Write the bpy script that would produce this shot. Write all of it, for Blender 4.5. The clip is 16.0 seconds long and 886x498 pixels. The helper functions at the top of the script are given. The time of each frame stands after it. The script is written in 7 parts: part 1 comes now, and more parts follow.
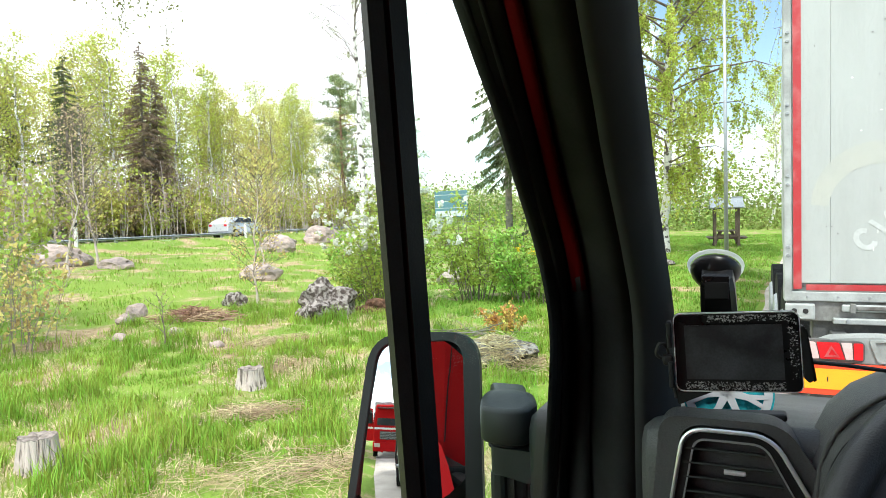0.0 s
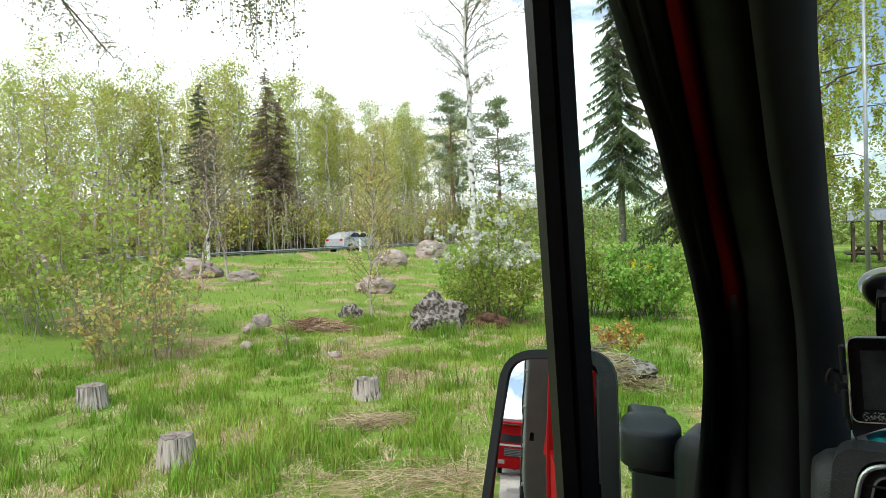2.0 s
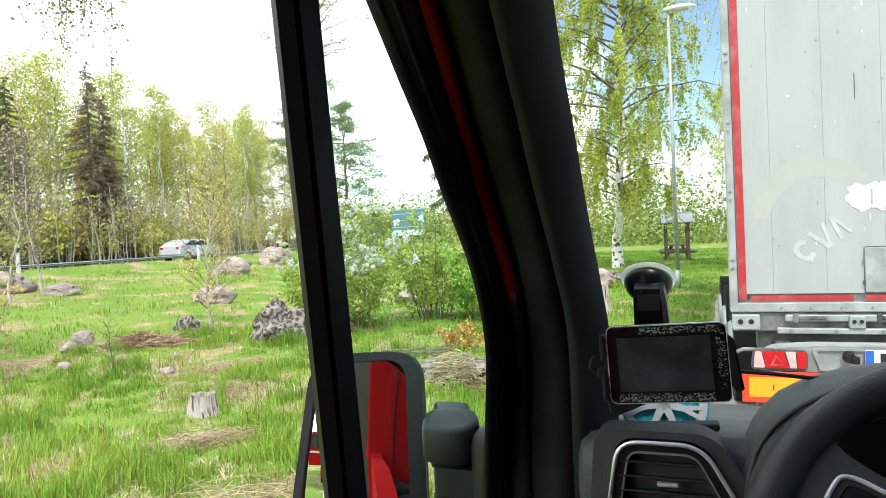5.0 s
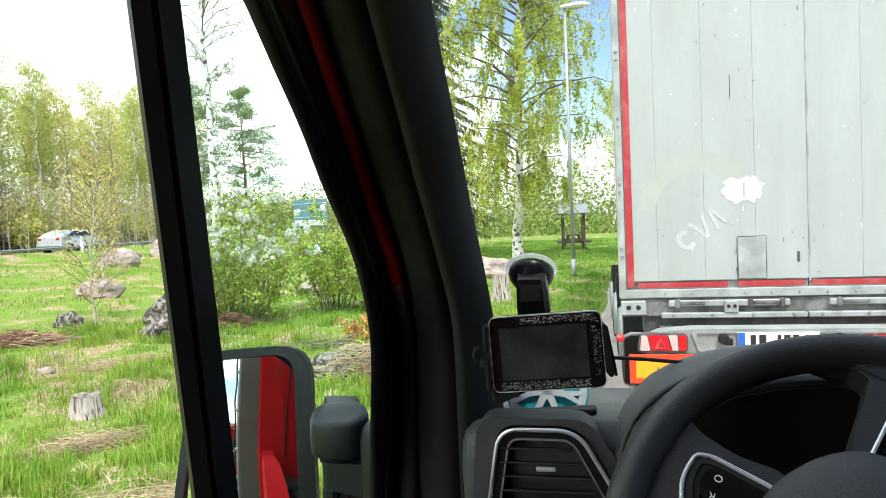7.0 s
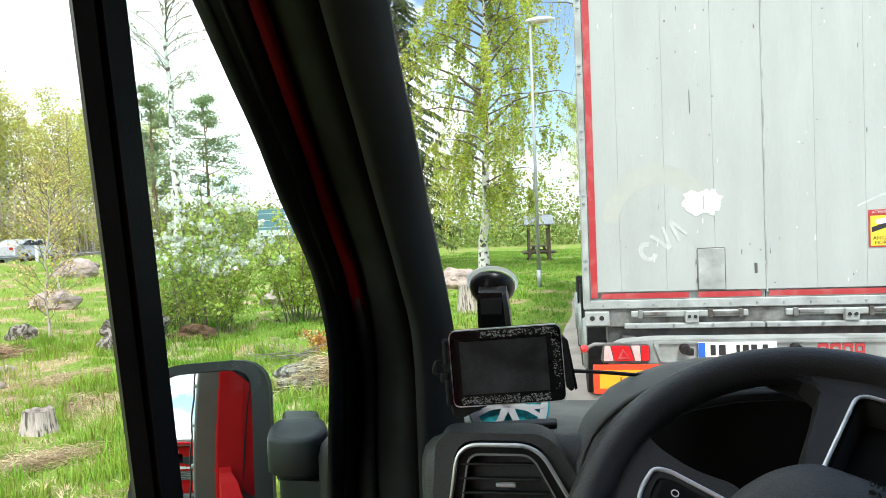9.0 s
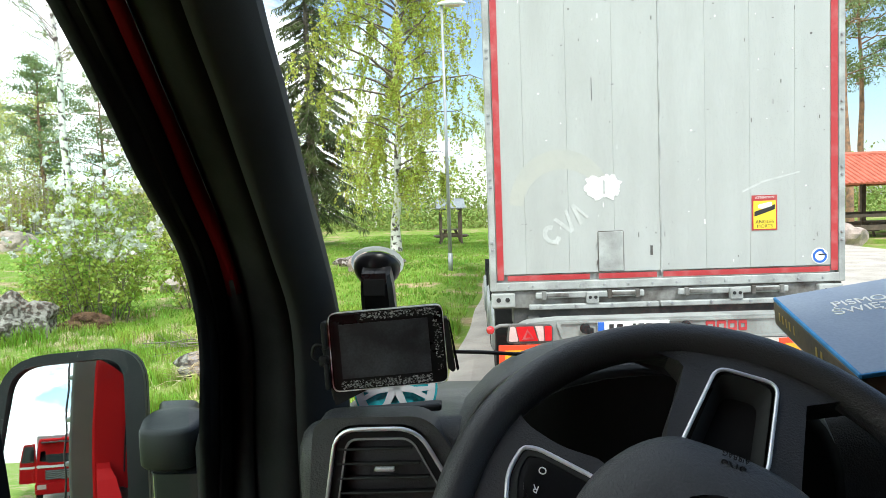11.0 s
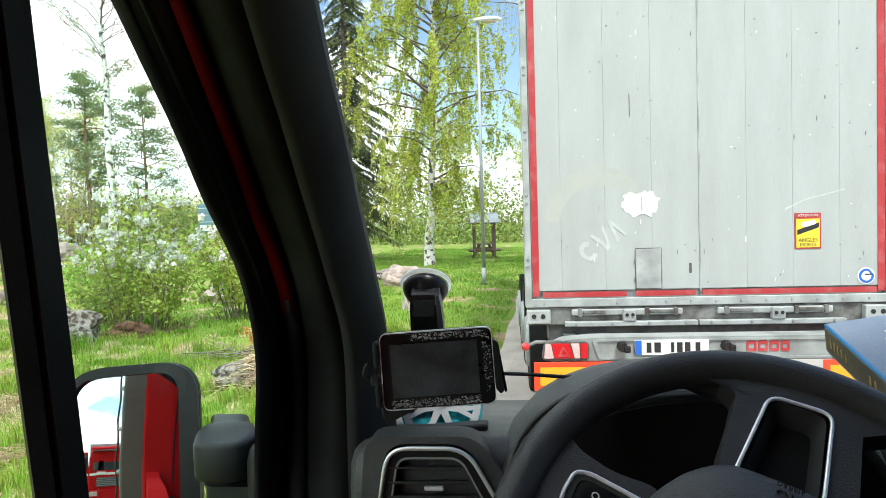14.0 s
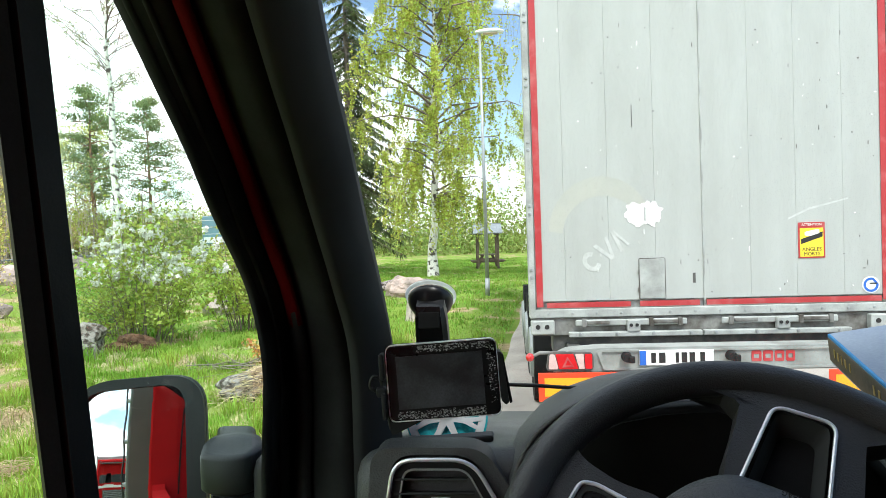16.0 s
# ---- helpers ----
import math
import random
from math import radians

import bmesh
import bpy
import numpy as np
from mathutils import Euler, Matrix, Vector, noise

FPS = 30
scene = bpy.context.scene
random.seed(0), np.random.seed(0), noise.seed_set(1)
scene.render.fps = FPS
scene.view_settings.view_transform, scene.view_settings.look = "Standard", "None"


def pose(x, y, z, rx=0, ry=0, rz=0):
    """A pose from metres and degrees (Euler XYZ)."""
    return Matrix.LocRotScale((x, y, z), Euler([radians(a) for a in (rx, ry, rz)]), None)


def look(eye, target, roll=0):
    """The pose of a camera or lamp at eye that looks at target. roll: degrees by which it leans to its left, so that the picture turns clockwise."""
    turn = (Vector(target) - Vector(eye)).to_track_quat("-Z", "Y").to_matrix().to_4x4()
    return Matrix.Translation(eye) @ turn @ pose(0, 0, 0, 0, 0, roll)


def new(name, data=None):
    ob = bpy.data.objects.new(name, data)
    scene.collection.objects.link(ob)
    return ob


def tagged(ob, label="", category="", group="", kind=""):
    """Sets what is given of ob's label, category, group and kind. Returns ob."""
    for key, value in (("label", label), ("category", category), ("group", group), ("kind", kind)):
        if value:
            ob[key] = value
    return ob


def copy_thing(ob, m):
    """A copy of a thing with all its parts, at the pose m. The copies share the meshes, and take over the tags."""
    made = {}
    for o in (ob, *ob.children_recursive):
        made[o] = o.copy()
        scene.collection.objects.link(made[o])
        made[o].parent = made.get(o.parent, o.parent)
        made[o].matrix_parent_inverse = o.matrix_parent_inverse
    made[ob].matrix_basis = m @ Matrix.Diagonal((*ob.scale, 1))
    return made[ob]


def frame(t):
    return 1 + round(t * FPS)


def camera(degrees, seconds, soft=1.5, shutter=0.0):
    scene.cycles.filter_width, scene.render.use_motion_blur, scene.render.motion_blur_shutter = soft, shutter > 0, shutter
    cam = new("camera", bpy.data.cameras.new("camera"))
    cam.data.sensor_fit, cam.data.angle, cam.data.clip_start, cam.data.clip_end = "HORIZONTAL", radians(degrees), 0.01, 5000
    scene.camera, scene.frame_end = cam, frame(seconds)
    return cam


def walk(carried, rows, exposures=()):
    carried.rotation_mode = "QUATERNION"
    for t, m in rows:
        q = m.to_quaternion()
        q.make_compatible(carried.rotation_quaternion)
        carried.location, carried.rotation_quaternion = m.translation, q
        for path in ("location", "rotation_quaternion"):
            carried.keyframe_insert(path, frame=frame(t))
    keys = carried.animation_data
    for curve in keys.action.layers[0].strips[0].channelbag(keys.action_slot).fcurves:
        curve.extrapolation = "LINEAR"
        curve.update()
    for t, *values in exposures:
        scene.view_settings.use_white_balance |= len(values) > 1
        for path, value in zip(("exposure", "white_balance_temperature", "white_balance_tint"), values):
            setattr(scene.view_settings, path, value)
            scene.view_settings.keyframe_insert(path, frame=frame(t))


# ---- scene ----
# camera, held by hand in the driver's seat of a parked van: seconds, place, turn
PATH = [
    (0, (0.0022, -0.0014, 1.737), (-0.8258, 1.8166, 1.64), -1.7),
    (0.5, (-0.0156, 0.0002, 1.738), (-0.9386, 1.7712, 1.643), -2),
    (1, (-0.0351, -0.0078, 1.744), (-1.0541, 1.7122, 1.684), -1.9),
    (1.5, (-0.0398, -0.0165, 1.742), (-1.1408, 1.6525, 1.684), -2.2),
    (2, (-0.0357, -0.0165, 1.739), (-1.1497, 1.6435, 1.696), -1.8),
    (2.5, (-0.0318, -0.0164, 1.74), (-1.1138, 1.6656, 1.693), -2.1),
    (3, (-0.0261, -0.0008, 1.735), (-1.0281, 1.7292, 1.691), -1.5),
    (3.5, (-0.0166, -0.0069, 1.738), (-0.9716, 1.7501, 1.682), -1.3),
    (4, (-0.007, -0.007, 1.74), (-0.913, 1.775, 1.691), -1.7),
    (4.5, (0.0058, 0.0074, 1.739), (-0.8132, 1.8314, 1.714), -1.5),
    (5, (0.0263, 0.0165, 1.734), (-0.6837, 1.8855, 1.689), -2.6),
    (5.2, (0.0303, 0.0264, 1.73), (-0.5997, 1.9234, 1.664), -2.5),
    (7.3, (0.0492, 0.0295, 1.737), (-0.3778, 1.9815, 1.652), -2.7),
    (7.5, (0.0512, 0.0285, 1.738), (-0.3758, 1.9815, 1.662), -3),
    (8, (0.0522, 0.0304, 1.737), (-0.3408, 1.9904, 1.672), -2.5),
    (8.5, (0.0522, 0.0294, 1.738), (-0.3218, 1.9934, 1.679), -2.5),
    (9, (0.0522, 0.0384, 1.737), (-0.2808, 2.0094, 1.677), -2.3),
    (9.5, (0.0552, 0.0334, 1.737), (-0.2658, 2.0074, 1.683), -2),
    (10, (0.0833, 0.0521, 1.733), (-0.0377, 2.0471, 1.66), -1.9),
    (10.2, (0.0879, 0.064, 1.728), (0.0359, 2.06, 1.608), -1.5),
    (12.3, (0.075, 0.046, 1.737), (-0.063, 2.039, 1.627), -2.6),
    (12.5, (0.073, 0.041, 1.738), (-0.056, 2.034, 1.643), -1.9),
    (13, (0.071, 0.044, 1.74), (-0.052, 2.038, 1.632), -2.1),
    (13.5, (0.069, 0.046, 1.74), (-0.071, 2.039, 1.657), -1.8),
    (14, (0.068, 0.046, 1.742), (-0.104, 2.037, 1.668), -1.6),
    (14.5, (0.069, 0.041, 1.742), (-0.103, 2.032, 1.668), -2),
    (15, (0.068, 0.042, 1.742), (-0.103, 2.034, 1.675), -2),
    (15.5, (0.068, 0.039, 1.743), (-0.095, 2.031, 1.686), -2.1),
    (16, (0.067, 0.038, 1.744), (-0.114, 2.029, 1.703), -1.9),
]
cam = camera(67.7, 16.0, soft=0.8)
walk(cam, [(t, look(eye, aim, lean)) for t, eye, aim, lean in PATH], exposures=[(0.0, 1.2, 6350, 4), (0.5, 1.15, 6350, 4), (1.0, 0.85, 6350, 4), (1.5, 0.46, 6350, 4), (2.5, 0.44, 6350, 4), (3.0, 0.85, 6350, 4), (3.5, 0.97, 6350, 4), (5.0, 1.05, 6350, 4), (9.5, 1.13, 6350, 4), (12.5, 1.03, 6350, 4), (16.0, 1.06, 6350, 4)])

# ---- world, sun ----
SUN_ELEVATION, SUN_TURN = 58.0, 150.0
world = bpy.data.worlds.new("sky")
scene.world = world
world.use_nodes = True
wt = world.node_tree
wt.nodes.clear()


def wnode(kind, **values):
    n = wt.nodes.new(kind)
    for k, v in values.items():
        n.inputs[k].default_value = v
    return n


w_out = wt.nodes.new("ShaderNodeOutputWorld")
w_bg = wt.nodes.new("ShaderNodeBackground")
w_sky = wt.nodes.new("ShaderNodeTexSky")
w_sky.sky_type = "NISHITA"
w_sky.sun_disc = False
w_sky.sun_elevation, w_sky.sun_rotation = radians(SUN_ELEVATION), radians(SUN_TURN)
w_bg.inputs["Strength"].default_value = 0.11
w_tc = wt.nodes.new("ShaderNodeTexCoord")
w_map = wt.nodes.new("ShaderNodeMapping")
w_map.inputs["Scale"].default_value = (1.0, 1.0, 2.2)
w_map.inputs["Location"].default_value = (0.35, 0.2, 0.1)
w_noise = wnode("ShaderNodeTexNoise", Scale=2.6, Detail=7.0, Roughness=0.62)
w_ramp = wt.nodes.new("ShaderNodeValToRGB")
w_ramp.color_ramp.elements[0].position, w_ramp.color_ramp.elements[1].position = 0.465, 0.605
w_mix = wt.nodes.new("ShaderNodeMix")
w_mix.data_type = "RGBA"
w_mix.inputs["B"].default_value = (12.0, 12.2, 12.5, 1)
wt.links.new(w_tc.outputs["Generated"], w_map.inputs["Vector"])
wt.links.new(w_map.outputs["Vector"], w_noise.inputs["Vector"])
w_sep = wt.nodes.new("ShaderNodeSeparateXYZ")
w_side = wt.nodes.new("ShaderNodeMath")          # the cloud thickens towards the west
w_side.operation = "MULTIPLY_ADD"
w_side.inputs[1].default_value = -0.34
wt.links.new(w_tc.outputs["Generated"], w_sep.inputs["Vector"])
wt.links.new(w_sep.outputs["X"], w_side.inputs[0])
w_back = wt.nodes.new("ShaderNodeMath")          # and towards the south
w_back.operation = "MULTIPLY_ADD"
w_back.inputs[1].default_value = -0.03
wt.links.new(w_sep.outputs["Y"], w_back.inputs[0])
wt.links.new(w_noise.outputs["Fac"], w_back.inputs[2])
wt.links.new(w_back.outputs["Value"], w_side.inputs[2])
wt.links.new(w_side.outputs["Value"], w_ramp.inputs["Fac"])
wt.links.new(w_ramp.outputs["Color"], w_mix.inputs["Factor"])
wt.links.new(w_sky.outputs["Color"], w_mix.inputs["A"])
wt.links.new(w_mix.outputs["Result"], w_bg.inputs["Color"])
wt.links.new(w_bg.outputs["Background"], w_out.inputs["Surface"])

sun_data = bpy.data.lights.new("sun", "SUN")
sun_data.energy, sun_data.angle, sun_data.color = 2.2, radians(12), (1.0, 0.96, 0.9)
sun = new("sun", sun_data)
az = radians(SUN_TURN)
sun_way = Vector((math.sin(az) * math.cos(radians(SUN_ELEVATION)), math.cos(az) * math.cos(radians(SUN_ELEVATION)), math.sin(radians(SUN_ELEVATION))))
sun.matrix_world = look(sun_way * 60, (0, 0, 0))


# ---- materials ----
def material(name, base, rough=0.6, metal=0.0, base2=None, scale=6.0, fine=90.0, var=0.25, bump=0.15, depth=0.002,
             spread=(0.4, 0.65), rand=0.0, island=0.0, coat=0.0, through_light=0.0, spec=0.5, stretch=None):
    """A surface with large stains, fine grain, roughness changes and relief."""
    m = bpy.data.materials.new(name)
    m.use_nodes = True
    nt = m.node_tree
    bsdf, out = nt.nodes["Principled BSDF"], nt.nodes["Material Output"]
    tc = nt.nodes.new("ShaderNodeTexCoord")
    where = tc.outputs["Object"]
    if stretch:
        mp = nt.nodes.new("ShaderNodeMapping")
        mp.inputs["Scale"].default_value = stretch
        nt.links.new(where, mp.inputs["Vector"])
        where = mp.outputs["Vector"]

    def tex(s, detail):
        n = nt.nodes.new("ShaderNodeTexNoise")
        n.inputs["Scale"].default_value, n.inputs["Detail"].default_value = s, detail
        nt.links.new(where, n.inputs["Vector"])
        return n

    def mixer(a, b, fac, kind="MIX"):
        n = nt.nodes.new("ShaderNodeMix")
        n.data_type, n.blend_type = "RGBA", kind
        for key, v in (("A", a), ("B", b), ("Factor", fac)):
            if isinstance(v, tuple) or isinstance(v, float):
                n.inputs[key].default_value = (*v, 1) if isinstance(v, tuple) else v
            else:
                nt.links.new(v, n.inputs[key])
        return n.outputs["Result"]

    large, small = tex(scale, 5.0), tex(fine, 4.0)
    ramp = nt.nodes.new("ShaderNodeMapRange")
    ramp.inputs["From Min"].default_value, ramp.inputs["From Max"].default_value = spread
    nt.links.new(large.outputs["Fac"], ramp.inputs["Value"])
    other = base2 or tuple(c * (1 - var) for c in base)
    col = mixer(tuple(base), tuple(other), ramp.outputs["Result"])
    grain = nt.nodes.new("ShaderNodeMapRange")
    grain.inputs["To Min"].default_value, grain.inputs["To Max"].default_value = 1 - var, 1 + var
    nt.links.new(small.outputs["Fac"], grain.inputs["Value"])
    hsv = nt.nodes.new("ShaderNodeHueSaturation")
    nt.links.new(col, hsv.inputs["Color"])
    nt.links.new(grain.outputs["Result"], hsv.inputs["Value"])
    last = hsv.outputs["Color"]
    if rand or island:
        src = nt.nodes.new("ShaderNodeObjectInfo").outputs["Random"] if rand else nt.nodes.new("ShaderNodeNewGeometry").outputs["Random Per Island"]
        amount = rand or island
        v2 = nt.nodes.new("ShaderNodeMapRange")
        v2.inputs["To Min"].default_value, v2.inputs["To Max"].default_value = 1 - amount, 1 + amount
        h2 = nt.nodes.new("ShaderNodeMapRange")
        h2.inputs["To Min"].default_value, h2.inputs["To Max"].default_value = 0.5 - amount * 0.08, 0.5 + amount * 0.06
        hs2 = nt.nodes.new("ShaderNodeHueSaturation")
        nt.links.new(src, v2.inputs["Value"])
        nt.links.new(src, h2.inputs["Value"])
        nt.links.new(v2.outputs["Result"], hs2.inputs["Value"])
        nt.links.new(h2.outputs["Result"], hs2.inputs["Hue"])
        nt.links.new(last, hs2.inputs["Color"])
        last = hs2.outputs["Color"]
    nt.links.new(last, bsdf.inputs["Base Color"])
    rr = nt.nodes.new("ShaderNodeMapRange")
    rr.inputs["To Min"].default_value, rr.inputs["To Max"].default_value = max(0.02, rough - 0.12), min(1, rough + 0.12)
    nt.links.new(large.outputs["Fac"], rr.inputs["Value"])
    nt.links.new(rr.outputs["Result"], bsdf.inputs["Roughness"])
    bsdf.inputs["Metallic"].default_value = metal
    bsdf.inputs["Coat Weight"].default_value = coat
    bsdf.inputs["Specular IOR Level"].default_value = spec
    if bump:
        b = nt.nodes.new("ShaderNodeBump")
        b.inputs["Strength"].default_value, b.inputs["Distance"].default_value = bump, depth
        nt.links.new(small.outputs["Fac"], b.inputs["Height"])
        nt.links.new(b.outputs["Normal"], bsdf.inputs["Normal"])
    if through_light:
        tr = nt.nodes.new("ShaderNodeBsdfTranslucent")
        nt.links.new(last, tr.inputs["Color"])
        mx = nt.nodes.new("ShaderNodeMixShader")
        mx.inputs["Fac"].default_value = through_light
        nt.links.new(bsdf.outputs["BSDF"], mx.inputs[1])
        nt.links.new(tr.outputs["BSDF"], mx.inputs[2])
        nt.links.new(mx.outputs["Shader"], out.inputs["Surface"])
    return m


def glass(name, tint=(1, 1, 1), gloss=0.06):
    m = bpy.data.materials.new(name)
    m.use_nodes = True
    nt = m.node_tree
    nt.nodes.remove(nt.nodes["Principled BSDF"])
    t = nt.nodes.new("ShaderNodeBsdfTransparent")
    t.inputs["Color"].default_value = (*tint, 1)
    g = nt.nodes.new("ShaderNodeBsdfGlossy")
    g.inputs["Roughness"].default_value = 0.01
    mx = nt.nodes.new("ShaderNodeMixShader")
    mx.inputs["Fac"].default_value = gloss
    nt.links.new(t.outputs["BSDF"], mx.inputs[1])
    nt.links.new(g.outputs["BSDF"], mx.inputs[2])
    nt.links.new(mx.outputs["Shader"], nt.nodes["Material Output"].inputs["Surface"])
    return m


def ground_material():
    m = bpy.data.materials.new("meadow_soil")
    m.use_nodes = True
    nt = m.node_tree
    bsdf = nt.nodes["Principled BSDF"]
    bsdf.inputs["Roughness"].default_value = 0.95
    bsdf.inputs["Specular IOR Level"].default_value = 0.15
    geo = nt.nodes.new("ShaderNodeNewGeometry")

    def tex(s, d):
        n = nt.nodes.new("ShaderNodeTexNoise")
        n.inputs["Scale"].default_value, n.inputs["Detail"].default_value = s, d
        nt.links.new(geo.outputs["Position"], n.inputs["Vector"])
        return n.outputs["Fac"]

    def span(v, a, b):
        n = nt.nodes.new("ShaderNodeMapRange")
        n.inputs["From Min"].default_value, n.inputs["From Max"].default_value = a, b
        nt.links.new(v, n.inputs["Value"])
        return n.outputs["Result"]

    def mix(a, b, fac):
        n = nt.nodes.new("ShaderNodeMix")
        n.data_type = "RGBA"
        for key, v in (("A", a), ("B", b), ("Factor", fac)):
            if isinstance(v, tuple):
                n.inputs[key].default_value = (*v, 1)
            else:
                nt.links.new(v, n.inputs[key])
        return n.outputs["Result"]

    green = mix((0.15, 0.245, 0.035), (0.22, 0.31, 0.055), span(tex(0.35, 4), 0.35, 0.65))
    straw = mix((0.48, 0.37, 0.23), (0.3, 0.21, 0.125), span(tex(9.0, 5), 0.35, 0.65))
    both = mix(green, straw, span(tex(0.9, 6), 0.52, 0.62))
    fine = mix(both, (0.11, 0.16, 0.03), span(tex(26.0, 4), 0.56, 0.74))
    nt.links.new(fine, bsdf.inputs["Base Color"])
    b = nt.nodes.new("ShaderNodeBump")
    b.inputs["Strength"].default_value, b.inputs["Distance"].default_value = 0.9, 0.05
    nt.links.new(tex(22.0, 6), b.inputs["Height"])
    nt.links.new(b.outputs["Normal"], bsdf.inputs["Normal"])
    return m


M_GROUND = ground_material()
M_GRASS = material("grass_blades", (0.185, 0.315, 0.036), 0.55, base2=(0.34, 0.455, 0.075), scale=0.9, fine=30, island=0.45, bump=0, through_light=0.4, spec=0.25)
M_LAWN = material("mown_lawn_blades", (0.16, 0.3, 0.04), 0.6, base2=(0.27, 0.42, 0.075), scale=0.4, fine=30, island=0.45, bump=0, through_light=0.35, spec=0.2)
M_STRAW = material("dry_straw", (0.6, 0.5, 0.32), 0.8, base2=(0.44, 0.34, 0.2), scale=4, island=0.35, bump=0, spec=0.2, through_light=0.2)
M_ASPHALT = material("worn_asphalt_gravel", (0.47, 0.42, 0.37), 0.9, base2=(0.34, 0.305, 0.27), scale=1.4, fine=140, var=0.35, bump=0.6, depth=0.006)
M_HIGHWAY = material("highway_asphalt", (0.16, 0.16, 0.165), 0.9, scale=0.8, fine=60, bump=0.3, depth=0.004)
M_LINE = material("road_paint", (0.75, 0.75, 0.72), 0.7, scale=3, bump=0.1)
M_STONE = material("pink_granite", (0.42, 0.33, 0.29), 0.85, base2=(0.24, 0.2, 0.18), scale=3.5, fine=40, var=0.35, bump=0.8, depth=0.02)
M_MOSSY = material("mossy_rock", (0.3, 0.27, 0.25), 0.9, base2=(0.06, 0.045, 0.037), scale=13, fine=50, var=0.45, bump=0.9, depth=0.02, spread=(0.42, 0.56))
M_SOIL = material("bare_soil", (0.14, 0.07, 0.04), 0.95, base2=(0.07, 0.035, 0.02), scale=8, fine=60, var=0.4, bump=0.9, depth=0.02)
M_STUMP = material("weathered_stump", (0.56, 0.49, 0.45), 0.9, base2=(0.1, 0.085, 0.07), scale=1.0, fine=4, var=0.3, bump=0.9, depth=0.02, spread=(0.52, 0.62), stretch=(38, 38, 2.4))
M_STUMP_TOP = material("cut_stump_wood", (0.3, 0.255, 0.22), 0.9, base2=(0.15, 0.125, 0.105), scale=24, fine=120, var=0.3, bump=0.7, depth=0.008)
M_BARK_W = material("birch_bark", (0.72, 0.7, 0.66), 0.8, base2=(0.09, 0.075, 0.065), scale=5, fine=30, var=0.25, bump=0.5, depth=0.01, spread=(0.53, 0.6))
M_BARK_G = material("grey_bark", (0.24, 0.2, 0.17), 0.9, base2=(0.13, 0.11, 0.095), scale=5, fine=40, var=0.3, bump=0.6, depth=0.01)
M_BARK_P = material("pine_bark", (0.36, 0.2, 0.12), 0.9, base2=(0.16, 0.11, 0.08), scale=4, fine=30, var=0.3, bump=0.7, depth=0.015)
M_TWIG = material("twig_bark", (0.2, 0.155, 0.13), 0.9, var=0.3, bump=0)
M_LEAF_B = material("young_birch_leaves", (0.5, 0.55, 0.11), 0.55, base2=(0.4, 0.47, 0.09), scale=0.7, island=0.4, bump=0, through_light=0.5, spec=0.3)
M_LEAF_Y = material("yellow_green_leaves", (0.66, 0.62, 0.19), 0.55, base2=(0.55, 0.56, 0.14), scale=0.7, island=0.4, bump=0, through_light=0.5, spec=0.3)
M_LEAF_YR = material("pale_reddish_leaves", (0.66, 0.5, 0.22), 0.6, base2=(0.55, 0.5, 0.16), scale=1.2, island=0.35, bump=0, through_light=0.5, spec=0.3)
M_LEAF_D = material("small_dull_birch_leaves", (0.25, 0.26, 0.12), 0.6, base2=(0.31, 0.33, 0.14), scale=0.7, island=0.35, bump=0, through_light=0.25, spec=0.3)
M_LEAF_G = material("fresh_green_leaves", (0.3, 0.47, 0.09), 0.5, base2=(0.4, 0.54, 0.13), scale=1.2, island=0.35, bump=0, through_light=0.45, spec=0.3)
M_LEAF_C = material("bright_yellow_green_leaves", (0.36, 0.46, 0.09), 0.5, base2=(0.46, 0.52, 0.12), scale=1.2, island=0.35, bump=0, through_light=0.5, spec=0.3)
M_HEDGE = material("hedge_leaves", (0.2, 0.28, 0.07), 0.55, base2=(0.3, 0.36, 0.1), scale=0.25, island=0.4, bump=0, through_light=0.4, spec=0.25)
M_LEAF_R = material("reddish_buds", (0.64, 0.48, 0.33), 0.6, base2=(0.58, 0.5, 0.26), scale=1.2, island=0.35, bump=0, through_light=0.45, spec=0.3)
M_NEEDLE = material("spruce_needles", (0.09, 0.125, 0.05), 0.7, base2=(0.13, 0.16, 0.06), scale=0.8, island=0.4, bump=0, through_light=0.2, spec=0.25)
M_NEEDLE_R = material("brown_spruce_needles", (0.24, 0.165, 0.11), 0.7, base2=(0.18, 0.15, 0.085), scale=0.8, island=0.35, bump=0, through_light=0.15, spec=0.25)
M_NEEDLE_P = material("pine_needles", (0.19, 0.25, 0.11), 0.7, base2=(0.25, 0.3, 0.13), scale=0.8, island=0.35, bump=0, through_light=0.2, spec=0.25)
M_BLOSSOM = material("white_blossom", (0.85, 0.85, 0.8), 0.6, scale=3, island=0.1, bump=0, through_light=0.4, spec=0.2)
M_STEEL = material("galvanised_steel", (0.36, 0.38, 0.39), 0.5, metal=0.5, scale=5, fine=60, var=0.15, bump=0.1)
M_WHITE = material("white_plastic", (0.78, 0.78, 0.76), 0.5, scale=5, var=0.08, bump=0.05)
M_BLACK = material("black_trim_plastic", (0.02, 0.02, 0.021), 0.55, scale=14, fine=500, var=0.25, bump=0.35, depth=0.0006, spec=0.15)
M_RUBBER = material("black_rubber_seal", (0.018, 0.0185, 0.019), 0.7, scale=20, fine=300, var=0.25, bump=0.15, depth=0.0005, spec=0.12)
M_GREYTRIM = material("dark_grey_pillar_trim", (0.034, 0.036, 0.035), 0.85, scale=9, fine=900, var=0.2, bump=0.3, depth=0.0004, spec=0.2)
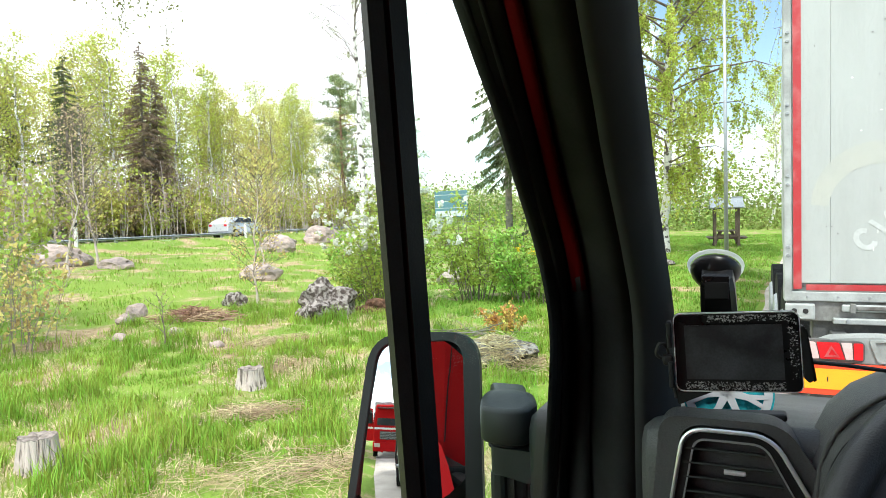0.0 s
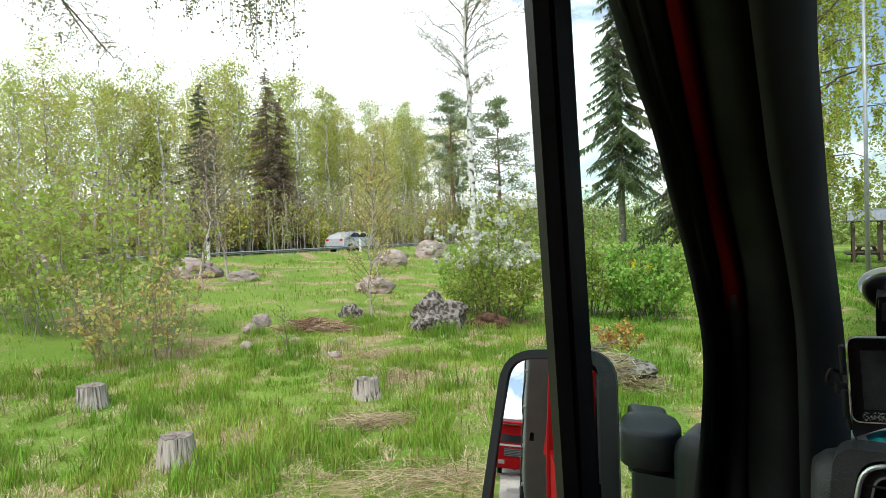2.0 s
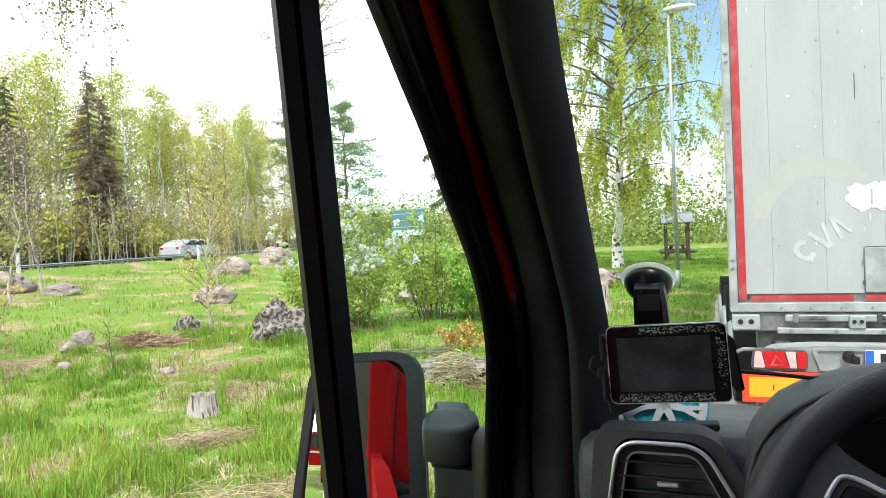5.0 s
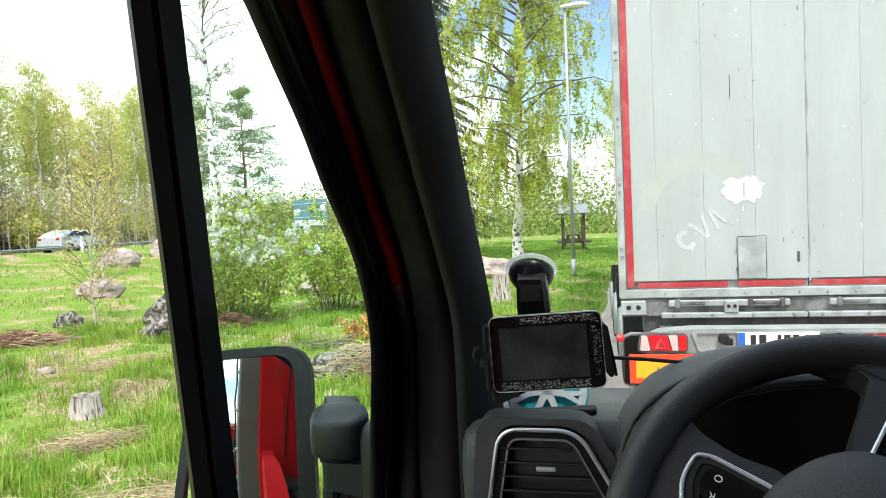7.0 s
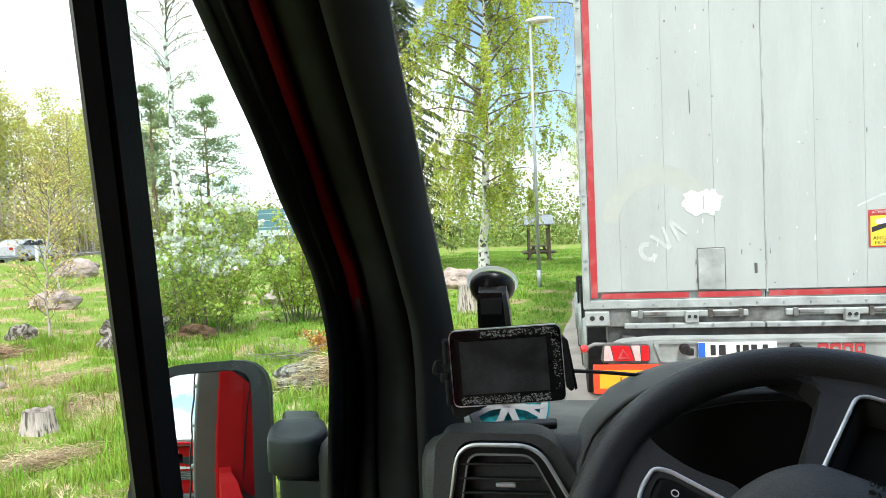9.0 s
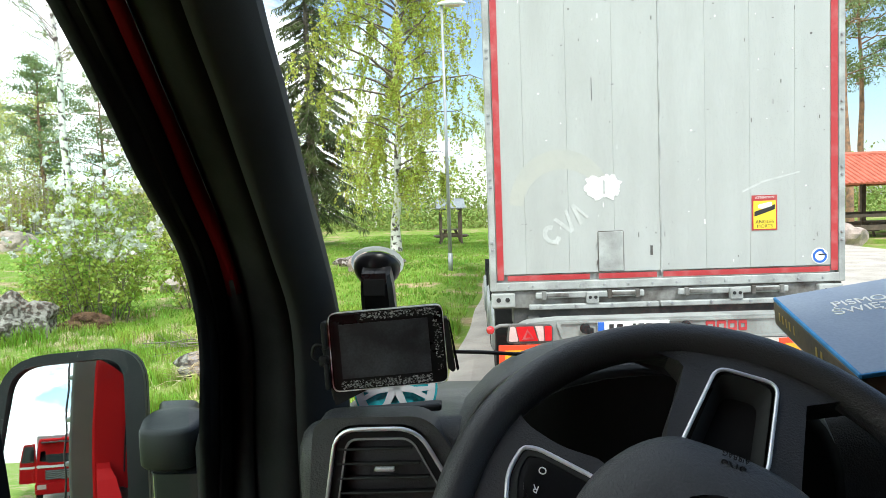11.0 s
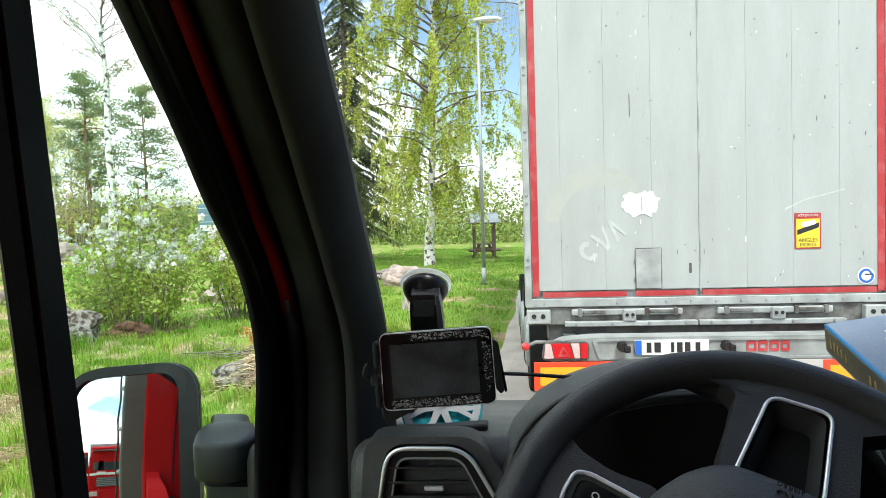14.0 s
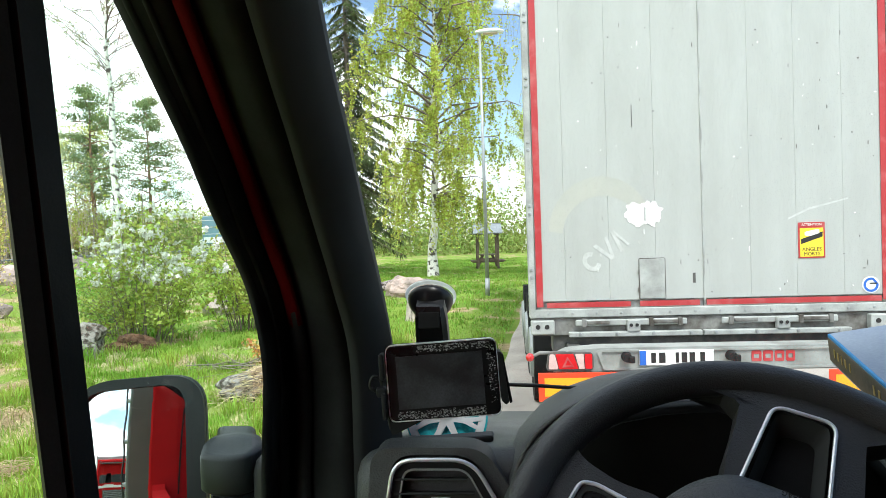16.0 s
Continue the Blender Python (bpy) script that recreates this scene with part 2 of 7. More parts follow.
M_DASH = material("soft_black_dash", (0.062, 0.063, 0.065), 0.5, scale=10, fine=520, var=0.22, bump=0.8, depth=0.0014, spec=0.45)
M_WHEEL = material("steering_leather", (0.034, 0.034, 0.035), 0.43, scale=10, fine=620, var=0.22, bump=0.6, depth=0.0012, spec=0.5)
M_HUB = material("airbag_cover", (0.06, 0.061, 0.063), 0.5, scale=10, fine=480, var=0.22, bump=0.9, depth=0.0014, spec=0.5)
M_CHROME = material("satin_chrome", (0.92, 0.94, 0.97), 0.34, metal=0.6, scale=9, var=0.06, bump=0)
M_GLOSS = material("gloss_black", (0.006, 0.006, 0.007), 0.3, scale=12, var=0.2, bump=0, spec=0.3)
M_SCREEN = material("dusty_screen", (0.014, 0.015, 0.018), 0.45, base2=(0.06, 0.064, 0.072), scale=26, fine=420, var=0.5, bump=0.03, spread=(0.38, 0.8))
M_PEEL = material("peeling_grey_film", (0.4, 0.4, 0.4), 0.7, island=0.5, fine=900, var=0.3, bump=0.2)
M_RED = material("red_car_paint", (0.42, 0.012, 0.014), 0.75, scale=2, fine=400, var=0.1, bump=0.02, spec=0.02)
# near-black for recesses, with their shade put into the colour
M_VOID = material("shaded_recess_black", (0.014, 0.014, 0.014), 0.9, var=0.2, bump=0.1, spec=0.05)
M_STEM = material("grey_brown_stems", (0.36, 0.3, 0.25), 0.9, base2=(0.25, 0.2, 0.17), scale=3, var=0.2, bump=0)
M_SAPLING = material("pale_sapling_bark", (0.56, 0.48, 0.43), 0.9, base2=(0.4, 0.33, 0.29), scale=3, var=0.2, bump=0)
# the body's red paint again, darkened in colour for the unlit cab side
M_REDSHADE = material("red_paint_in_shade", (0.075, 0.0015, 0.003), 0.7, scale=2, fine=400, var=0.1, bump=0.02, spec=0.03)
M_TARP = material("grey_tarpaulin", (0.1, 0.105, 0.1), 0.7, scale=3, fine=160, var=0.15, bump=0.3, depth=0.002)
M_MIRRORCASE = material("mirror_case_plastic", (0.011, 0.0135, 0.015), 0.5, base2=(0.017, 0.02, 0.022), scale=9, fine=420, var=0.22, bump=0.45, depth=0.0008, spec=0.3)
M_PANEL = material("dirty_grey_white_panel", (0.4, 0.42, 0.408), 0.5, base2=(0.35, 0.365, 0.352), scale=1.0, fine=14, var=0.08, bump=0.08, depth=0.001, spread=(0.35, 0.7), stretch=(5, 1, 0.9))
M_PANEL2 = material("grey_bumper_paint", (0.3, 0.32, 0.31), 0.6, base2=(0.2, 0.21, 0.2), scale=5, fine=60, var=0.16, bump=0.15)
M_FRAME = material("aluminium_frame", (0.42, 0.44, 0.43), 0.55, metal=0.15, base2=(0.27, 0.28, 0.27), scale=6, fine=60, var=0.15, bump=0.1)
M_GRIME = material("grimy_steel", (0.2, 0.2, 0.19), 0.7, metal=0.1, base2=(0.07, 0.06, 0.05), scale=9, fine=60, var=0.3, bump=0.3)
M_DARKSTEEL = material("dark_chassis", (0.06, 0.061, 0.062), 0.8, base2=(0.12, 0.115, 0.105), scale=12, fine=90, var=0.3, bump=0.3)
M_TAPE = material("red_reflective_tape", (0.38, 0.03, 0.035), 0.45, base2=(0.44, 0.1, 0.1), scale=9, fine=160, var=0.25, bump=0.05, spread=(0.5, 0.7))
M_LAMP_R = material("red_lamp_lens", (0.55, 0.02, 0.025), 0.15, scale=30, var=0.12, bump=0.2, coat=0.5)
M_LAMP_W = material("clear_lamp_lens", (0.62, 0.45, 0.43), 0.15, scale=30, var=0.12, bump=0.2, coat=0.5)
M_ORANGE = material("orange_marker_board", (0.85, 0.36, 0.02), 0.4, scale=5, var=0.08, bump=0.03)
M_REDORANGE = material("fluorescent_red_border", (0.85, 0.06, 0.02), 0.4, scale=5, var=0.08, bump=0.03)
M_YELLOW = material("yellow_sticker", (0.8, 0.6, 0.04), 0.5, scale=12, var=0.1, bump=0)
M_INK = material("black_ink", (0.015, 0.015, 0.015), 0.6, var=0.1, bump=0)
M_BLUE = material("blue_plate_band", (0.02, 0.12, 0.5), 0.5, var=0.1, bump=0)
M_SCUFF = material("scraped_bare_patch", (0.86, 0.87, 0.86), 0.5, base2=(0.62, 0.63, 0.61), scale=26, var=0.1, bump=0.2, spread=(0.5, 0.6))
M_GHOST = material("faded_letter_and_pale_streak", (0.5, 0.52, 0.51), 0.5, base2=(0.43, 0.45, 0.435), scale=20, var=0.05, bump=0)
M_YELLOWED = material("yellowed_panel_stain", (0.415, 0.422, 0.38), 0.5, base2=(0.375, 0.388, 0.36), scale=2.5, fine=14, var=0.08, bump=0.05, spread=(0.35, 0.65))
M_BOOK = material("blue_cloth_cover", (0.2, 0.25, 0.34), 0.6, base2=(0.26, 0.31, 0.39), scale=9, fine=300, var=0.15, bump=0.4, depth=0.0008)
M_BOOKEDGE = material("bright_blue_edge", (0.03, 0.22, 0.5), 0.6, scale=20, fine=200, var=0.2, bump=0.3, depth=0.001)
M_SPINE = material("worn_brown_spine", (0.05, 0.042, 0.035), 0.6, base2=(0.1, 0.075, 0.05), scale=18, var=0.2, bump=0.3)
M_PAGES = material("brown_page_block", (0.17, 0.1, 0.06), 0.8, scale=30, fine=400, var=0.3, bump=0.4)
M_TURQ = material("turquoise_plastic", (0.05, 0.55, 0.65), 0.25, scale=60, fine=200, var=0.35, bump=0.3, depth=0.003, spread=(0.45, 0.55))
M_CUPRIM = material("clear_rubber_rim", (0.75, 0.78, 0.78), 0.3, var=0.1, bump=0, through_light=0.7)
M_LTGREY = material("light_grey_plastic", (0.68, 0.7, 0.72), 0.4, scale=15, var=0.1, bump=0.03)
M_WOOD = material("dark_stained_wood", (0.075, 0.055, 0.04), 0.8, base2=(0.12, 0.09, 0.065), scale=5, fine=60, var=0.3, bump=0.4, depth=0.003)
M_ROOF = material("grey_sheet_roof", (0.3, 0.33, 0.36), 0.6, scale=4, var=0.15, bump=0.1)
M_REDROOF = material("red_tile_roof", (0.5, 0.13, 0.08), 0.7, base2=(0.4, 0.1, 0.06), scale=3, fine=40, var=0.2, bump=0.3)
M_SIGN = material("blue_green_sign", (0.13, 0.25, 0.31), 0.45, scale=2, var=0.1, bump=0)

M_CARSILVER = material("silver_car_paint", (0.6, 0.62, 0.64), 0.3, metal=0.3, var=0.05, bump=0, coat=0.6)
M_CARGLASS = material("dark_car_glass", (0.03, 0.035, 0.04), 0.08, var=0.1, bump=0)
M_GLASS = glass("window_glass", (0.885, 0.985, 0.945), 0.02)
M_SHIELD = glass("windscreen_glass", (0.97, 0.985, 0.98), 0.012)
M_MIRROR = bpy.data.materials.new("mirror_silver")
M_MIRROR.use_nodes = True
M_MIRROR.node_tree.nodes["Principled BSDF"].inputs["Base Color"].default_value = (0.9, 0.92, 0.92, 1)
M_MIRROR.node_tree.nodes["Principled BSDF"].inputs["Metallic"].default_value = 1.0
M_MIRROR.node_tree.nodes["Principled BSDF"].inputs["Roughness"].default_value = 0.015


# ---- building helpers ----
def link(name, me, mat=None, parent=None, label=""):
    if mat is not None:
        me.materials.append(mat)
    ob = new(name, me)
    if parent is not None:
        ob.parent = parent
    if label:
        tagged(ob, label)
    return ob


def part(name, bm, mat, parent=None, label="", smooth=False):
    """One bmesh as one mesh object, under a thing or a part."""
    bmesh.ops.recalc_face_normals(bm, faces=bm.faces)
    me = bpy.data.meshes.new(name)
    bm.to_mesh(me)
    bm.free()
    if smooth:
        me.shade_smooth()
    return link(name, me, mat, parent, label)


def raw(name, verts, faces, mat, parent=None, label="", smooth=False):
    me = bpy.data.meshes.new(name)
    me.from_pydata([tuple(map(float, v)) for v in verts], [], [tuple(map(int, fc)) for fc in faces])
    if smooth:
        me.shade_smooth()
    me.update()
    return link(name, me, mat, parent, label)


def thing(name, at=(0, 0, 0), label="", category="", group="", turn=0):
    e = new(name)
    e.matrix_world = pose(*at, 0, 0, turn)
    return tagged(e, label, category, group)


def add_box(bm, c, s, bevel=0.0, m=None, seg=2):
    """A bevelled box with centre c and sizes s, in the frame m."""
    mm = (m or Matrix()) @ Matrix.Translation(c) @ Matrix.Diagonal((*s, 1))
    got = bmesh.ops.create_cube(bm, size=1, matrix=mm)
    if bevel:
        edges = list({e for v in got["verts"] for e in v.link_edges})
        bmesh.ops.bevel(bm, geom=edges, offset=bevel, segments=seg, affect="EDGES", profile=0.5)
    return bm


def box(c, s, bevel=0.0, m=None, seg=2):
    return add_box(bmesh.new(), c, s, bevel, m, seg)


def add_cyl(bm, a, b, r1, r2=None, sides=16):
    a, b = Vector(a), Vector(b)
    d = b - a
    q = d.to_track_quat("Z", "Y").to_matrix().to_4x4()
    bmesh.ops.create_cone(bm, cap_ends=True, segments=sides, radius1=r1, radius2=r1 if r2 is None else r2, depth=d.length,
                          matrix=Matrix.Translation((a + b) / 2) @ q)
    return bm


def cyl(a, b, r1, r2=None, sides=16):
    return add_cyl(bmesh.new(), a, b, r1, r2, sides)


def loft(sections, closed=True, caps=True):
    """Joins equal rings of points into one skin."""
    bm = bmesh.new()
    rings = [[bm.verts.new(p) for p in s] for s in sections]
    n = len(rings[0])
    for r0, r1 in zip(rings, rings[1:]):
        for i in range(n if closed else n - 1):
            bm.faces.new((r0[i], r0[(i + 1) % n], r1[(i + 1) % n], r1[i]))
    if caps and closed:
        bm.faces.new(rings[0])
        bm.faces.new(rings[-1])
    return bm


def tube_arrays(points, radii, sides=6):
    pts = np.array(points, float)
    rad = np.broadcast_to(np.array(radii, float), (len(pts),))
    tang = np.gradient(pts, axis=0)
    tang /= np.linalg.norm(tang, axis=1)[:, None] + 1e-9
    up = np.eye(3)[int(np.argmin(np.abs(tang).max(axis=0)))] if len(pts) > 12 else np.array((0.0, 0.0, 1.0)) if abs(tang[0][2]) < 0.9 else np.array((1.0, 0.0, 0.0))
    v, f = [], []
    a = np.linspace(0, 2 * math.pi, sides, endpoint=False)
    for p, t, r in zip(pts, tang, rad):
        u = np.cross(up, t)
        u /= np.linalg.norm(u) + 1e-9
        w = np.cross(t, u)
        v.append(p + r * (np.cos(a)[:, None] * u + np.sin(a)[:, None] * w))
    v = np.concatenate(v)
    for i in range(len(pts) - 1):
        for k in range(sides):
            k2 = (k + 1) % sides
            f.append((i * sides + k, i * sides + k2, (i + 1) * sides + k2, (i + 1) * sides + k))
    return v, f


def smooth_line(pts, n=8):
    """A Catmull-Rom line through a few points."""
    p = [Vector(q) for q in pts]
    p = [2 * p[0] - p[1]] + p + [2 * p[-1] - p[-2]]
    out = []
    for i in range(1, len(p) - 2):
        for k in range(n):
            t = k / n
            out.append(0.5 * ((2 * p[i]) + (p[i + 1] - p[i - 1]) * t + (2 * p[i - 1] - 5 * p[i] + 4 * p[i + 1] - p[i + 2]) * t * t
                              + (3 * p[i] - p[i - 1] - 3 * p[i + 1] + p[i + 2]) * t ** 3))
    return out + [p[-2]]


def tube(name, pts, r, mat, parent=None, label="", sides=8):
    v, f = tube_arrays([tuple(q) for q in pts], r, sides)
    n = len(v)
    f = list(f) + [tuple(range(sides)), tuple(range(n - sides, n))]
    return raw(name, v, f, mat, parent, label, smooth=True)


def lettering(name, text, size, m, mat, parent=None, label="", depth=0.0004):
    cu = bpy.data.curves.new(name, "FONT")
    cu.body, cu.size, cu.extrude, cu.align_x, cu.align_y = text, size, depth, "CENTER", "CENTER"
    tmp = bpy.data.objects.new(name, cu)
    scene.collection.objects.link(tmp)
    me = bpy.data.meshes.new_from_object(tmp.evaluated_get(bpy.context.evaluated_depsgraph_get()))
    bpy.data.objects.remove(tmp)
    me.transform(m)
    me.materials.clear()
    return link(name, me, mat, parent, label)


def ring_plate(outer, inner, m, depth):
    """A flat frame between two outlines with the same count, pushed back by depth, in the frame m."""
    bm = bmesh.new()
    rings = []
    for z in (0.0, -depth):
        rings.append([[bm.verts.new(m @ Vector((x, y, z))) for x, y in line] for line in (outer, inner)])
    n = len(outer)
    for i in range(n):
        k = (i + 1) % n
        bm.faces.new((rings[0][0][i], rings[0][0][k], rings[0][1][k], rings[0][1][i]))
        bm.faces.new((rings[1][0][i], rings[1][0][k], rings[1][1][k], rings[1][1][i]))
        bm.faces.new((rings[0][0][i], rings[0][0][k], rings[1][0][k], rings[1][0][i]))
        bm.faces.new((rings[0][1][i], rings[0][1][k], rings[1][1][k], rings[1][1][i]))
    return bm


def slab(outline, m, depth):
    """A solid with that outline in the frame m's x and y, depth thick towards -z."""
    return loft([[m @ Vector((x, y, 0)) for x, y in outline], [m @ Vector((x, y, -depth)) for x, y in outline]])


def rounded(pts, r, n=4):
    """A polygon with its corners rounded."""
    out = []
    k = len(pts)
    for i in range(k):
        a, b, c = Vector(pts[i - 1]), Vector(pts[i]), Vector(pts[(i + 1) % k])
        ra = min(r, 0.45 * (a - b).length, 0.45 * (c - b).length)
        p, q = b + (a - b).normalized() * ra, b + (c - b).normalized() * ra
        for j in range(n + 1):
            t = j / n
            out.append(tuple((1 - t) ** 2 * p + 2 * t * (1 - t) * b + t * t * q))
    return out


def axes(origin, x_way, y_way):
    """A frame with its x along x_way and its z away from both."""
    x = Vector(x_way).normalized()
    z = x.cross(Vector(y_way)).normalized()
    y = z.cross(x)
    m = Matrix((x, y, z)).transposed().to_4x4()
    m.translation = origin
    return m


def unit_noise(x, y, z=0.0):
    return noise.noise(Vector((x, y, z)))


def sm(a, b, v):
    t = min(1, max(0, (v - a) / (b - a)))
    return t * t * (3 - 2 * t)


def road_edge(y):
    return -0.65 + 0.072 * y + 0.12 * unit_noise(y * 0.35, 3.1)


def ground_z(x, y):
    z = 0.75 * sm(8, 22, -x)
    left = sm(0.0, 0.6, road_edge(y) - x)
    z += left * (0.05 * unit_noise(x * 0.5, y * 0.5) + 0.03 * unit_noise(x * 1.7, y * 1.7, 4) + 0.02) - 0.06 * (1 - left)
    z += 0.32 * math.exp(-((x + 22.6) / 0.7) ** 2)
    if -34.5 < x < -23.5:
        z = 0.70
    return z


# ---- ground and roads ----
def build_ground():
    xs = np.concatenate([[-900, -400, -200, -120, -80, -60, -50, -44, -40, -37, -34.6, -34.4, -29, -23.6, -23.4], np.arange(-22.5, -12, 0.75), np.arange(-12, 1.6, 0.3),
                         np.arange(1.8, 16, 1.2), [18, 22, 28, 40, 60, 100, 200, 400, 900]])
    ys = np.concatenate([[-900, -300, -120, -60, -40, -30, -20, -14, -10, -6, -3, -1], np.arange(0, 16, 0.3), np.arange(16, 44, 1.0),
                         [46, 50, 56, 64, 74, 90, 120, 200, 400, 900]])
    v = [(x, y, ground_z(x, y)) for y in ys for x in xs]
    n = len(xs)
    f = [(j * n + i, j * n + i + 1, (j + 1) * n + i + 1, (j + 1) * n + i) for j in range(len(ys) - 1) for i in range(n - 1)]
    g = raw("ground", v, f, M_GROUND, smooth=True)
    tagged(g, "green meadow ground with patches of dry straw and soil", "ground", kind="structure")


build_ground()


def build_road():
    ys = np.concatenate([np.arange(-60, 0, 3.0), np.arange(0, 24, 0.4), np.arange(24, 140, 4.0)])
    v, f = [], []
    for y in ys:
        e = road_edge(y)
        xs = (e, e + 0.25, e + 2, e + 5, e + 9, e + 12.2)
        v += [(x, y, -0.03 if i == 0 else 0.006 * min(i, 2)) for i, x in enumerate(xs)]
        v += [(xs[-1], y, -0.2), (e, y, -0.2)]
    for j in range(len(ys) - 1):
        for i in range(8):
            f.append((j * 8 + i, j * 8 + (i + 1) % 8, (j + 1) * 8 + (i + 1) % 8, (j + 1) * 8 + i))
    tagged(raw("road", v, f, M_ASPHALT, smooth=False), "worn pale asphalt lay-by with a gravelly edge", "road", kind="structure")


build_road()
hw = tagged(part("highway", box((-29, 120, 0.66), (9.6, 700, 0.2), 0.02), M_HIGHWAY), "grey asphalt highway on a low bank", "road", kind="structure")
for lx in (-24.6, -33.4):
    tagged(part("road_line", box((lx, 120, 0.764), (0.18, 700, 0.006)), M_LINE), "white painted edge line of the highway", "road marking", kind="structure")


# ---- vegetation ----
def leaf_arrays(centres, size, rng, flat=0.0, long=1.5):
    """Small pointed blades round the given centres."""
    c = np.asarray(centres, float)
    n = len(c)
    a = rng.normal(size=(n, 3))
    a /= np.linalg.norm(a, axis=1)[:, None]
    b = np.cross(a, rng.normal(size=(n, 3)))
    b /= np.linalg.norm(b, axis=1)[:, None] + 1e-9
    s = size * rng.uniform(0.6, 1.3, (n, 1))
    v = np.stack([c - a * s * long * 0.5, c + b * s * 0.5, c + a * s * long * 0.5, c - b * s * 0.5], axis=1).reshape(-1, 3)
    f = np.arange(n * 4).reshape(n, 4)
    return v, f


def joined(chunks):
    vs, fs, off = [], [], 0
    for v, f in chunks:
        vs.append(np.asarray(v))
        fs += [tuple(int(i) + off for i in q) for q in f]
        off += len(v)
    return np.concatenate(vs), fs


def tree(name, label, category, seed, height, radius, bark, leafmat, crown_from=0.25, limbs=26, limb_len=0.28, rise=0.9, droop=0.6, twigs=6,
         twig_len=1.0, leaves=8, leaf=0.11, lean=(0, 0), group="", weep=0.0, sprays=(), limb_shape=0.7, twig_r=0.006, wander=0.012, per=0.22, limb_r=1.0, vary=0.0, spray_wood=None):
    """A broad-leaved tree: tapered trunk, limbs with twigs, and a crown of single leaves."""
    rng = np.random.default_rng(seed)
    root = thing(name, label=label, category=category, group=group)
    n = 12
    hs = np.linspace(0, height, n)
    off = np.cumsum(rng.normal(0, height * wander, (n, 2)), axis=0)
    off -= off[0]
    line = np.c_[off[:, 0] + lean[0] * hs, off[:, 1] + lean[1] * hs, hs]
    rads = radius * (1 - hs / height * 0.93) ** 0.85
    rads[0] *= 1.35
    line[0, 2] = -0.1
    v, f = tube_arrays(line, rads, 10)
    raw("trunk", v, f, bark, root, smooth=True)
    wood, cents = [], []
    for k in range(limbs):
        u = crown_from + (1 - crown_from) * (k + rng.uniform(0, 1)) / limbs
        h = min(u, 0.985) * height
        base = np.array([np.interp(h, hs, line[:, i]) for i in range(3)])
        w = (u - crown_from) / (1 - crown_from)
        ln = height * limb_len * (math.sin(math.pi * (0.12 + 0.85 * w)) ** limb_shape) * rng.uniform(0.65, 1.2)
        az = k * 2.4 + rng.uniform(-0.5, 0.5)
        up = rise
        if vary:
            az = rng.uniform(0, 6.283)
            up = rise * rng.uniform(1 - vary, 1 + vary)
            ln *= rng.uniform(1 - vary, 1 + 0.4 * vary)
        out = np.array((math.cos(az), math.sin(az), 0))
        q = np.linspace(0, 1, 5)[:, None]
        pts = base + out * ln * q + np.array((0, 0, 1)) * ln * (up * q - droop * q ** 2.2)
        pts[1:] += rng.normal(0, ln * 0.04, (4, 3))
        r0 = min(radius * 0.4, 0.012 + ln * 0.012) * limb_r
        wood.append(tube_arrays(pts, np.linspace(r0, twig_r, 5), 4))
        for j in range(twigs):
            s = rng.uniform(0.25, 1.0)
            b = np.array([np.interp(s, q[:, 0], pts[:, i]) for i in range(3)])
            d = out * rng.uniform(-0.2, 0.7) + rng.normal(0, 0.5, 3)
            tl = twig_len * rng.uniform(0.4, 1.2)
            q2 = np.linspace(0, 1, 4)[:, None]
            tw = b + d * tl * 0.6 * q2 * (1 - 0.6 * weep) + np.array((0, 0, 1)) * tl * (0.35 * q2 * (1 - weep) - weep * q2 ** 1.3)
            wood.append(tube_arrays(tw, np.linspace(twig_r, twig_r * 0.4, 4), 3))
            m = max(1, int(leaves * rng.uniform(0.5, 1.4)))
            ss = rng.uniform(0.1, 1.05, m)
            cc = np.stack([np.interp(ss, q2[:, 0], tw[:, i]) for i in range(3)], axis=1)
            cents.append(cc + rng.normal(0, per * (1 - 0.75 * weep), (m, 3)))
    for ex, ey, ez, wide, count, hang, lo in sprays:      # low boughs with hanging strands
        end = np.array((ex, ey, ez))
        base = np.array([np.interp(5.4, hs, line[:, i]) for i in range(3)])
        q = np.linspace(0, 1, 8)[:, None]
        pts = base + (end - base) * q + np.array((0, 0, 0.4)) * np.sin(q * 3.14)
        pts[1:] += rng.normal(0, 0.03, (7, 3))
        wood.append(tube_arrays(pts, np.linspace(0.04, 0.006, 8), 5))
        for j in range(count):
            s = rng.uniform(lo, 1.0)
            b = np.array([np.interp(s, q[:, 0], pts[:, i]) for i in range(3)])
            side = np.r_[rng.normal(0, wide * 3, 2), 0]
            tl = hang * rng.uniform(0.4, 1.0) ** 0.6
            q2 = np.linspace(0, 1, 6)[:, None]
            tw = b + side * np.sqrt(q2) + q2 ** 1.4 * np.array((0, 0, -tl)) + np.cumsum(rng.normal(0, 0.018, (6, 3)), axis=0) * (q2 > 0)
            wood.append(tube_arrays(tw, np.linspace(0.0045, 0.002, 6), 3))
            strands = [tw]
            for k in range(4):
                s2 = rng.uniform(0.15, 0.8)
                b2 = np.array([np.interp(s2, q2[:, 0], tw[:, i]) for i in range(3)])
                t2 = b2 + q2 * np.r_[rng.normal(0, 0.09, 2), -tl * rng.uniform(0.1, 0.3)] + np.cumsum(rng.normal(0, 0.008, (6, 3)), axis=0) * (q2 > 0)
                wood.append(tube_arrays(t2, np.linspace(0.0025, 0.0015, 6), 3))
                strands.append(t2)
            for st in strands:
                m = int(tl * rng.uniform(9, 18)) + 2
                ss = rng.uniform(0, 1.0, m)
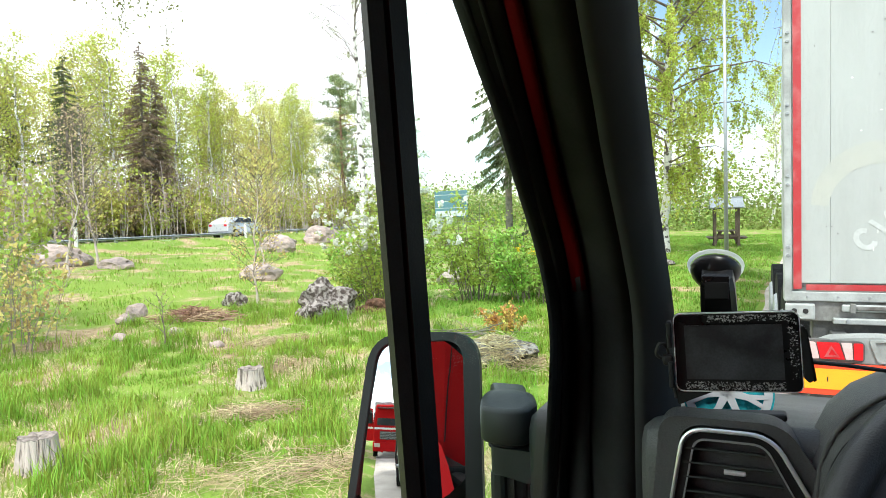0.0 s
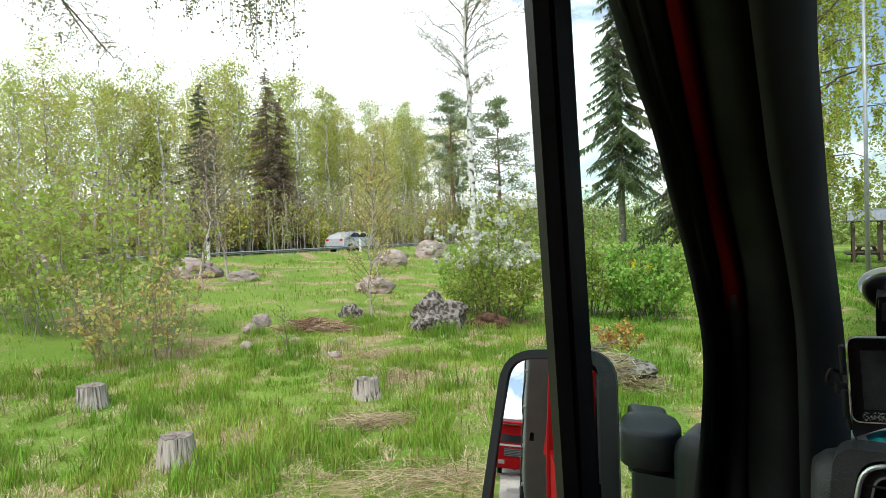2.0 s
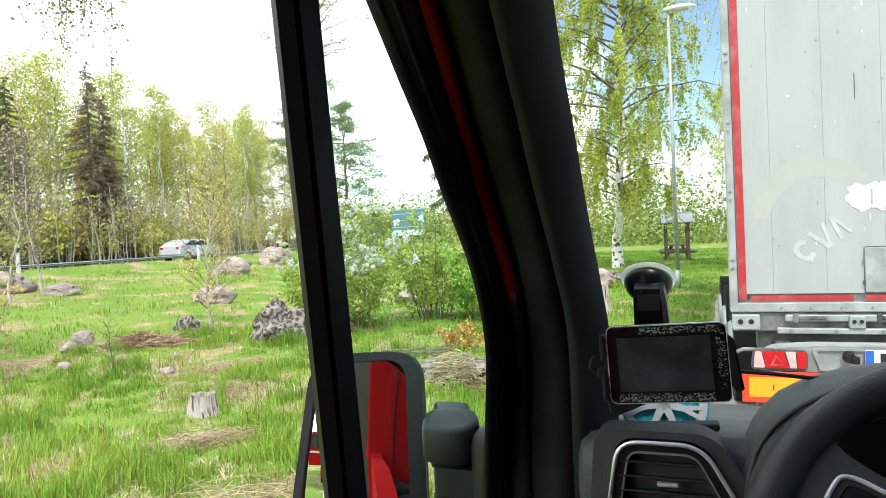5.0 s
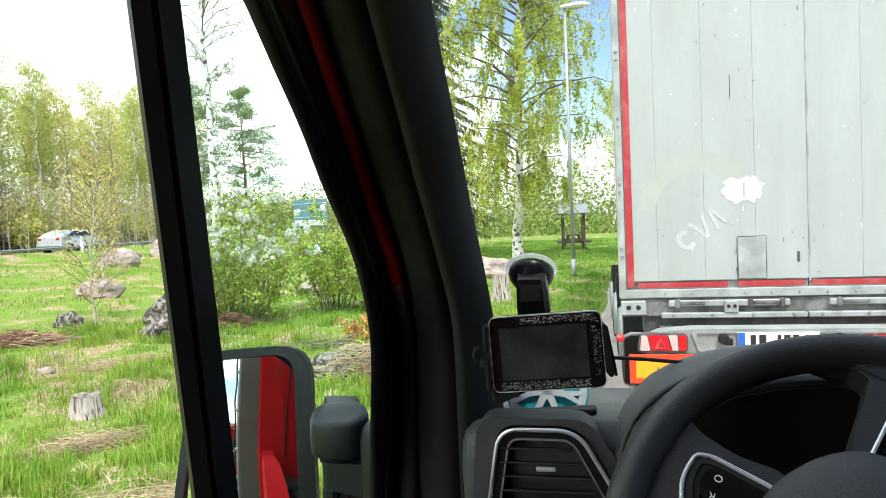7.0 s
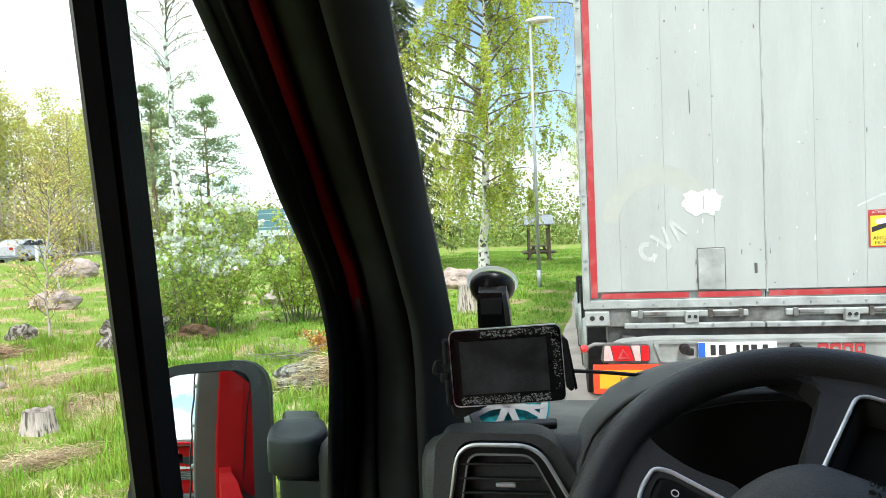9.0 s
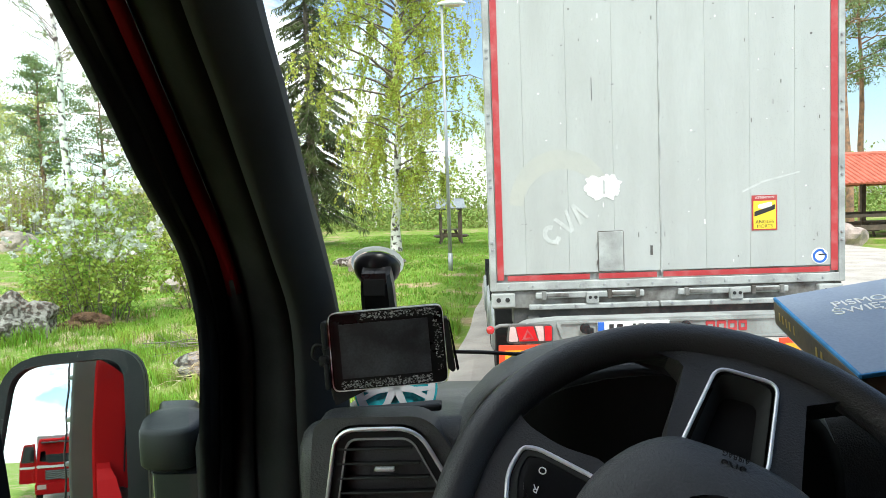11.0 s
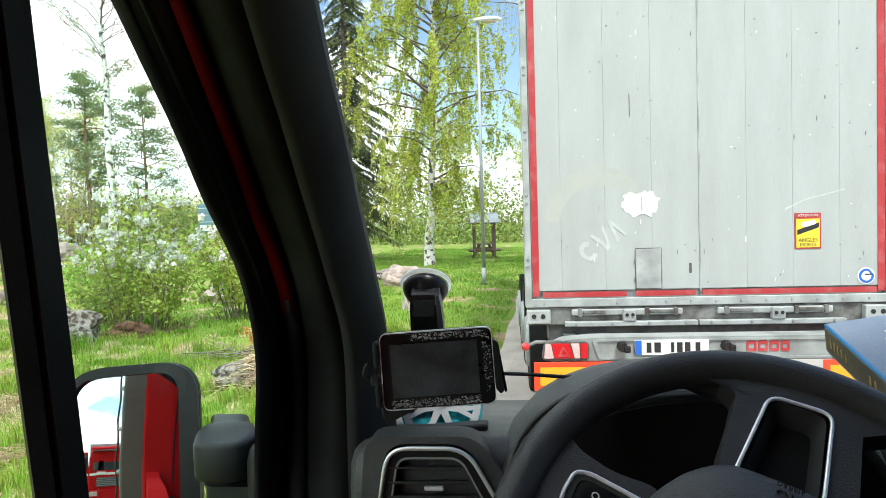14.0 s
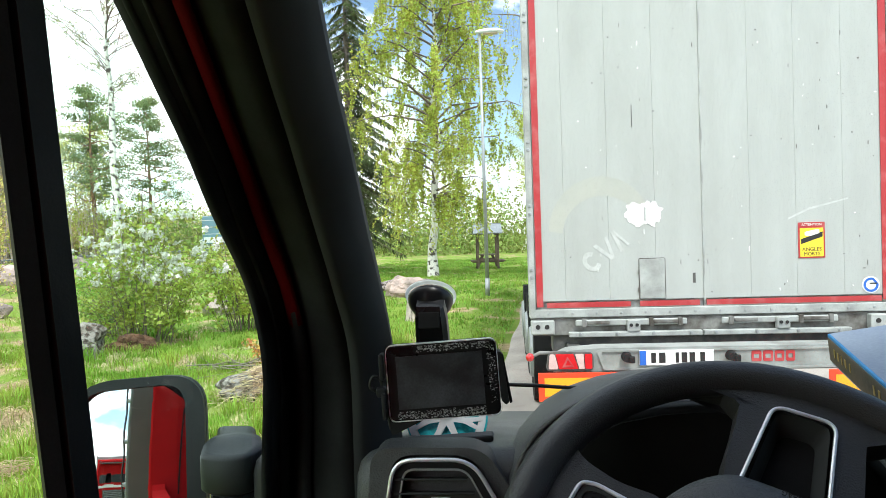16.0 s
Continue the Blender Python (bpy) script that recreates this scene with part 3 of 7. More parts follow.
                cents.append(np.stack([np.interp(ss, q2[:, 0], st[:, i]) for i in range(3)], axis=1) + rng.normal(0, 0.032, (m, 3)))
    v, f = joined(wood)
    tagged(raw("bough_wood", v, f, spray_wood or (bark if radius > 0.15 and weep == 0 and bark is not M_BARK_W else M_TWIG), root), kind="stuff")
    v, f = leaf_arrays(np.concatenate(cents), leaf, rng)
    raw("crown", v, f, leafmat, root)
    return root


def spruce(name, label, seed, height, radius, needle, spread=0.2, start=0.08, whorls=34, arms=7, group="", gap=0.0, ragged=0.0):
    """A conifer with drooping boughs that carry hanging sprays of needles."""
    rng = np.random.default_rng(seed)
    root = thing(name, label=label, category="tree", group=group)
    hs = np.linspace(0, height, 8)
    line = np.c_[np.zeros(8), np.zeros(8), hs]
    line[0, 2] = -0.1
    v, f = tube_arrays(line, radius * (1 - hs / height * 0.95), 9)
    raw("trunk", v, f, M_BARK_G, root, smooth=True)
    wood, vs, fs, off = [], [], [], 0
    for w in range(whorls):
        for a in range(arms):
            u = min(0.99, start + (1 - start) * ((w + rng.uniform(-0.8, 0.8)) / whorls))
            u = max(u, start * 0.9)
            h = u * height
            ln0 = height * spread * (1 - u) ** 0.8 + 0.15
            if rng.uniform() < gap:
                continue
            az = rng.uniform(0, 6.283)
            ln = ln0 * rng.uniform(0.6 - 0.5 * ragged, 1.15 + 0.1 * ragged)
            out = np.array((math.cos(az), math.sin(az), 0))
            q = np.linspace(0, 1, 5)[:, None]
            pts = np.array((0, 0, h)) + out * ln * q + np.array((0, 0, 1)) * ln * (0.12 * q - (0.5 + 0.4 * ragged) * q ** 1.6 + 0.18 * q ** 4)
            wood.append(tube_arrays(pts, np.linspace(0.02 + ln * 0.006, 0.006, 5), 3))
            side = np.array((-out[1], out[0], 0))
            m = int((20 + ln * 52) * (1 + 0.7 * ragged))
            for k in range(m):
                s = rng.uniform(0.15 + 0.2 * ragged, 1.0)
                b = np.array([np.interp(s, q[:, 0], pts[:, i]) for i in range(3)])
                hang = rng.uniform(0.06, 0.5) * (0.3 + ln * 0.3) * (1 + 0.25 * ragged)
                d = side * rng.choice((-1, 1)) * rng.uniform(0.1, 1.0) * hang + out * rng.uniform(-0.1, 0.35) * hang
                t = np.array((0, 0, -1)) * hang * rng.uniform(0.4, 1)
                wd = (out * rng.uniform(-0.05, 0.08) + side * rng.uniform(-0.07, 0.07)) * (0.24 + 0.05 * ragged)
                e = b + d + t
                vs += [b - wd, b + wd, (b + e) / 2 + wd * 1.2, e, (b + e) / 2 - wd * 1.2]
                fs.append((off, off + 1, off + 2, off + 3, off + 4))
                off += 5
    v, f = joined(wood)
    tagged(raw("bough_wood", v, f, M_BARK_G, root), kind="stuff")
    raw("crown", vs, fs, needle, root)
    return root


def pine(name, label, seed, height, radius, group="", start=0.35, limbs=26):
    """A pine with needle tufts at the ends of crooked limbs."""
    rng = np.random.default_rng(seed)
    root = thing(name, label=label, category="tree", group=group)
    hs = np.linspace(0, height, 8)
    line = np.c_[np.cumsum(rng.normal(0, 0.05, 8)), np.cumsum(rng.normal(0, 0.05, 8)), hs]
    line[0, 2] = -0.1
    v, f = tube_arrays(line, radius * (1 - hs / height * 0.9), 9)
    raw("trunk", v, f, M_BARK_P, root, smooth=True)
    wood, cents = [], []
    for k in range(limbs):
        u = start + (1 - start) * (k + rng.uniform()) / limbs
        base = np.array([np.interp(u * height, hs, line[:, i]) for i in range(3)])
        ln = height * 0.25 * math.sin(math.pi * (0.3 + 0.6 * (u - start) / (1 - start))) * rng.uniform(0.45, 1.2)
        az = rng.uniform(0, 6.283)
        out = np.array((math.cos(az), math.sin(az), 0))
        q = np.linspace(0, 1, 5)[:, None]
        pts = base + out * ln * q + np.array((0, 0, 1)) * ln * (0.25 * q)
        pts[1:] += rng.normal(0, ln * 0.06, (4, 3))
        wood.append(tube_arrays(pts, np.linspace(0.05, 0.012, 5), 4))
        for j in range(10):
            s = rng.uniform(0.35, 1.05)
            b = np.array([np.interp(s, q[:, 0], pts[:, i]) for i in range(3)]) + rng.normal(0, 0.18, 3) * (0.5 + ln * 0.3)
            n = 40
            d = rng.normal(0, 1, (n, 3))
            d[:, 2] = np.abs(d[:, 2]) * 0.6
            cents.append(b + d * 0.34)
    v, f = joined(wood)
    tagged(raw("bough_wood", v, f, M_BARK_P, root), kind="stuff")
    v, f = leaf_arrays(np.concatenate(cents), 0.075, rng, long=2.8)
    raw("crown", v, f, M_NEEDLE_P, root)
    return root


def bush(name, label, seed, height, width, leafmat, stems=9, leaves=900, leaf=0.06, bark=M_TWIG, group="", blossom=0, bloom=0.05, stem_r=0.012, twigs=6, base_w=0.12, peak=0.35):
    """A shrub: stems from one base, twigs, single leaves, and clusters of blossom if it has any."""
    rng = np.random.default_rng(seed)
    root = thing(name, label=label, category="bush", group=group)
    wood, nodes = [], []
    for k in range(stems):
        az, r = rng.uniform(0, 6.283), width * 0.5 * math.sqrt(rng.uniform(0.02, 1))
        h = height * rng.uniform(0.55, 1.0) * (1 - peak * (r / (width * 0.5)) ** 2)
        q = np.linspace(0, 1, 5)[:, None]
        tip = np.array((math.cos(az) * r, math.sin(az) * r, h))
        b = tip * min(0.75, base_w * 3) + rng.normal(0, width * 0.03, 3)
        b[2] = -0.05
        pts = b + (tip - b) * np.c_[q[:, 0] ** 1.3, q[:, 0] ** 1.3, q[:, 0]]
        pts[1:] += rng.normal(0, height * 0.015, (4, 3))
        wood.append(tube_arrays(pts, np.linspace(stem_r, stem_r * 0.3, 5), 4))
        for j in range(twigs):
            s = rng.uniform(0.2, 1)
            o = np.array([np.interp(s, q[:, 0], pts[:, i]) for i in range(3)])
            d = rng.normal(0, 1, 3)
            d[2] = abs(d[2]) * 0.7
            e = o + d * height * 0.12 * rng.uniform(0.4, 1.4)
            wood.append(tube_arrays(np.array([o, (o + e) / 2 + rng.normal(0, 0.02, 3), e]), np.array([stem_r * 0.4, stem_r * 0.3, stem_r * 0.2]), 3))
            nodes.append((o, e))
    v, f = joined(wood)
    tagged(raw("stem_wood", v, f, bark, root), kind="stuff")
    pick = rng.integers(0, len(nodes), leaves)
    t = rng.uniform(0, 1.15, leaves)
    c = np.array([nodes[i][0] + (nodes[i][1] - nodes[i][0]) * s for i, s in zip(pick, t)]) + rng.normal(0, 0.035 * height ** 0.5, (leaves, 3))
    c[:, 2] = np.maximum(c[:, 2], 0.05)
    v, f = leaf_arrays(c, leaf, rng)
    raw("foliage", v, f, leafmat, root)
    if blossom:
        high = [nd for nd in nodes if nd[1][2] > height * 0.33]
        cl = []
        for i in rng.integers(0, len(high), blossom):
            e = high[i][1] + rng.normal(0, 0.03, 3)
            d = rng.normal(0, 1, 3)
            d /= np.linalg.norm(d)
            for s in np.linspace(0, 0.06, 8):
                cl.append(e + d * s + rng.normal(0, 0.016, 3))
        v, f = leaf_arrays(np.array(cl), bloom, rng, long=1.1)
        raw("blossom", v, f, M_BLOSSOM, root)
    return root


def put(ob, x, y, turn=0, size=1.0, dz=0.0):
    ob.matrix_world = pose(x, y, ground_z(x, y) + dz, 0, 0, turn) @ Matrix.Diagonal((size, size, size, 1))
    return ob


# trees that stand alone
put(tree("weeping_birch", "tall weeping birch with white bark and fresh yellow-green leaves", "tree", 5, 13.5, 0.2, M_BARK_W, M_LEAF_B, 0.2, 60, 0.29, 0.75, 0.6, 15, 2.2, 60, 0.078,
         (0.03, 0.0), weep=0.85, per=0.14), -2.92, 28.0, 20)
put(tree("hanging_birch", "weeping birch with long hanging twigs beside the lamp post", "tree", 9, 12.5, 0.16, M_BARK_W, M_LEAF_B, 0.35, 30, 0.34, 0.8, 0.5, 14, 3.0, 46, 0.055, weep=0.95, per=0.14), 4.2, 24.0, 0)
put(tree("slender_birch", "tall slender birch with a sparse crown by the highway", "tree", 12, 18.0, 0.19, M_BARK_W, M_LEAF_D, 0.42, 76, 0.185, 0.95, 0.35, 22, 1.0, 7, 0.055, per=0.16, twig_r=0.008, weep=0.35, limb_r=0.6, wander=0.005, vary=0.28), -17.3, 28.3, 0)
put(spruce("spruce_tree", "dark green spruce with drooping boughs on the lawn", 3, 18.0, 0.2, M_NEEDLE, 0.13, 0.22, 42, 14, gap=0.1, ragged=0.6), -10.82, 32.0, 0)
put(spruce("tall_spruce", "tall dark spruce with ragged boughs behind the birch", 8, 21.0, 0.28, M_NEEDLE, 0.15, 0.1, 46, 13, gap=0.1, ragged=0.6), -8.2, 36.0, 70)
P1 = put(pine("pine_tree", "pine with a broad crown beyond the highway", 4, 12.5, 0.2, "pines by the road", 0.32, 30), -34.0, 61.6, 0, 1.2)
copy_thing(P1, pose(-36.5, 56.5, 0.7, 0, 0, 130))
P2 = put(pine("tall_pine", "tall pine with bare trunk behind the red-roofed shelter", 14, 16.0, 0.22, "pines behind the shelter", 0.5), 20.5, 36.0, 0)
copy_thing(P2, pose(23.5, 40.0, 0, 0, 0, 70))
copy_thing(P2, pose(17.5, 39.0, 0, 0, 0, 170))
copy_thing(P2, pose(27, 35.0, 0, 0, 0, 250))

# the wood beyond the highway
rng = np.random.default_rng(21)
kinds = [
    tree("forest_birch", "young birch with thin pale trunk and yellow-green leaves", "tree", 31, 15.5, 0.16, M_BARK_W, M_LEAF_Y, 0.34, 44, 0.17, 1.1, 0.4, 7, 1.0, 9, 0.125, group="wood beyond the highway", per=0.3, vary=0.4, spray_wood=M_STEM, limb_r=0.6, twig_r=0.005),
    tree("forest_birch", "birch with pale trunk and light green leaves in the wood", "tree", 32, 16.5, 0.17, M_BARK_W, M_LEAF_B, 0.34, 44, 0.18, 1.1, 0.45, 7, 1.0, 9, 0.125, group="wood beyond the highway", per=0.32, vary=0.4, spray_wood=M_STEM, limb_r=0.6, twig_r=0.005),
    tree("forest_aspen", "slim grey-barked tree with yellow-green leaves in the wood", "tree", 33, 14.0, 0.1, M_BARK_G, M_LEAF_Y, 0.3, 42, 0.17, 1.1, 0.4, 7, 1.0, 9, 0.125, group="wood beyond the highway", per=0.32, vary=0.4, spray_wood=M_STEM, limb_r=0.6, twig_r=0.005),
    tree("forest_birch", "taller birch with a green crown in the wood", "tree", 34, 18.0, 0.18, M_BARK_W, M_LEAF_B, 0.38, 46, 0.16, 1.1, 0.45, 7, 1.1, 9, 0.125, group="wood beyond the highway", per=0.34, vary=0.4, spray_wood=M_STEM, limb_r=0.6, twig_r=0.005),
]
green_spruce = spruce("forest_spruce", "dark spruce among the birches of the wood", 41, 13.0, 0.16, M_NEEDLE, 0.22, 0.08, 34, 8, group="wood beyond the highway")
brown_spruce = spruce("forest_spruce", "brownish spruce that rises over the wood", 42, 15.0, 0.18, M_NEEDLE_R, 0.21, 0.06, 38, 8, group="wood beyond the highway")
used = set()


def plant(kind, x, y, turn, size):
    if kind.name not in used:
        used.add(kind.name)
        put(kind, x, y, turn, size)
        return kind
    return copy_thing(kind, pose(x, y, ground_z(x, y), 0, 0, turn) @ Matrix.Diagonal((1, 1, 1, 1)))


def plant_scaled(kind, x, y, turn, size):
    ob = plant(kind, x, y, turn, 1.0)
    ob.scale = (size, size, size)


for row, (x0, step) in enumerate(((-41.5, 1.9), (-45, 1.8), (-50, 2.0), (-56, 2.4))):
    y = -22.0
    while y < 64 + 4 * row:
        y += step * rng.uniform(0.6, 1.4) * (1 + max(0, y - 40) / 60)
        kind = kinds[int(rng.integers(0, 4))]
        plant_scaled(kind, x0 + rng.uniform(-2, 2), y, rng.uniform(0, 360), rng.uniform(0.88, 1.06) * (0.56 + 0.27 * sm(4, 34, y) + 0.05 * sm(34, 70, y)))
for x, y, s in ((-38.3, 28.1, 0.9), (-40.5, 16, 0.5), (-47, 30, 1.0), (-44, 40, 0.8), (-50, 44, 0.9), (-48, 10, 0.9), (-52, 70, 0.9)):
    plant_scaled(green_spruce, x, y, rng.uniform(0, 360), s)
for x, y, s in ((-38.3, 33.9, 0.93), (-38.8, 35.6, 0.8), (-49, 60, 0.9)):
    plant_scaled(brown_spruce, x, y, rng.uniform(0, 360), s)
# trees to the front, beyond the lawn
for x, y, s in ((-20, 84, 0.9), (-14, 78, 0.8), (-9, 66, 0.75), (-4, 72, 0.8), (2, 64, 0.75), (7, 60, 0.7), (-24, 92, 0.9), (-30, 96, 1), (12, 66, 0.8), (18, 58, .8), (26, 54, .9), (33, 47, .9), (-17, 100, 1.0), (-8, 95, 1.0), (3, 92, 1.0)):
    plant_scaled(kinds[int(rng.integers(0, 4))], x, y, rng.uniform(0, 360), s)


def undergrowth():
    """Bare saplings, buds and low shrubs at the foot of the wood, past counting."""
    r = np.random.default_rng(6)
    stems, buds, low = [], [], []
    for k in range(4200):
        y = r.uniform(-15, 120)
        x = -37.5 + r.uniform(-9, 2.0)
        h = r.uniform(1.5, 5.5)
        z = 0.72
        d = r.normal(0, 0.05, 2)
        q = np.linspace(0, 1, 4)[:, None]
        pts = np.array((x, y, z)) + np.c_[q * d[0] * h, q * d[1] * h, q * h] + r.normal(0, 0.05, (4, 3))
        stems.append(tube_arrays(pts, np.linspace(0.04, 0.012, 4), 3))
        for j in range(7):
            s = r.uniform(0.25, 1)
            o = np.array([np.interp(s, q[:, 0], pts[:, i]) for i in range(3)])
            e = o + np.array((r.normal(0, 0.35), r.normal(0, 0.35), r.uniform(0.2, 0.8)))
            stems.append(tube_arrays(np.array([o, e]), np.array([0.013, 0.006]), 3))
            buds.append(o + (e - o) * r.uniform(0, 1.1, (7, 1)) + r.normal(0, 0.14, (7, 3)))
    v, f = joined(stems)
    tagged(raw("undergrowth_stems", v, f, M_SAPLING), "grey leafless saplings along the edge of the wood", "undergrowth", kind="stuff")
    b = np.concatenate(buds)
    red = r.uniform(size=len(b)) < 0.28
    v, f = leaf_arrays(b[red], 0.12, r)
    tagged(raw("undergrowth_buds", v, f, M_LEAF_R), "reddish buds on saplings along the wood", "undergrowth", kind="stuff")
    v, f = leaf_arrays(b[~red], 0.13, r)
    tagged(raw("undergrowth_leaves", v, f, M_LEAF_B), "yellow-green young leaves along the wood", "undergrowth", kind="stuff")
    # far hedge in front of the lawn's end
    c = np.stack([r.uniform(-40, 42, 42000), r.uniform(56, 75, 42000), r.uniform(0, 1, 42000) ** 1.2 * r.uniform(2, 6.5, 42000)], axis=1)
    v, f = leaf_arrays(c, 0.22, r)
    tagged(raw("far_hedge", v, f, M_HEDGE), "green thicket at the far end of the lawn", "hedge", kind="stuff")


undergrowth()


def wood_depth():
    """Shaded foliage deep inside the wood, past counting."""
    r = np.random.default_rng(16)
    n = 6000
    y = r.uniform(-40, 190, n)
    x = -66 - r.uniform(0, 8, n)
    z = 0.7 + r.uniform(0, 1, n) ** 1.4 * 4.5 * (0.7 + 0.4 * np.sin(y * 0.21) * np.sin(y * 0.083 + 1))
    v, f = leaf_arrays(np.c_[x, y, z], 0.55, r)
    tagged(raw("wood_thicket", v, f, M_LEAF_B), "dense green thicket deep in the wood", "thicket", kind="stuff")


wood_depth()

# shrubs and saplings on the meadow
put(bush("bird_cherry_bush", "bird cherry bush full of white blossom beside a boulder", 51, 3.4, 2.1, M_LEAF_C, 28, 5400, 0.048, blossom=620, bloom=0.052, twigs=12, stem_r=0.009, peak=0.72), -6.2, 11.0, 0)
put(bush("green_shrub", "fresh green shrub with many thin stems", 52, 2.4, 2.2, M_LEAF_C, 22, 3600, 0.055, twigs=10), -5.0, 12.6, 0)
put(bush("green_shrub", "dense low green shrub on the meadow", 53, 1.7, 2.4, M_LEAF_G, 22, 6000, 0.055, twigs=10), -3.7, 12.4, 60)
put(bush("green_shrub", "leafy shrub behind the mossy boulder", 54, 1.9, 1.8, M_LEAF_G, 18, 4200, 0.055, twigs=10), -7.3, 12.0, 120)
put(bush("reddish_bush", "bush with thin branches and reddish young leaves", 55, 1.75, 2.6, M_LEAF_YR, 30, 1100, 0.052, M_STEM, twigs=14, stem_r=0.008, base_w=0.2), -9.5, 5.8, 0)
put(bush("leafy_bush", "large open bush with light green leaves", 56, 3.7, 4.4, M_LEAF_C, 38, 4600, 0.07, M_STEM, twigs=16, stem_r=0.011, base_w=0.2), -12.4, 6.7, 0)
put(bush("leafy_bush", "yellow-green bush at the side of the meadow", 57, 3.4, 4.0, M_LEAF_C, 32, 4000, 0.07, M_STEM, twigs=15, stem_r=0.011, base_w=0.2), -15.3, 5.2, 0)
put(tree("bare_sapling", "thin leafless sapling with a few buds", "sapling", 61, 3.1, 0.026, M_SAPLING, M_LEAF_YR, 0.08, 46, 0.24, 1.0, 0.1, 9, 0.4, 4, 0.035, per=0.05, twig_r=0.0035, limb_r=0.6), -9.1, 10.7, 0)
put(tree("bare_sapling", "tall grey sapling with reddish buds", "sapling", 62, 4.5, 0.036, M_SAPLING, M_LEAF_R, 0.12, 52, 0.18, 1.2, 0.1, 8, 0.5, 2, 0.04, per=0.1, twig_r=0.005, limb_r=0.6), -17.2, 13.4, 0)
put(tree("bare_sapling", "tall grey sapling among the boulders", "sapling", 63, 4.2, 0.034, M_SAPLING, M_LEAF_R, 0.12, 50, 0.18, 1.2, 0.1, 8, 0.5, 2, 0.04, per=0.1, twig_r=0.005, limb_r=0.6), -16.0, 11.6, 0)
put(tree("bare_sapling", "grey sapling with yellowish buds by the verge", "sapling", 66, 3.6, 0.03, M_SAPLING, M_LEAF_Y, 0.15, 36, 0.18, 1.1, 0.1, 8, 0.4, 5, 0.05, per=0.1, twig_r=0.005, limb_r=0.6), -14.5, 17.5, 0)
put(tree("dry_sprig", "small dry sprig standing in the grass", "sapling", 64, 0.75, 0.012, M_TWIG, M_LEAF_R, 0.1, 12, 0.35, 1.0, 0.1, 3, 0.12, 1, 0.02, per=0.02, twig_r=0.002), -7.3, 6.65, 0)
# leafy twigs that hang into the sky belong to a birch beside the van
put(tree("roadside_birch", "tall birch beside the lay-by with long hanging twigs", "tree", 65, 13.0, 0.2, M_BARK_W, M_LEAF_D, 0.72, 30, 0.2, 0.6, 0.4, 9, 1.2, 34, 0.022, weep=0.95, per=0.1,
         sprays=((2.75, 2.9, 4.7, 0.04, 20, 1.65, 0.86), (1.45, 2.9, 5.0, 0.05, 16, 1.3, 0.86), (-0.2, 2.75, 3.95, 0.1, 30, 0.4, 0.45), (-0.9, 2.9, 4.3, 0.1, 26, 0.5, 0.4), (-0.5, 2.6, 4.7, 0.1, 22, 0.5, 0.4))), -7.4, 1.6, 0)

M_DANDELION = material("yellow_petals", (0.85, 0.68, 0.03), 0.6, var=0.2, bump=0, island=0.15, through_light=0.3)
M_LEAF_O = material("orange_dry_leaves", (0.6, 0.3, 0.08), 0.7, base2=(0.5, 0.42, 0.12), scale=4, island=0.35, bump=0, through_light=0.3)
put(bush("dry_orange_bush", "small bush with orange withered leaves at the roadside", 71, 0.5, 0.8, M_LEAF_O, 14, 900, 0.035, twigs=8, stem_r=0.005), -3.1, 8.95, 0)
put(bush("yellow_flower_clump", "low clump of bright yellow flowers on the lawn", 72, 0.45, 1.7, M_DANDELION, 26, 1500, 0.06, twigs=6, stem_r=0.006, base_w=0.3), -8.4, 27.1, 0)

# shrubs along the foot of the wood
rng = np.random.default_rng(77)
shrub_a = bush("verge_shrub", "bright yellow-green shrub at the edge of the wood", 81, 4.2, 3.2, M_LEAF_Y, 20, 3600, 0.12, twigs=12, stem_r=0.02, group="shrubs along the wood")
shrub_b = bush("verge_shrub", "fresh green shrub at the edge of the wood", 82, 3.4, 2.6, M_LEAF_B, 18, 3200, 0.11, twigs=12, stem_r=0.02, group="shrubs along the wood")
shrub_c = bush("verge_shrub", "brownish shrub with few leaves at the edge of the wood", 83, 4.6, 3.4, M_LEAF_YR, 22, 3400, 0.09, twigs=14, stem_r=0.02, group="shrubs along the wood")
for k in range(46):
    kind = (shrub_a, shrub_c, shrub_b, shrub_a)[k % 4]
    x, y, size = -37.2 - rng.uniform(-0.6, 2.4), 6 + k * 1.9 + rng.uniform(-1, 1), rng.uniform(0.6, 1.2)
    plant_scaled(kind, x, y, rng.uniform(0, 360), size)


# ---- stones, stumps ----
def rock(name, label, seed, size, mat, x, y, turn=0, sink=0.25, rough=0.35, cuts=3):
    bm = bmesh.new()
    bmesh.ops.create_icosphere(bm, subdivisions=cuts, radius=0.5)
    for v in bm.verts:
        p = v.co.normalized()
        d = unit_noise(p.x * 1.3 + seed, p.y * 1.3, p.z * 1.3) * rough + unit_noise(p.x * 3.2, p.y * 3.2 + seed, p.z * 3.2) * rough * 0.35 + unit_noise(p.x * 8, p.y * 8, p.z * 8 + seed) * rough * 0.12
        c = p * (0.5 + 0.5 * d)
        v.co = Vector((c.x * size[0], c.y * size[1], (max(c.z, -0.32)) * size[2]))
    ob = part(name, bm, mat)
    tagged(ob, label, "rock")
    ob.matrix_world = pose(x, y, ground_z(x, y) + size[2] * (0.32 - sink), 0, 0, turn)
    return ob


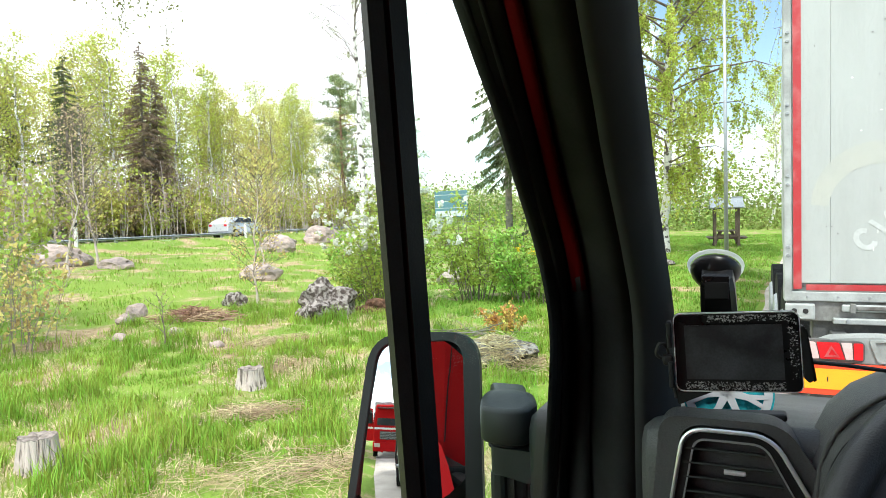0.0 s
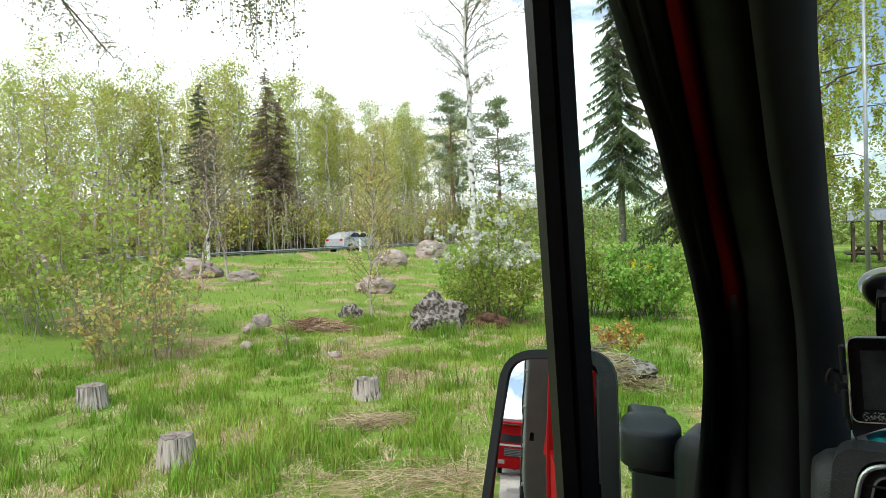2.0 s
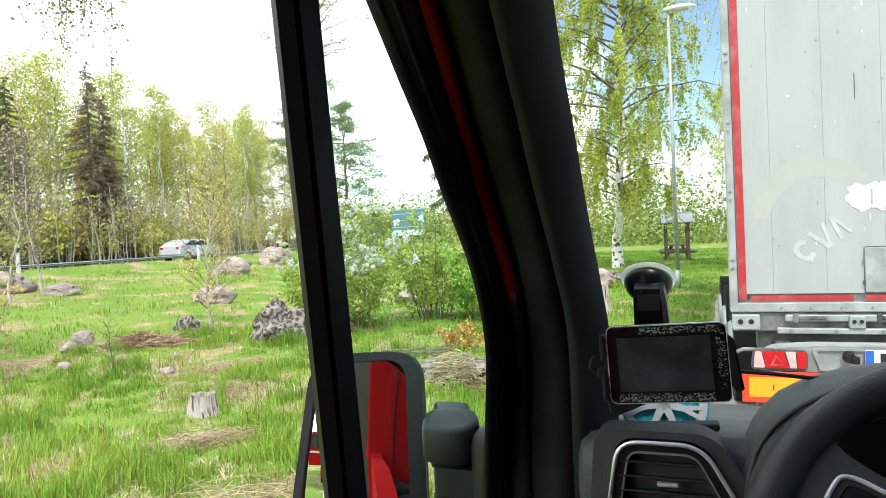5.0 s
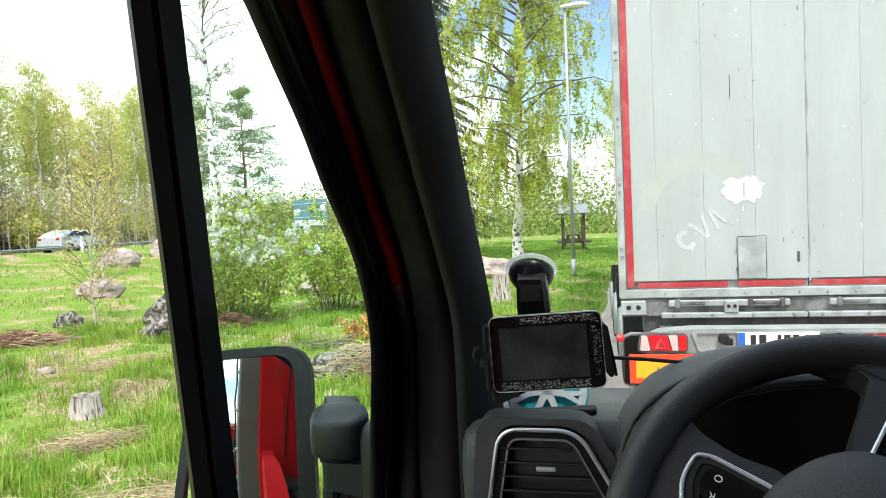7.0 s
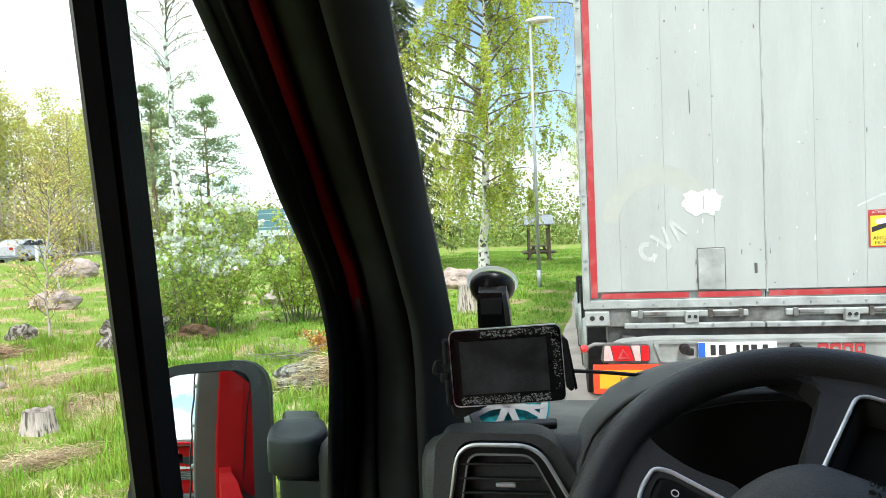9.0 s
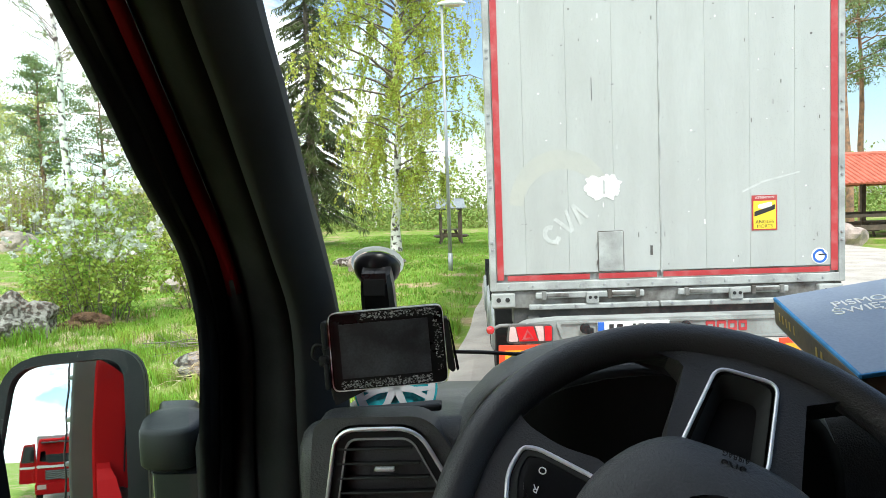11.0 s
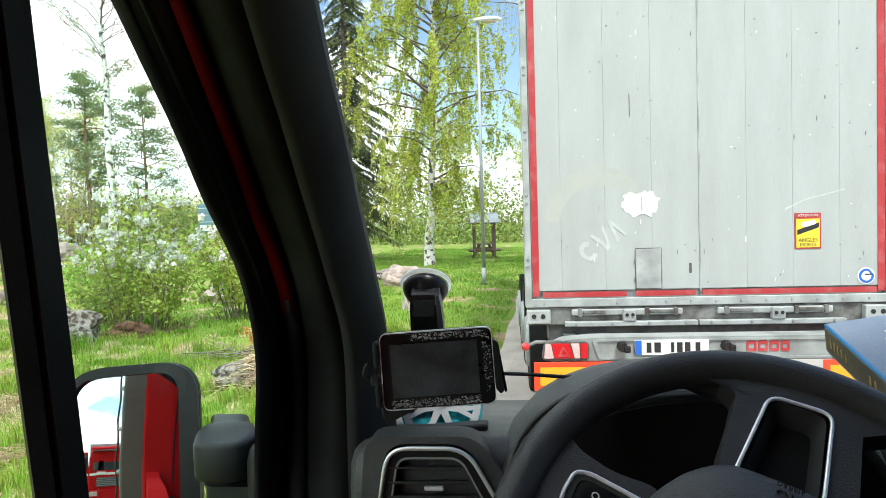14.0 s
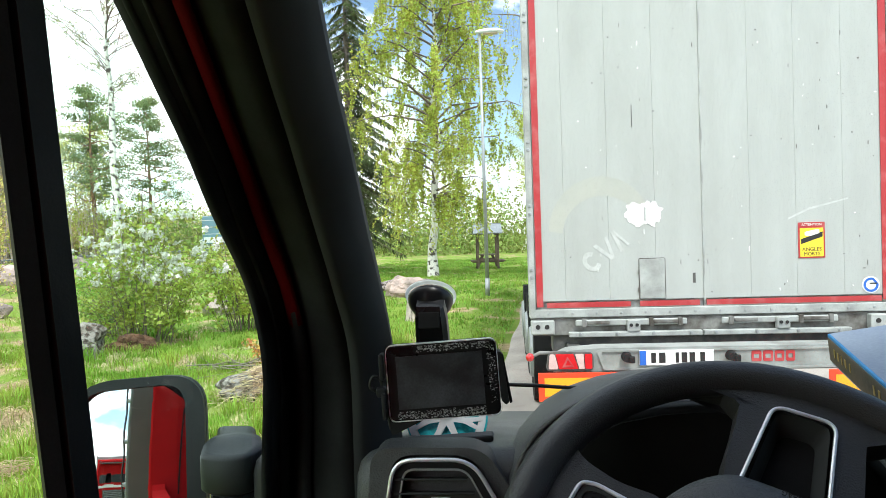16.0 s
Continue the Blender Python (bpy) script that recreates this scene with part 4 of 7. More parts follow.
rock("mossy_boulder", "dark mossy boulder with white lichen", 1.0, (0.98, 0.8, 0.85), M_MOSSY, -6.75, 9.65, 20, 0.08, rough=0.6, cuts=4)
rock("soil_clod", "overturned brown soil beside the boulder", 2.0, (0.7, 0.4, 0.45), M_SOIL, -6.1, 10.42, 10, 0.1, rough=0.6, cuts=4)
rock("pale_stone", "small pale pink stone in the grass", 3.0, (0.4, 0.34, 0.34), M_STONE, -10.15, 8.64, 0, 0.1)
rock("flat_stone", "pale flat-topped stone behind a sapling", 4.0, (1.05, 0.8, 0.6), M_STONE, -12.1, 14.4, 30, 0.1)
rock("grey_stone", "small dark grey stone in the meadow", 5.0, (0.5, 0.4, 0.4), M_MOSSY, -9.6, 10.6, 0, 0.1)
rock("large_boulder", "large pinkish granite boulder by the highway", 6.0, (1.75, 1.2, 0.85), M_STONE, -18.4, 12.9, 40, 0.1, cuts=4)
rock("boulder", "low pinkish boulder beside a larger one", 7.0, (1.1, 0.8, 0.4), M_STONE, -16.6, 13.5, 10, 0.1)
rock("boulder", "pale granite boulder at the highway verge", 8.0, (1.5, 1.1, 0.85), M_STONE, -16.9, 21.2, 10, 0.1, cuts=4)
rock("boulder", "granite boulder beside the verge", 9.0, (1.8, 1.3, 1.1), M_STONE, -18.6, 26.6, 70, 0.1, cuts=4)
rock("boulder", "wide grey boulder behind the leafy bush", 10.0, (1.45, 1.3, 1.25), M_STONE, -19.6, 8.8, 70, 0.1, cuts=4)
rock("boulder", "granite boulder behind the shrubs", 11.0, (1.6, 1.2, 0.9), M_STONE, -13.0, 24.5, 30, 0.1)
rock("boulder", "pale stone below the weeping birch", 12.0, (1.3, 1.0, 0.75), M_STONE, -2.75, 19.0, 0, 0.05, cuts=4)
rock("low_rock", "flat dark rock on the lawn near the birch", 13.0, (2.2, 1.2, 0.5), M_MOSSY, -3.1, 21.5, 20, 0.1)
rock("grassy_stone", "stone half covered by dry grass at the roadside", 14.0, (0.95, 0.65, 0.4), M_MOSSY, -2.55, 7.0, 15, 0.05, cuts=4)
rock("boulder", "grey boulder far out on the lawn", 15.0, (3.2, 2.0, 1.3), M_STONE, 4.0, 44.0, 20, 0.1)
rock("boulder", "low boulder among the shrubs", 16.0, (1.1, 0.8, 0.6), M_STONE, -6.6, 15.5, 20, 0.1)
for k, (x, y, s) in enumerate(((-8.0, 7.5, 0.26), (-7.4, 7.9, 0.2), (-9.7, 8.0, 0.28), (-8.6, 7.0, 0.22), (-6.6, 6.9, 0.16))):
    rock("field_stone", "small grey stone sunk in the grass", 20.0 + k, (s * 1.4, s, s * 0.8), M_STONE, x, y, k * 50, 0.12, cuts=2)


def brush_pile(name, label, x, y, length, width, height, n, mat, seed, thick=0.012, turn=0, reach=0.5):
    """Loose dry stalks thrown on a heap, past counting."""
    r = np.random.default_rng(seed)
    chunks = []
    for k in range(n):
        px, py = r.normal(0, 0.3, 2) * (length, width)
        h = height * math.exp(-((px / length) ** 2 + (py / width) ** 2) * 4) * r.uniform(0.1, 1)
        a = r.uniform(0, 6.283)
        ln = reach * r.uniform(0.4, 1.2)
        d = np.array((math.cos(a), math.sin(a), r.normal(0, 0.18))) * ln / 2
        c = np.array((px, py, h + 0.02))
        p = np.array([c - d, c + r.normal(0, 0.03, 3), c + d])
        p[:, 2] = np.maximum(p[:, 2], 0.01)
        chunks.append(tube_arrays(p, thick * r.uniform(0.5, 1.2), 3))
    v, f = joined(chunks)
    ob = tagged(raw(name, v, f, mat), label, "brush pile", kind="stuff")
    ob.matrix_world = pose(x, y, ground_z(x, y), 0, 0, turn)


M_DRYBRUSH = material("reddish_dry_brush", (0.27, 0.15, 0.09), 0.9, base2=(0.42, 0.3, 0.2), scale=4, island=0.4, bump=0)
brush_pile("brush_pile", "heap of reddish-brown dry twigs and bark", -8.8, 8.7, 1.0, 0.45, 0.2, 420, M_DRYBRUSH, 2, 0.007, 25)
brush_pile("straw_heap", "flattened pale straw at the roadside", -2.75, 3.6, 1.7, 0.6, 0.012, 420, M_STRAW, 3, 0.0018, 30)
brush_pile("straw_heap", "dry straw lying over the roadside stone", -2.5, 6.85, 0.75, 0.45, 0.36, 1100, M_STRAW, 4, 0.003, 0, 0.3)
brush_pile("straw_heap", "patch of dry straw round a stump", -5.2, 6.3, 1.2, 0.6, 0.06, 700, M_STRAW, 5, 0.0028, 30, 0.35)
brush_pile("straw_heap", "thin patch of dry straw in the grass", -4.0, 4.6, 0.8, 0.4, 0.05, 420, M_STRAW, 6, 0.0028, 30, 0.3)
brush_pile("straw_heap", "thin patch of straw on the meadow", -6.0, 7.5, 0.9, 0.4, 0.05, 420, M_STRAW, 7, 0.0028, 60, 0.3)
brush_pile("fallen_branches", "pale fallen branches in the grass", -3.6, 8.6, 1.0, 0.5, 0.18, 34, M_BARK_G, 8, 0.008, 20, 0.9)


def stump(name, label, x, y, r, h, seed, turn=0):
    root = thing(name, label=label, category="tree stump", group="stumps on the meadow")
    sides, rows = 84, 8
    rs = np.random.default_rng(int(seed * 10))
    cracks = [(rs.uniform(0, 6.283), rs.uniform(0.025, 0.07), rs.uniform(0.06, 0.22)) for i in range(15)]
    secs = []
    for j in range(rows):
        t = j / (rows - 1)
        ring = []
        for k in range(sides):
            a = k / sides * 6.283
            flare = 1.0 + 0.42 * (1 - t) ** 1.6
            rr = r * flare * (1 + 0.1 * unit_noise(math.cos(a) * 2 + seed, math.sin(a) * 2, t) + 0.08 * unit_noise(math.cos(a) * 6 + seed, math.sin(a) * 6, 1) - sum(dp * math.exp(-((math.sin((a - ca - 0.12 * (1 - t)) / 2) * 2 / wd) ** 2)) for ca, wd, dp in cracks) * (0.35 + 0.65 * t))
            ring.append((rr * math.cos(a), rr * math.sin(a), -0.08 + (h + 0.08) * t + 0.022 * unit_noise(math.cos(a) * 2.2 + seed, math.sin(a) * 2.2, seed) * t))
        secs.append(ring)
    part("bark_side", loft(secs, caps=False), M_STUMP, root, smooth=False)
    ring2 = [[(x2 * s, y2 * s, z2 + 0.003 - 0.012 * (1 - s) * (1 + unit_noise(x2 * 30 * s, y2 * 30 * s))) for x2, y2, z2 in secs[-1]] for s in (0.995, 0.8, 0.6, 0.4, 0.2, 0.05)]
    bm = loft(ring2, caps=False)
    bm.faces.new([v for v in bm.verts][-sides:])
    part("cut_face", bm, M_STUMP_TOP, root, "grey weathered sawn face")
    root.matrix_world = pose(x, y, ground_z(x, y), 0, 0, turn)
    return root


stump("tree_stump", "weathered grey tree stump with a sawn top", -4.615, 3.03, 0.124, 0.24, 1.0, 20)
stump("tree_stump", "low grey tree stump among dry straw", -4.745, 5.43, 0.13, 0.2, 2.0, 70)
stump("tree_stump", "split grey tree stump in the grass", -7.07, 3.68, 0.14, 0.25, 3.0, 140)
stump("stone_post", "pale squat stump standing on the lawn", -1.75, 13.4, 0.16, 0.55, 4.0)


# ---- grass ----
def grass_blades(name, label, n, xr, yr, height, width, seed, mat, keep, bend=1.0):
    r = np.random.default_rng(seed)
    x = r.uniform(*xr, n)
    y = r.uniform(*yr, n)
    ok = np.array([keep(a, b) for a, b in zip(x, y)]) > r.uniform(0, 1, n)
    x, y = x[ok], y[ok]
    z = np.array([ground_z(a, b) for a, b in zip(x, y)])
    n = len(x)
    tall = np.array([0.45 + 1.5 * max(0, 0.35 + 0.9 * unit_noise(a * 0.9, b * 0.9, 9) + 0.9 * unit_noise(a * 4, b * 4, 5)) for a, b in zip(x, y)])
    h = height * tall * r.uniform(0.5, 1.25, n)
    az = r.uniform(0, 6.283, n)
    lean = r.uniform(0.1, 0.75, n) * h * bend
    side = np.c_[-np.sin(az), np.cos(az), np.zeros(n)] * (width * r.uniform(0.6, 1.3, n))[:, None]
    out = np.c_[np.cos(az), np.sin(az), np.zeros(n)]
    base = np.c_[x, y, z - 0.02]
    mid = base + out * (lean * 0.3)[:, None] + np.c_[np.zeros(n), np.zeros(n), h * 0.6]
    tip = base + out * lean[:, None] + np.c_[np.zeros(n), np.zeros(n), h]
    v = np.stack([base - side, base + side, mid + side * 0.7, mid - side * 0.7, tip], axis=1).reshape(-1, 3)
    me = bpy.data.meshes.new(name)
    i = np.arange(n) * 5
    me.vertices.add(n * 5)
    me.vertices.foreach_set("co", v.astype(np.float32).ravel())
    loops = np.stack([i, i + 1, i + 2, i + 3, i + 3, i + 2, i + 4], axis=1).ravel()
    me.loops.add(n * 7)
    me.loops.foreach_set("vertex_index", loops.astype(np.int32))
    me.polygons.add(n * 2)
    st = np.stack([np.arange(n) * 7, np.arange(n) * 7 + 4], axis=1).ravel()
    me.polygons.foreach_set("loop_start", st.astype(np.int32))
    me.update(calc_edges=True)
    me.validate()
    tagged(link(name, me, mat), label, "grass", kind="stuff")


def lush(x, y):
    if x > road_edge(y) - 0.12:
        return 0.0
    return 1.0 if 0.7 * unit_noise(x * 0.6 + 7, y * 0.6) + unit_noise(x * 2.6, y * 2.6, 2) > 0.05 else 0.1


def dry(x, y):
    if x > road_edge(y) - 0.1:
        return 0.0
    if x > -5.5 and y > 11:
        return 0.1
    return 0.12 if 0.7 * unit_noise(x * 0.6 + 7, y * 0.6) + unit_noise(x * 2.6, y * 2.6, 2) > 0.06 else 0.97


grass_blades("near_grass", "lush green grass in tufts beside the lay-by", 165000, (-9.5, 0.2), (0.8, 11), 0.135, 0.005, 1, M_GRASS, lush)
grass_blades("dry_grass", "dry flattened straw-coloured grass between the tufts", 160000, (-9.5, 0.2), (0.8, 11), 0.05, 0.0034, 2, M_STRAW, dry, 3.5)
grass_blades("meadow_grass", "green meadow grass up to the highway", 150000, (-22.5, 1.5), (0.5, 36), 0.095, 0.007, 3, M_GRASS, lush)
grass_blades("meadow_straw", "dry grass scattered over the meadow", 40000, (-22.5, 1.5), (0.5, 30), 0.06, 0.008, 4, M_STRAW, dry, 2.5)


def lawn(x, y):
    return 0.0 if x > road_edge(y) - 0.1 else sm(9.0, 13.0, y) * sm(-8.5, -5.0, x)


grass_blades("lawn_grass", "short fresh green grass of the lawn", 150000, (-8.5, 3.0), (9, 46), 0.075, 0.01, 5, M_LAWN, lawn)


# ---- the lorry trailer ahead ----
def build_trailer():
    T = thing("semi_trailer", (1.51, 11.0, 0), "grey-white box semi-trailer with red reflective tape, parked ahead", "trailer")
    inv = Matrix.Translation((-1.51, -11.0, 0))
    Y, L, R = 4.863, 0.245, 2.774

    def tp(name, bm, mat, label="", parent=T, smooth=False):
        bm.transform(inv)
        return part(name, bm, mat, parent, label, smooth)

    turned = Matrix.Translation((1.51, 4.96, 0)) @ Matrix.Rotation(radians(-2.6), 4, "Z") @ Matrix.Translation((-1.51, -4.96, 0))
    tp("box_body", box((1.51, 11.75, 2.58), (2.5, 13.4, 2.86), 0.02, turned), M_PANEL)
    # rear frame
    for x, nm in ((L + 0.022, "corner_post"), (R - 0.022, "corner_post")):
        post = tp(nm, box((x, Y + 0.05, 2.585), (0.046, 0.12, 2.93), 0.006), M_FRAME)
        for k in range(6):
            z = 1.42 + k * 0.46
            for dz in (0, 0.055):
                b = cyl((x, Y - 0.008, z + dz), (x, Y - 0.022, z + dz), 0.013, 0.009, 10)
                b.transform(inv)
                part("hinge_bolt", b, M_STEEL, T)
    tp("top_beam", box((1.51, Y + 0.05, 4.03), (2.53, 0.12, 0.08), 0.006), M_FRAME)
    # door leaves made of upright planks
    edges = [0.295, 0.51, 0.823, 1.15, 1.478, 1.802, 2.113, 2.428, 2.726]
    for leaf, (i0, i1) in (("left_door", (0, 4)), ("right_door", (4, 8))):
        d = tp(leaf, box(((edges[i0] + edges[i1]) / 2, Y + 0.045, 2.56), (edges[i1] - edges[i0] - 0.006, 0.03, 2.86)), M_FRAME)
        for a, b in zip(edges[i0:i1], edges[i0 + 1:i1 + 1]):
            tp("plank", box(((a + b) / 2, Y + 0.014, 2.61), (b - a - 0.0009, 0.028, 2.74), 0.0008, seg=1), M_PANEL, parent=d)
    tp("door_gasket", box((1.48, Y - 0.001, 2.6), (0.012, 0.012, 2.76), 0.004), M_FRAME)
    # tape
    for x in (0.322, 2.70):
        tp("reflective_tape", box((x, Y - 0.004, 2.57), (0.047, 0.004, 2.74)), M_TAPE, "red reflective tape strip")
    for a, b in ((0.372, 0.965), (1.03, 1.445), (1.492, 2.668)):
        tp("reflective_tape", box(((a + b) / 2, Y - 0.004, 1.211), (b - a, 0.004, 0.038)), M_TAPE, "scuffed red reflective tape strip")
    sill = tp("door_sill", box((1.51, Y + 0.02, 1.152), (2.45, 0.06, 0.062), 0.006), M_FRAME)
    for k in range(14):
        b = cyl((0.38 + k * 0.172, Y - 0.008, 1.15), (0.38 + k * 0.172, Y - 0.018, 1.15), 0.009, 0.007, 8)
        tp("rivet", b, M_STEEL, parent=sill)
    tp("cross_beam", box((1.51, Y + 0.07, 1.055), (2.5, 0.12, 0.13), 0.006), M_GRIME)
    # hinge box at each end and lock rods
    for x in (0.335, 2.66):
        h = tp("hinge_block", box((x, Y - 0.01, 1.055), (0.17, 0.06, 0.1), 0.008), M_FRAME)
        for dx in (-0.035, 0.03):
            tp("bolt_hole", cyl((x + dx, Y - 0.036, 1.06), (x + dx, Y - 0.044, 1.06), 0.017, 0.017, 12), M_INK, parent=h)
    for x0 in (0.60, 1.62):
        rod = tp("lock_bar", box((x0 + 0.36, Y - 0.015, 1.082), (0.78, 0.022, 0.045), 0.008), M_FRAME)
        tp("lock_lever", box((x0 + 0.13, Y - 0.032, 1.085), (0.16, 0.014, 0.026), 0.006), M_GRIME, parent=rod)
        tp("lock_lever", box((x0 + 0.60, Y - 0.032, 1.085), (0.17, 0.014, 0.026), 0.006), M_GRIME, parent=rod)
        br = tp("lock_bracket", box((x0 + 0.375, Y - 0.03, 1.06), (0.09, 0.05, 0.085), 0.008), M_FRAME, parent=rod)
        for dx in (-0.02, 0.02):
            tp("bolt_hole", cyl((x0 + 0.375 + dx, Y - 0.056, 1.065), (x0 + 0.375 + dx, Y - 0.062, 1.065), 0.012, 0.012, 10), M_INK, parent=rod)
        for dx in (0.03, 0.5, 0.7):
            tp("guide_clip", box((x0 + dx, Y - 0.024, 1.082), (0.03, 0.03, 0.06), 0.004), M_GRIME, parent=rod)
    for a, b in ((0.52, 1.45), (1.46, 2.45)):
        low = tp("step_plate", box(((a + b) / 2, Y - 0.02, 1.0), (b - a, 0.05, 0.036), 0.006), M_FRAME)
        for k in range(4):
            x = a + 0.08 + k * (b - a - 0.16) / 3
            tp("bolt", cyl((x, Y - 0.046, 1.004), (x, Y - 0.056, 1.004), 0.013, 0.01, 8), M_STEEL, parent=low)
    # dark beam added to fill the shaded gap above the bumper
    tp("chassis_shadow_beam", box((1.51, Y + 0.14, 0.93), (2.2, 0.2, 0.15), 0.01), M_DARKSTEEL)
    # lamp carrier
    yb = 4.44
    outline = [(0.36, 0.815), (0.36, 0.90), (0.47, 0.955), (0.68, 0.97), (2.34, 0.97), (2.55, 0.955), (2.66, 0.90), (2.66, 0.815)]
    fr = Matrix(((1, 0, 0, 0), (0, 0, -1, yb), (0, 1, 0, 0), (0, 0, 0, 1)))
    bumper = tp("rear_bumper", slab(rounded(outline, 0.03), fr, -0.0 + 0.16), M_PANEL2)
    inset = [(0.70, 0.825), (0.655, 0.958), (2.365, 0.958), (2.32, 0.825)]
    inner = [(0.725, 0.838), (0.685, 0.945), (2.335, 0.945), (2.295, 0.838)]
    tp("raised_rim", ring_plate(rounded(inset, 0.02), rounded(inner, 0.015), Matrix.Translation((0, -0.012, 0)) @ fr, 0.011), M_PANEL2, parent=bumper)
    pl = tp("number_plate", box((1.165, yb - 0.012, 0.903), (0.47, 0.008, 0.1), 0.003), M_WHITE, "white number plate with blue band")
    tp("plate_band", box((0.952, yb - 0.0175, 0.903), (0.042, 0.003, 0.096)), M_BLUE, parent=pl)
    for k, (x, w) in enumerate(((1.02, 0.03), (1.075, 0.04), (1.17, 0.02), (1.215, 0.035), (1.265, 0.035), (1.33, 0.03))):
        tp("plate_bar", box((x, yb - 0.0175, 0.903), (w, 0.003, 0.066)), M_INK, parent=pl)
    for x in (0.85, 1.51):
        b = tp("plate_light", cyl((x, yb, 0.91), (x, yb - 0.06, 0.91), 0.035, 0.028, 14), M_BLACK)
        tp("light_hood", box((x + 0.025, yb - 0.055, 0.90), (0.04, 0.03, 0.045), 0.008), M_BLACK, parent=b)
    for k, (x, w) in enumerate(((1.67, 0.062), (1.742, 0.062), (1.812, 0.058), (1.88, 0.055))):
        tp("maker_mark", ring_plate(rounded([(x - w / 2, 0.868), (x + w / 2, 0.868), (x + w / 2, 0.938), (x - w / 2, 0.938)], 0.012),
                                    rounded([(x - w / 2 + 0.014, 0.888), (x + w / 2 - 0.014, 0.888), (x + w / 2 - 0.014, 0.916), (x - w / 2 + 0.014, 0.916)], 0.006),
                                    Matrix.Translation((0, -0.004, 0)) @ fr, 0.003), M_TAPE, "plain red shape of the maker's mark")
    for side, x in ((1, 0.485), (-1, 2.535)):
        lm = tp("tail_lamp", slab(rounded([(x - side * 0.16, 0.825), (x + side * 0.15, 0.825), (x + side * 0.15, 0.945), (x - side * 0.14, 0.952)], 0.03), Matrix.Translation((0, -0.02, 0)) @ fr, 0.05), M_DARKSTEEL)
        tp("clear_lens", slab(rounded([(x - side * 0.145, 0.84), (x - side * 0.08, 0.84), (x - side * 0.1, 0.938), (x - side * 0.135, 0.938)], 0.012), Matrix.Translation((0, -0.032, 0)) @ fr, 0.02), M_LAMP_W, parent=lm)
        tp("red_lens", slab(rounded([(x - side * 0.075, 0.84), (x + side * 0.05, 0.84), (x + side * 0.02, 0.938), (x - side * 0.095, 0.938)], 0.006), Matrix.Translation((0, -0.03, 0)) @ fr, 0.02), M_LAMP_R, parent=lm)
        tp("triangle_reflector", ring_plate([(x - side * 0.055, 0.852), (x + side * 0.025, 0.852), (x - side * 0.02, 0.92)], [(x - side * 0.035, 0.864), (x + side * 0.008, 0.864), (x - side * 0.018, 0.9)], Matrix.Translation((0, -0.034, 0)) @ fr, 0.004), M_TAPE, parent=lm)
        tp("clear_lens", slab(rounded([(x + side * 0.055, 0.84), (x + side * 0.09, 0.84), (x + side * 0.085, 0.938), (x + side * 0.03, 0.938)], 0.006), Matrix.Translation((0, -0.031, 0)) @ fr, 0.02), M_LAMP_W, parent=lm)
        tp("red_lens", slab(rounded([(x + side * 0.095, 0.84), (x + side * 0.14, 0.84), (x + side * 0.14, 0.938), (x + side * 0.092, 0.938)], 0.01), Matrix.Translation((0, -0.031, 0)) @ fr, 0.02), M_LAMP_R, parent=lm)
        arm = [Vector((x - side * 0.13, yb + 0.02, 0.94)), Vector((x - side * 0.2, yb - 0.03, 0.95)), Vector((x - side * 0.25, yb - 0.05, 0.93))]
        v, f = tube_arrays([tuple(inv @ p) for p in arm], 0.012, 8)
        raw("marker_arm", v, f, M_GRIME, T, smooth=True)
        bm = bmesh.new()
        bmesh.ops.create_uvsphere(bm, u_segments=14, v_segments=8, radius=0.028, matrix=Matrix.Translation((x - side * 0.265, yb - 0.05, 0.925)))
        tp("marker_lamp", bm, M_LAMP_R, "round red marker lamp", smooth=True)
        xa, xb = (0.272, 0.92) if side > 0 else (2.1, 2.748)
        bd = tp("marker_board", box(((xa + xb) / 2, yb - 0.03, 0.722), (xb - xa, 0.008, 0.19), 0.003), M_REDORANGE, "orange board with fluorescent red border")
        tp("board_centre", box(((xa + xb) / 2, yb - 0.0355, 0.722), (xb - xa - 0.08, 0.003, 0.12)), M_ORANGE, parent=bd)
        for dx in (-0.15, 0.15):
            tp("board_mark", box(((xa + xb) / 2 + dx, yb - 0.038, 0.722), (0.006, 0.002, 0.03)), M_INK, parent=bd)
    tp("underrun_bar", box((1.51, yb + 0.12, 0.62), (2.3, 0.12, 0.16), 0.01), M_DARKSTEEL)
    for s in (0.55, 2.47):
        tp("bumper_stay", box((s, yb + 0.3, 0.78), (0.09, 0.5, 0.3), 0.008), M_DARKSTEEL)
    for y in (7.0, 8.3, 9.6):
        for x in (0.50, 2.55):
            w = tp("wheel", cyl((x - 0.16, y, 0.5), (x + 0.2, y, 0.5), 0.5, 0.5, 28), M_RUBBER, smooth=False)
            tp("rim", cyl((x - 0.19, y, 0.5), (x - 0.15, y, 0.5), 0.25, 0.28, 20), M_STEEL, parent=w)
    tp("chassis", box((1.6, 11.5, 1.0), (1.3, 12.5, 0.2), 0.01, turned), M_DARKSTEEL)
    for x in (0.95, 2.25):
        tp("support_leg", box((x + 0.25, 15.5, 0.5), (0.14, 0.14, 1.0), 0.01), M_DARKSTEEL)
    frY = Matrix(((1, 0, 0, 0), (0, 0, -1, Y), (0, 1, 0, 0), (0, 0, 0, 1)))
    # hatch, bare patch, marks and stickers
    hatch = tp("hatch", box((1.121, Y - 0.002, 1.387), (0.176, 0.012, 0.284), 0.004), M_FRAME, "grey hatch with a dark joint round it")
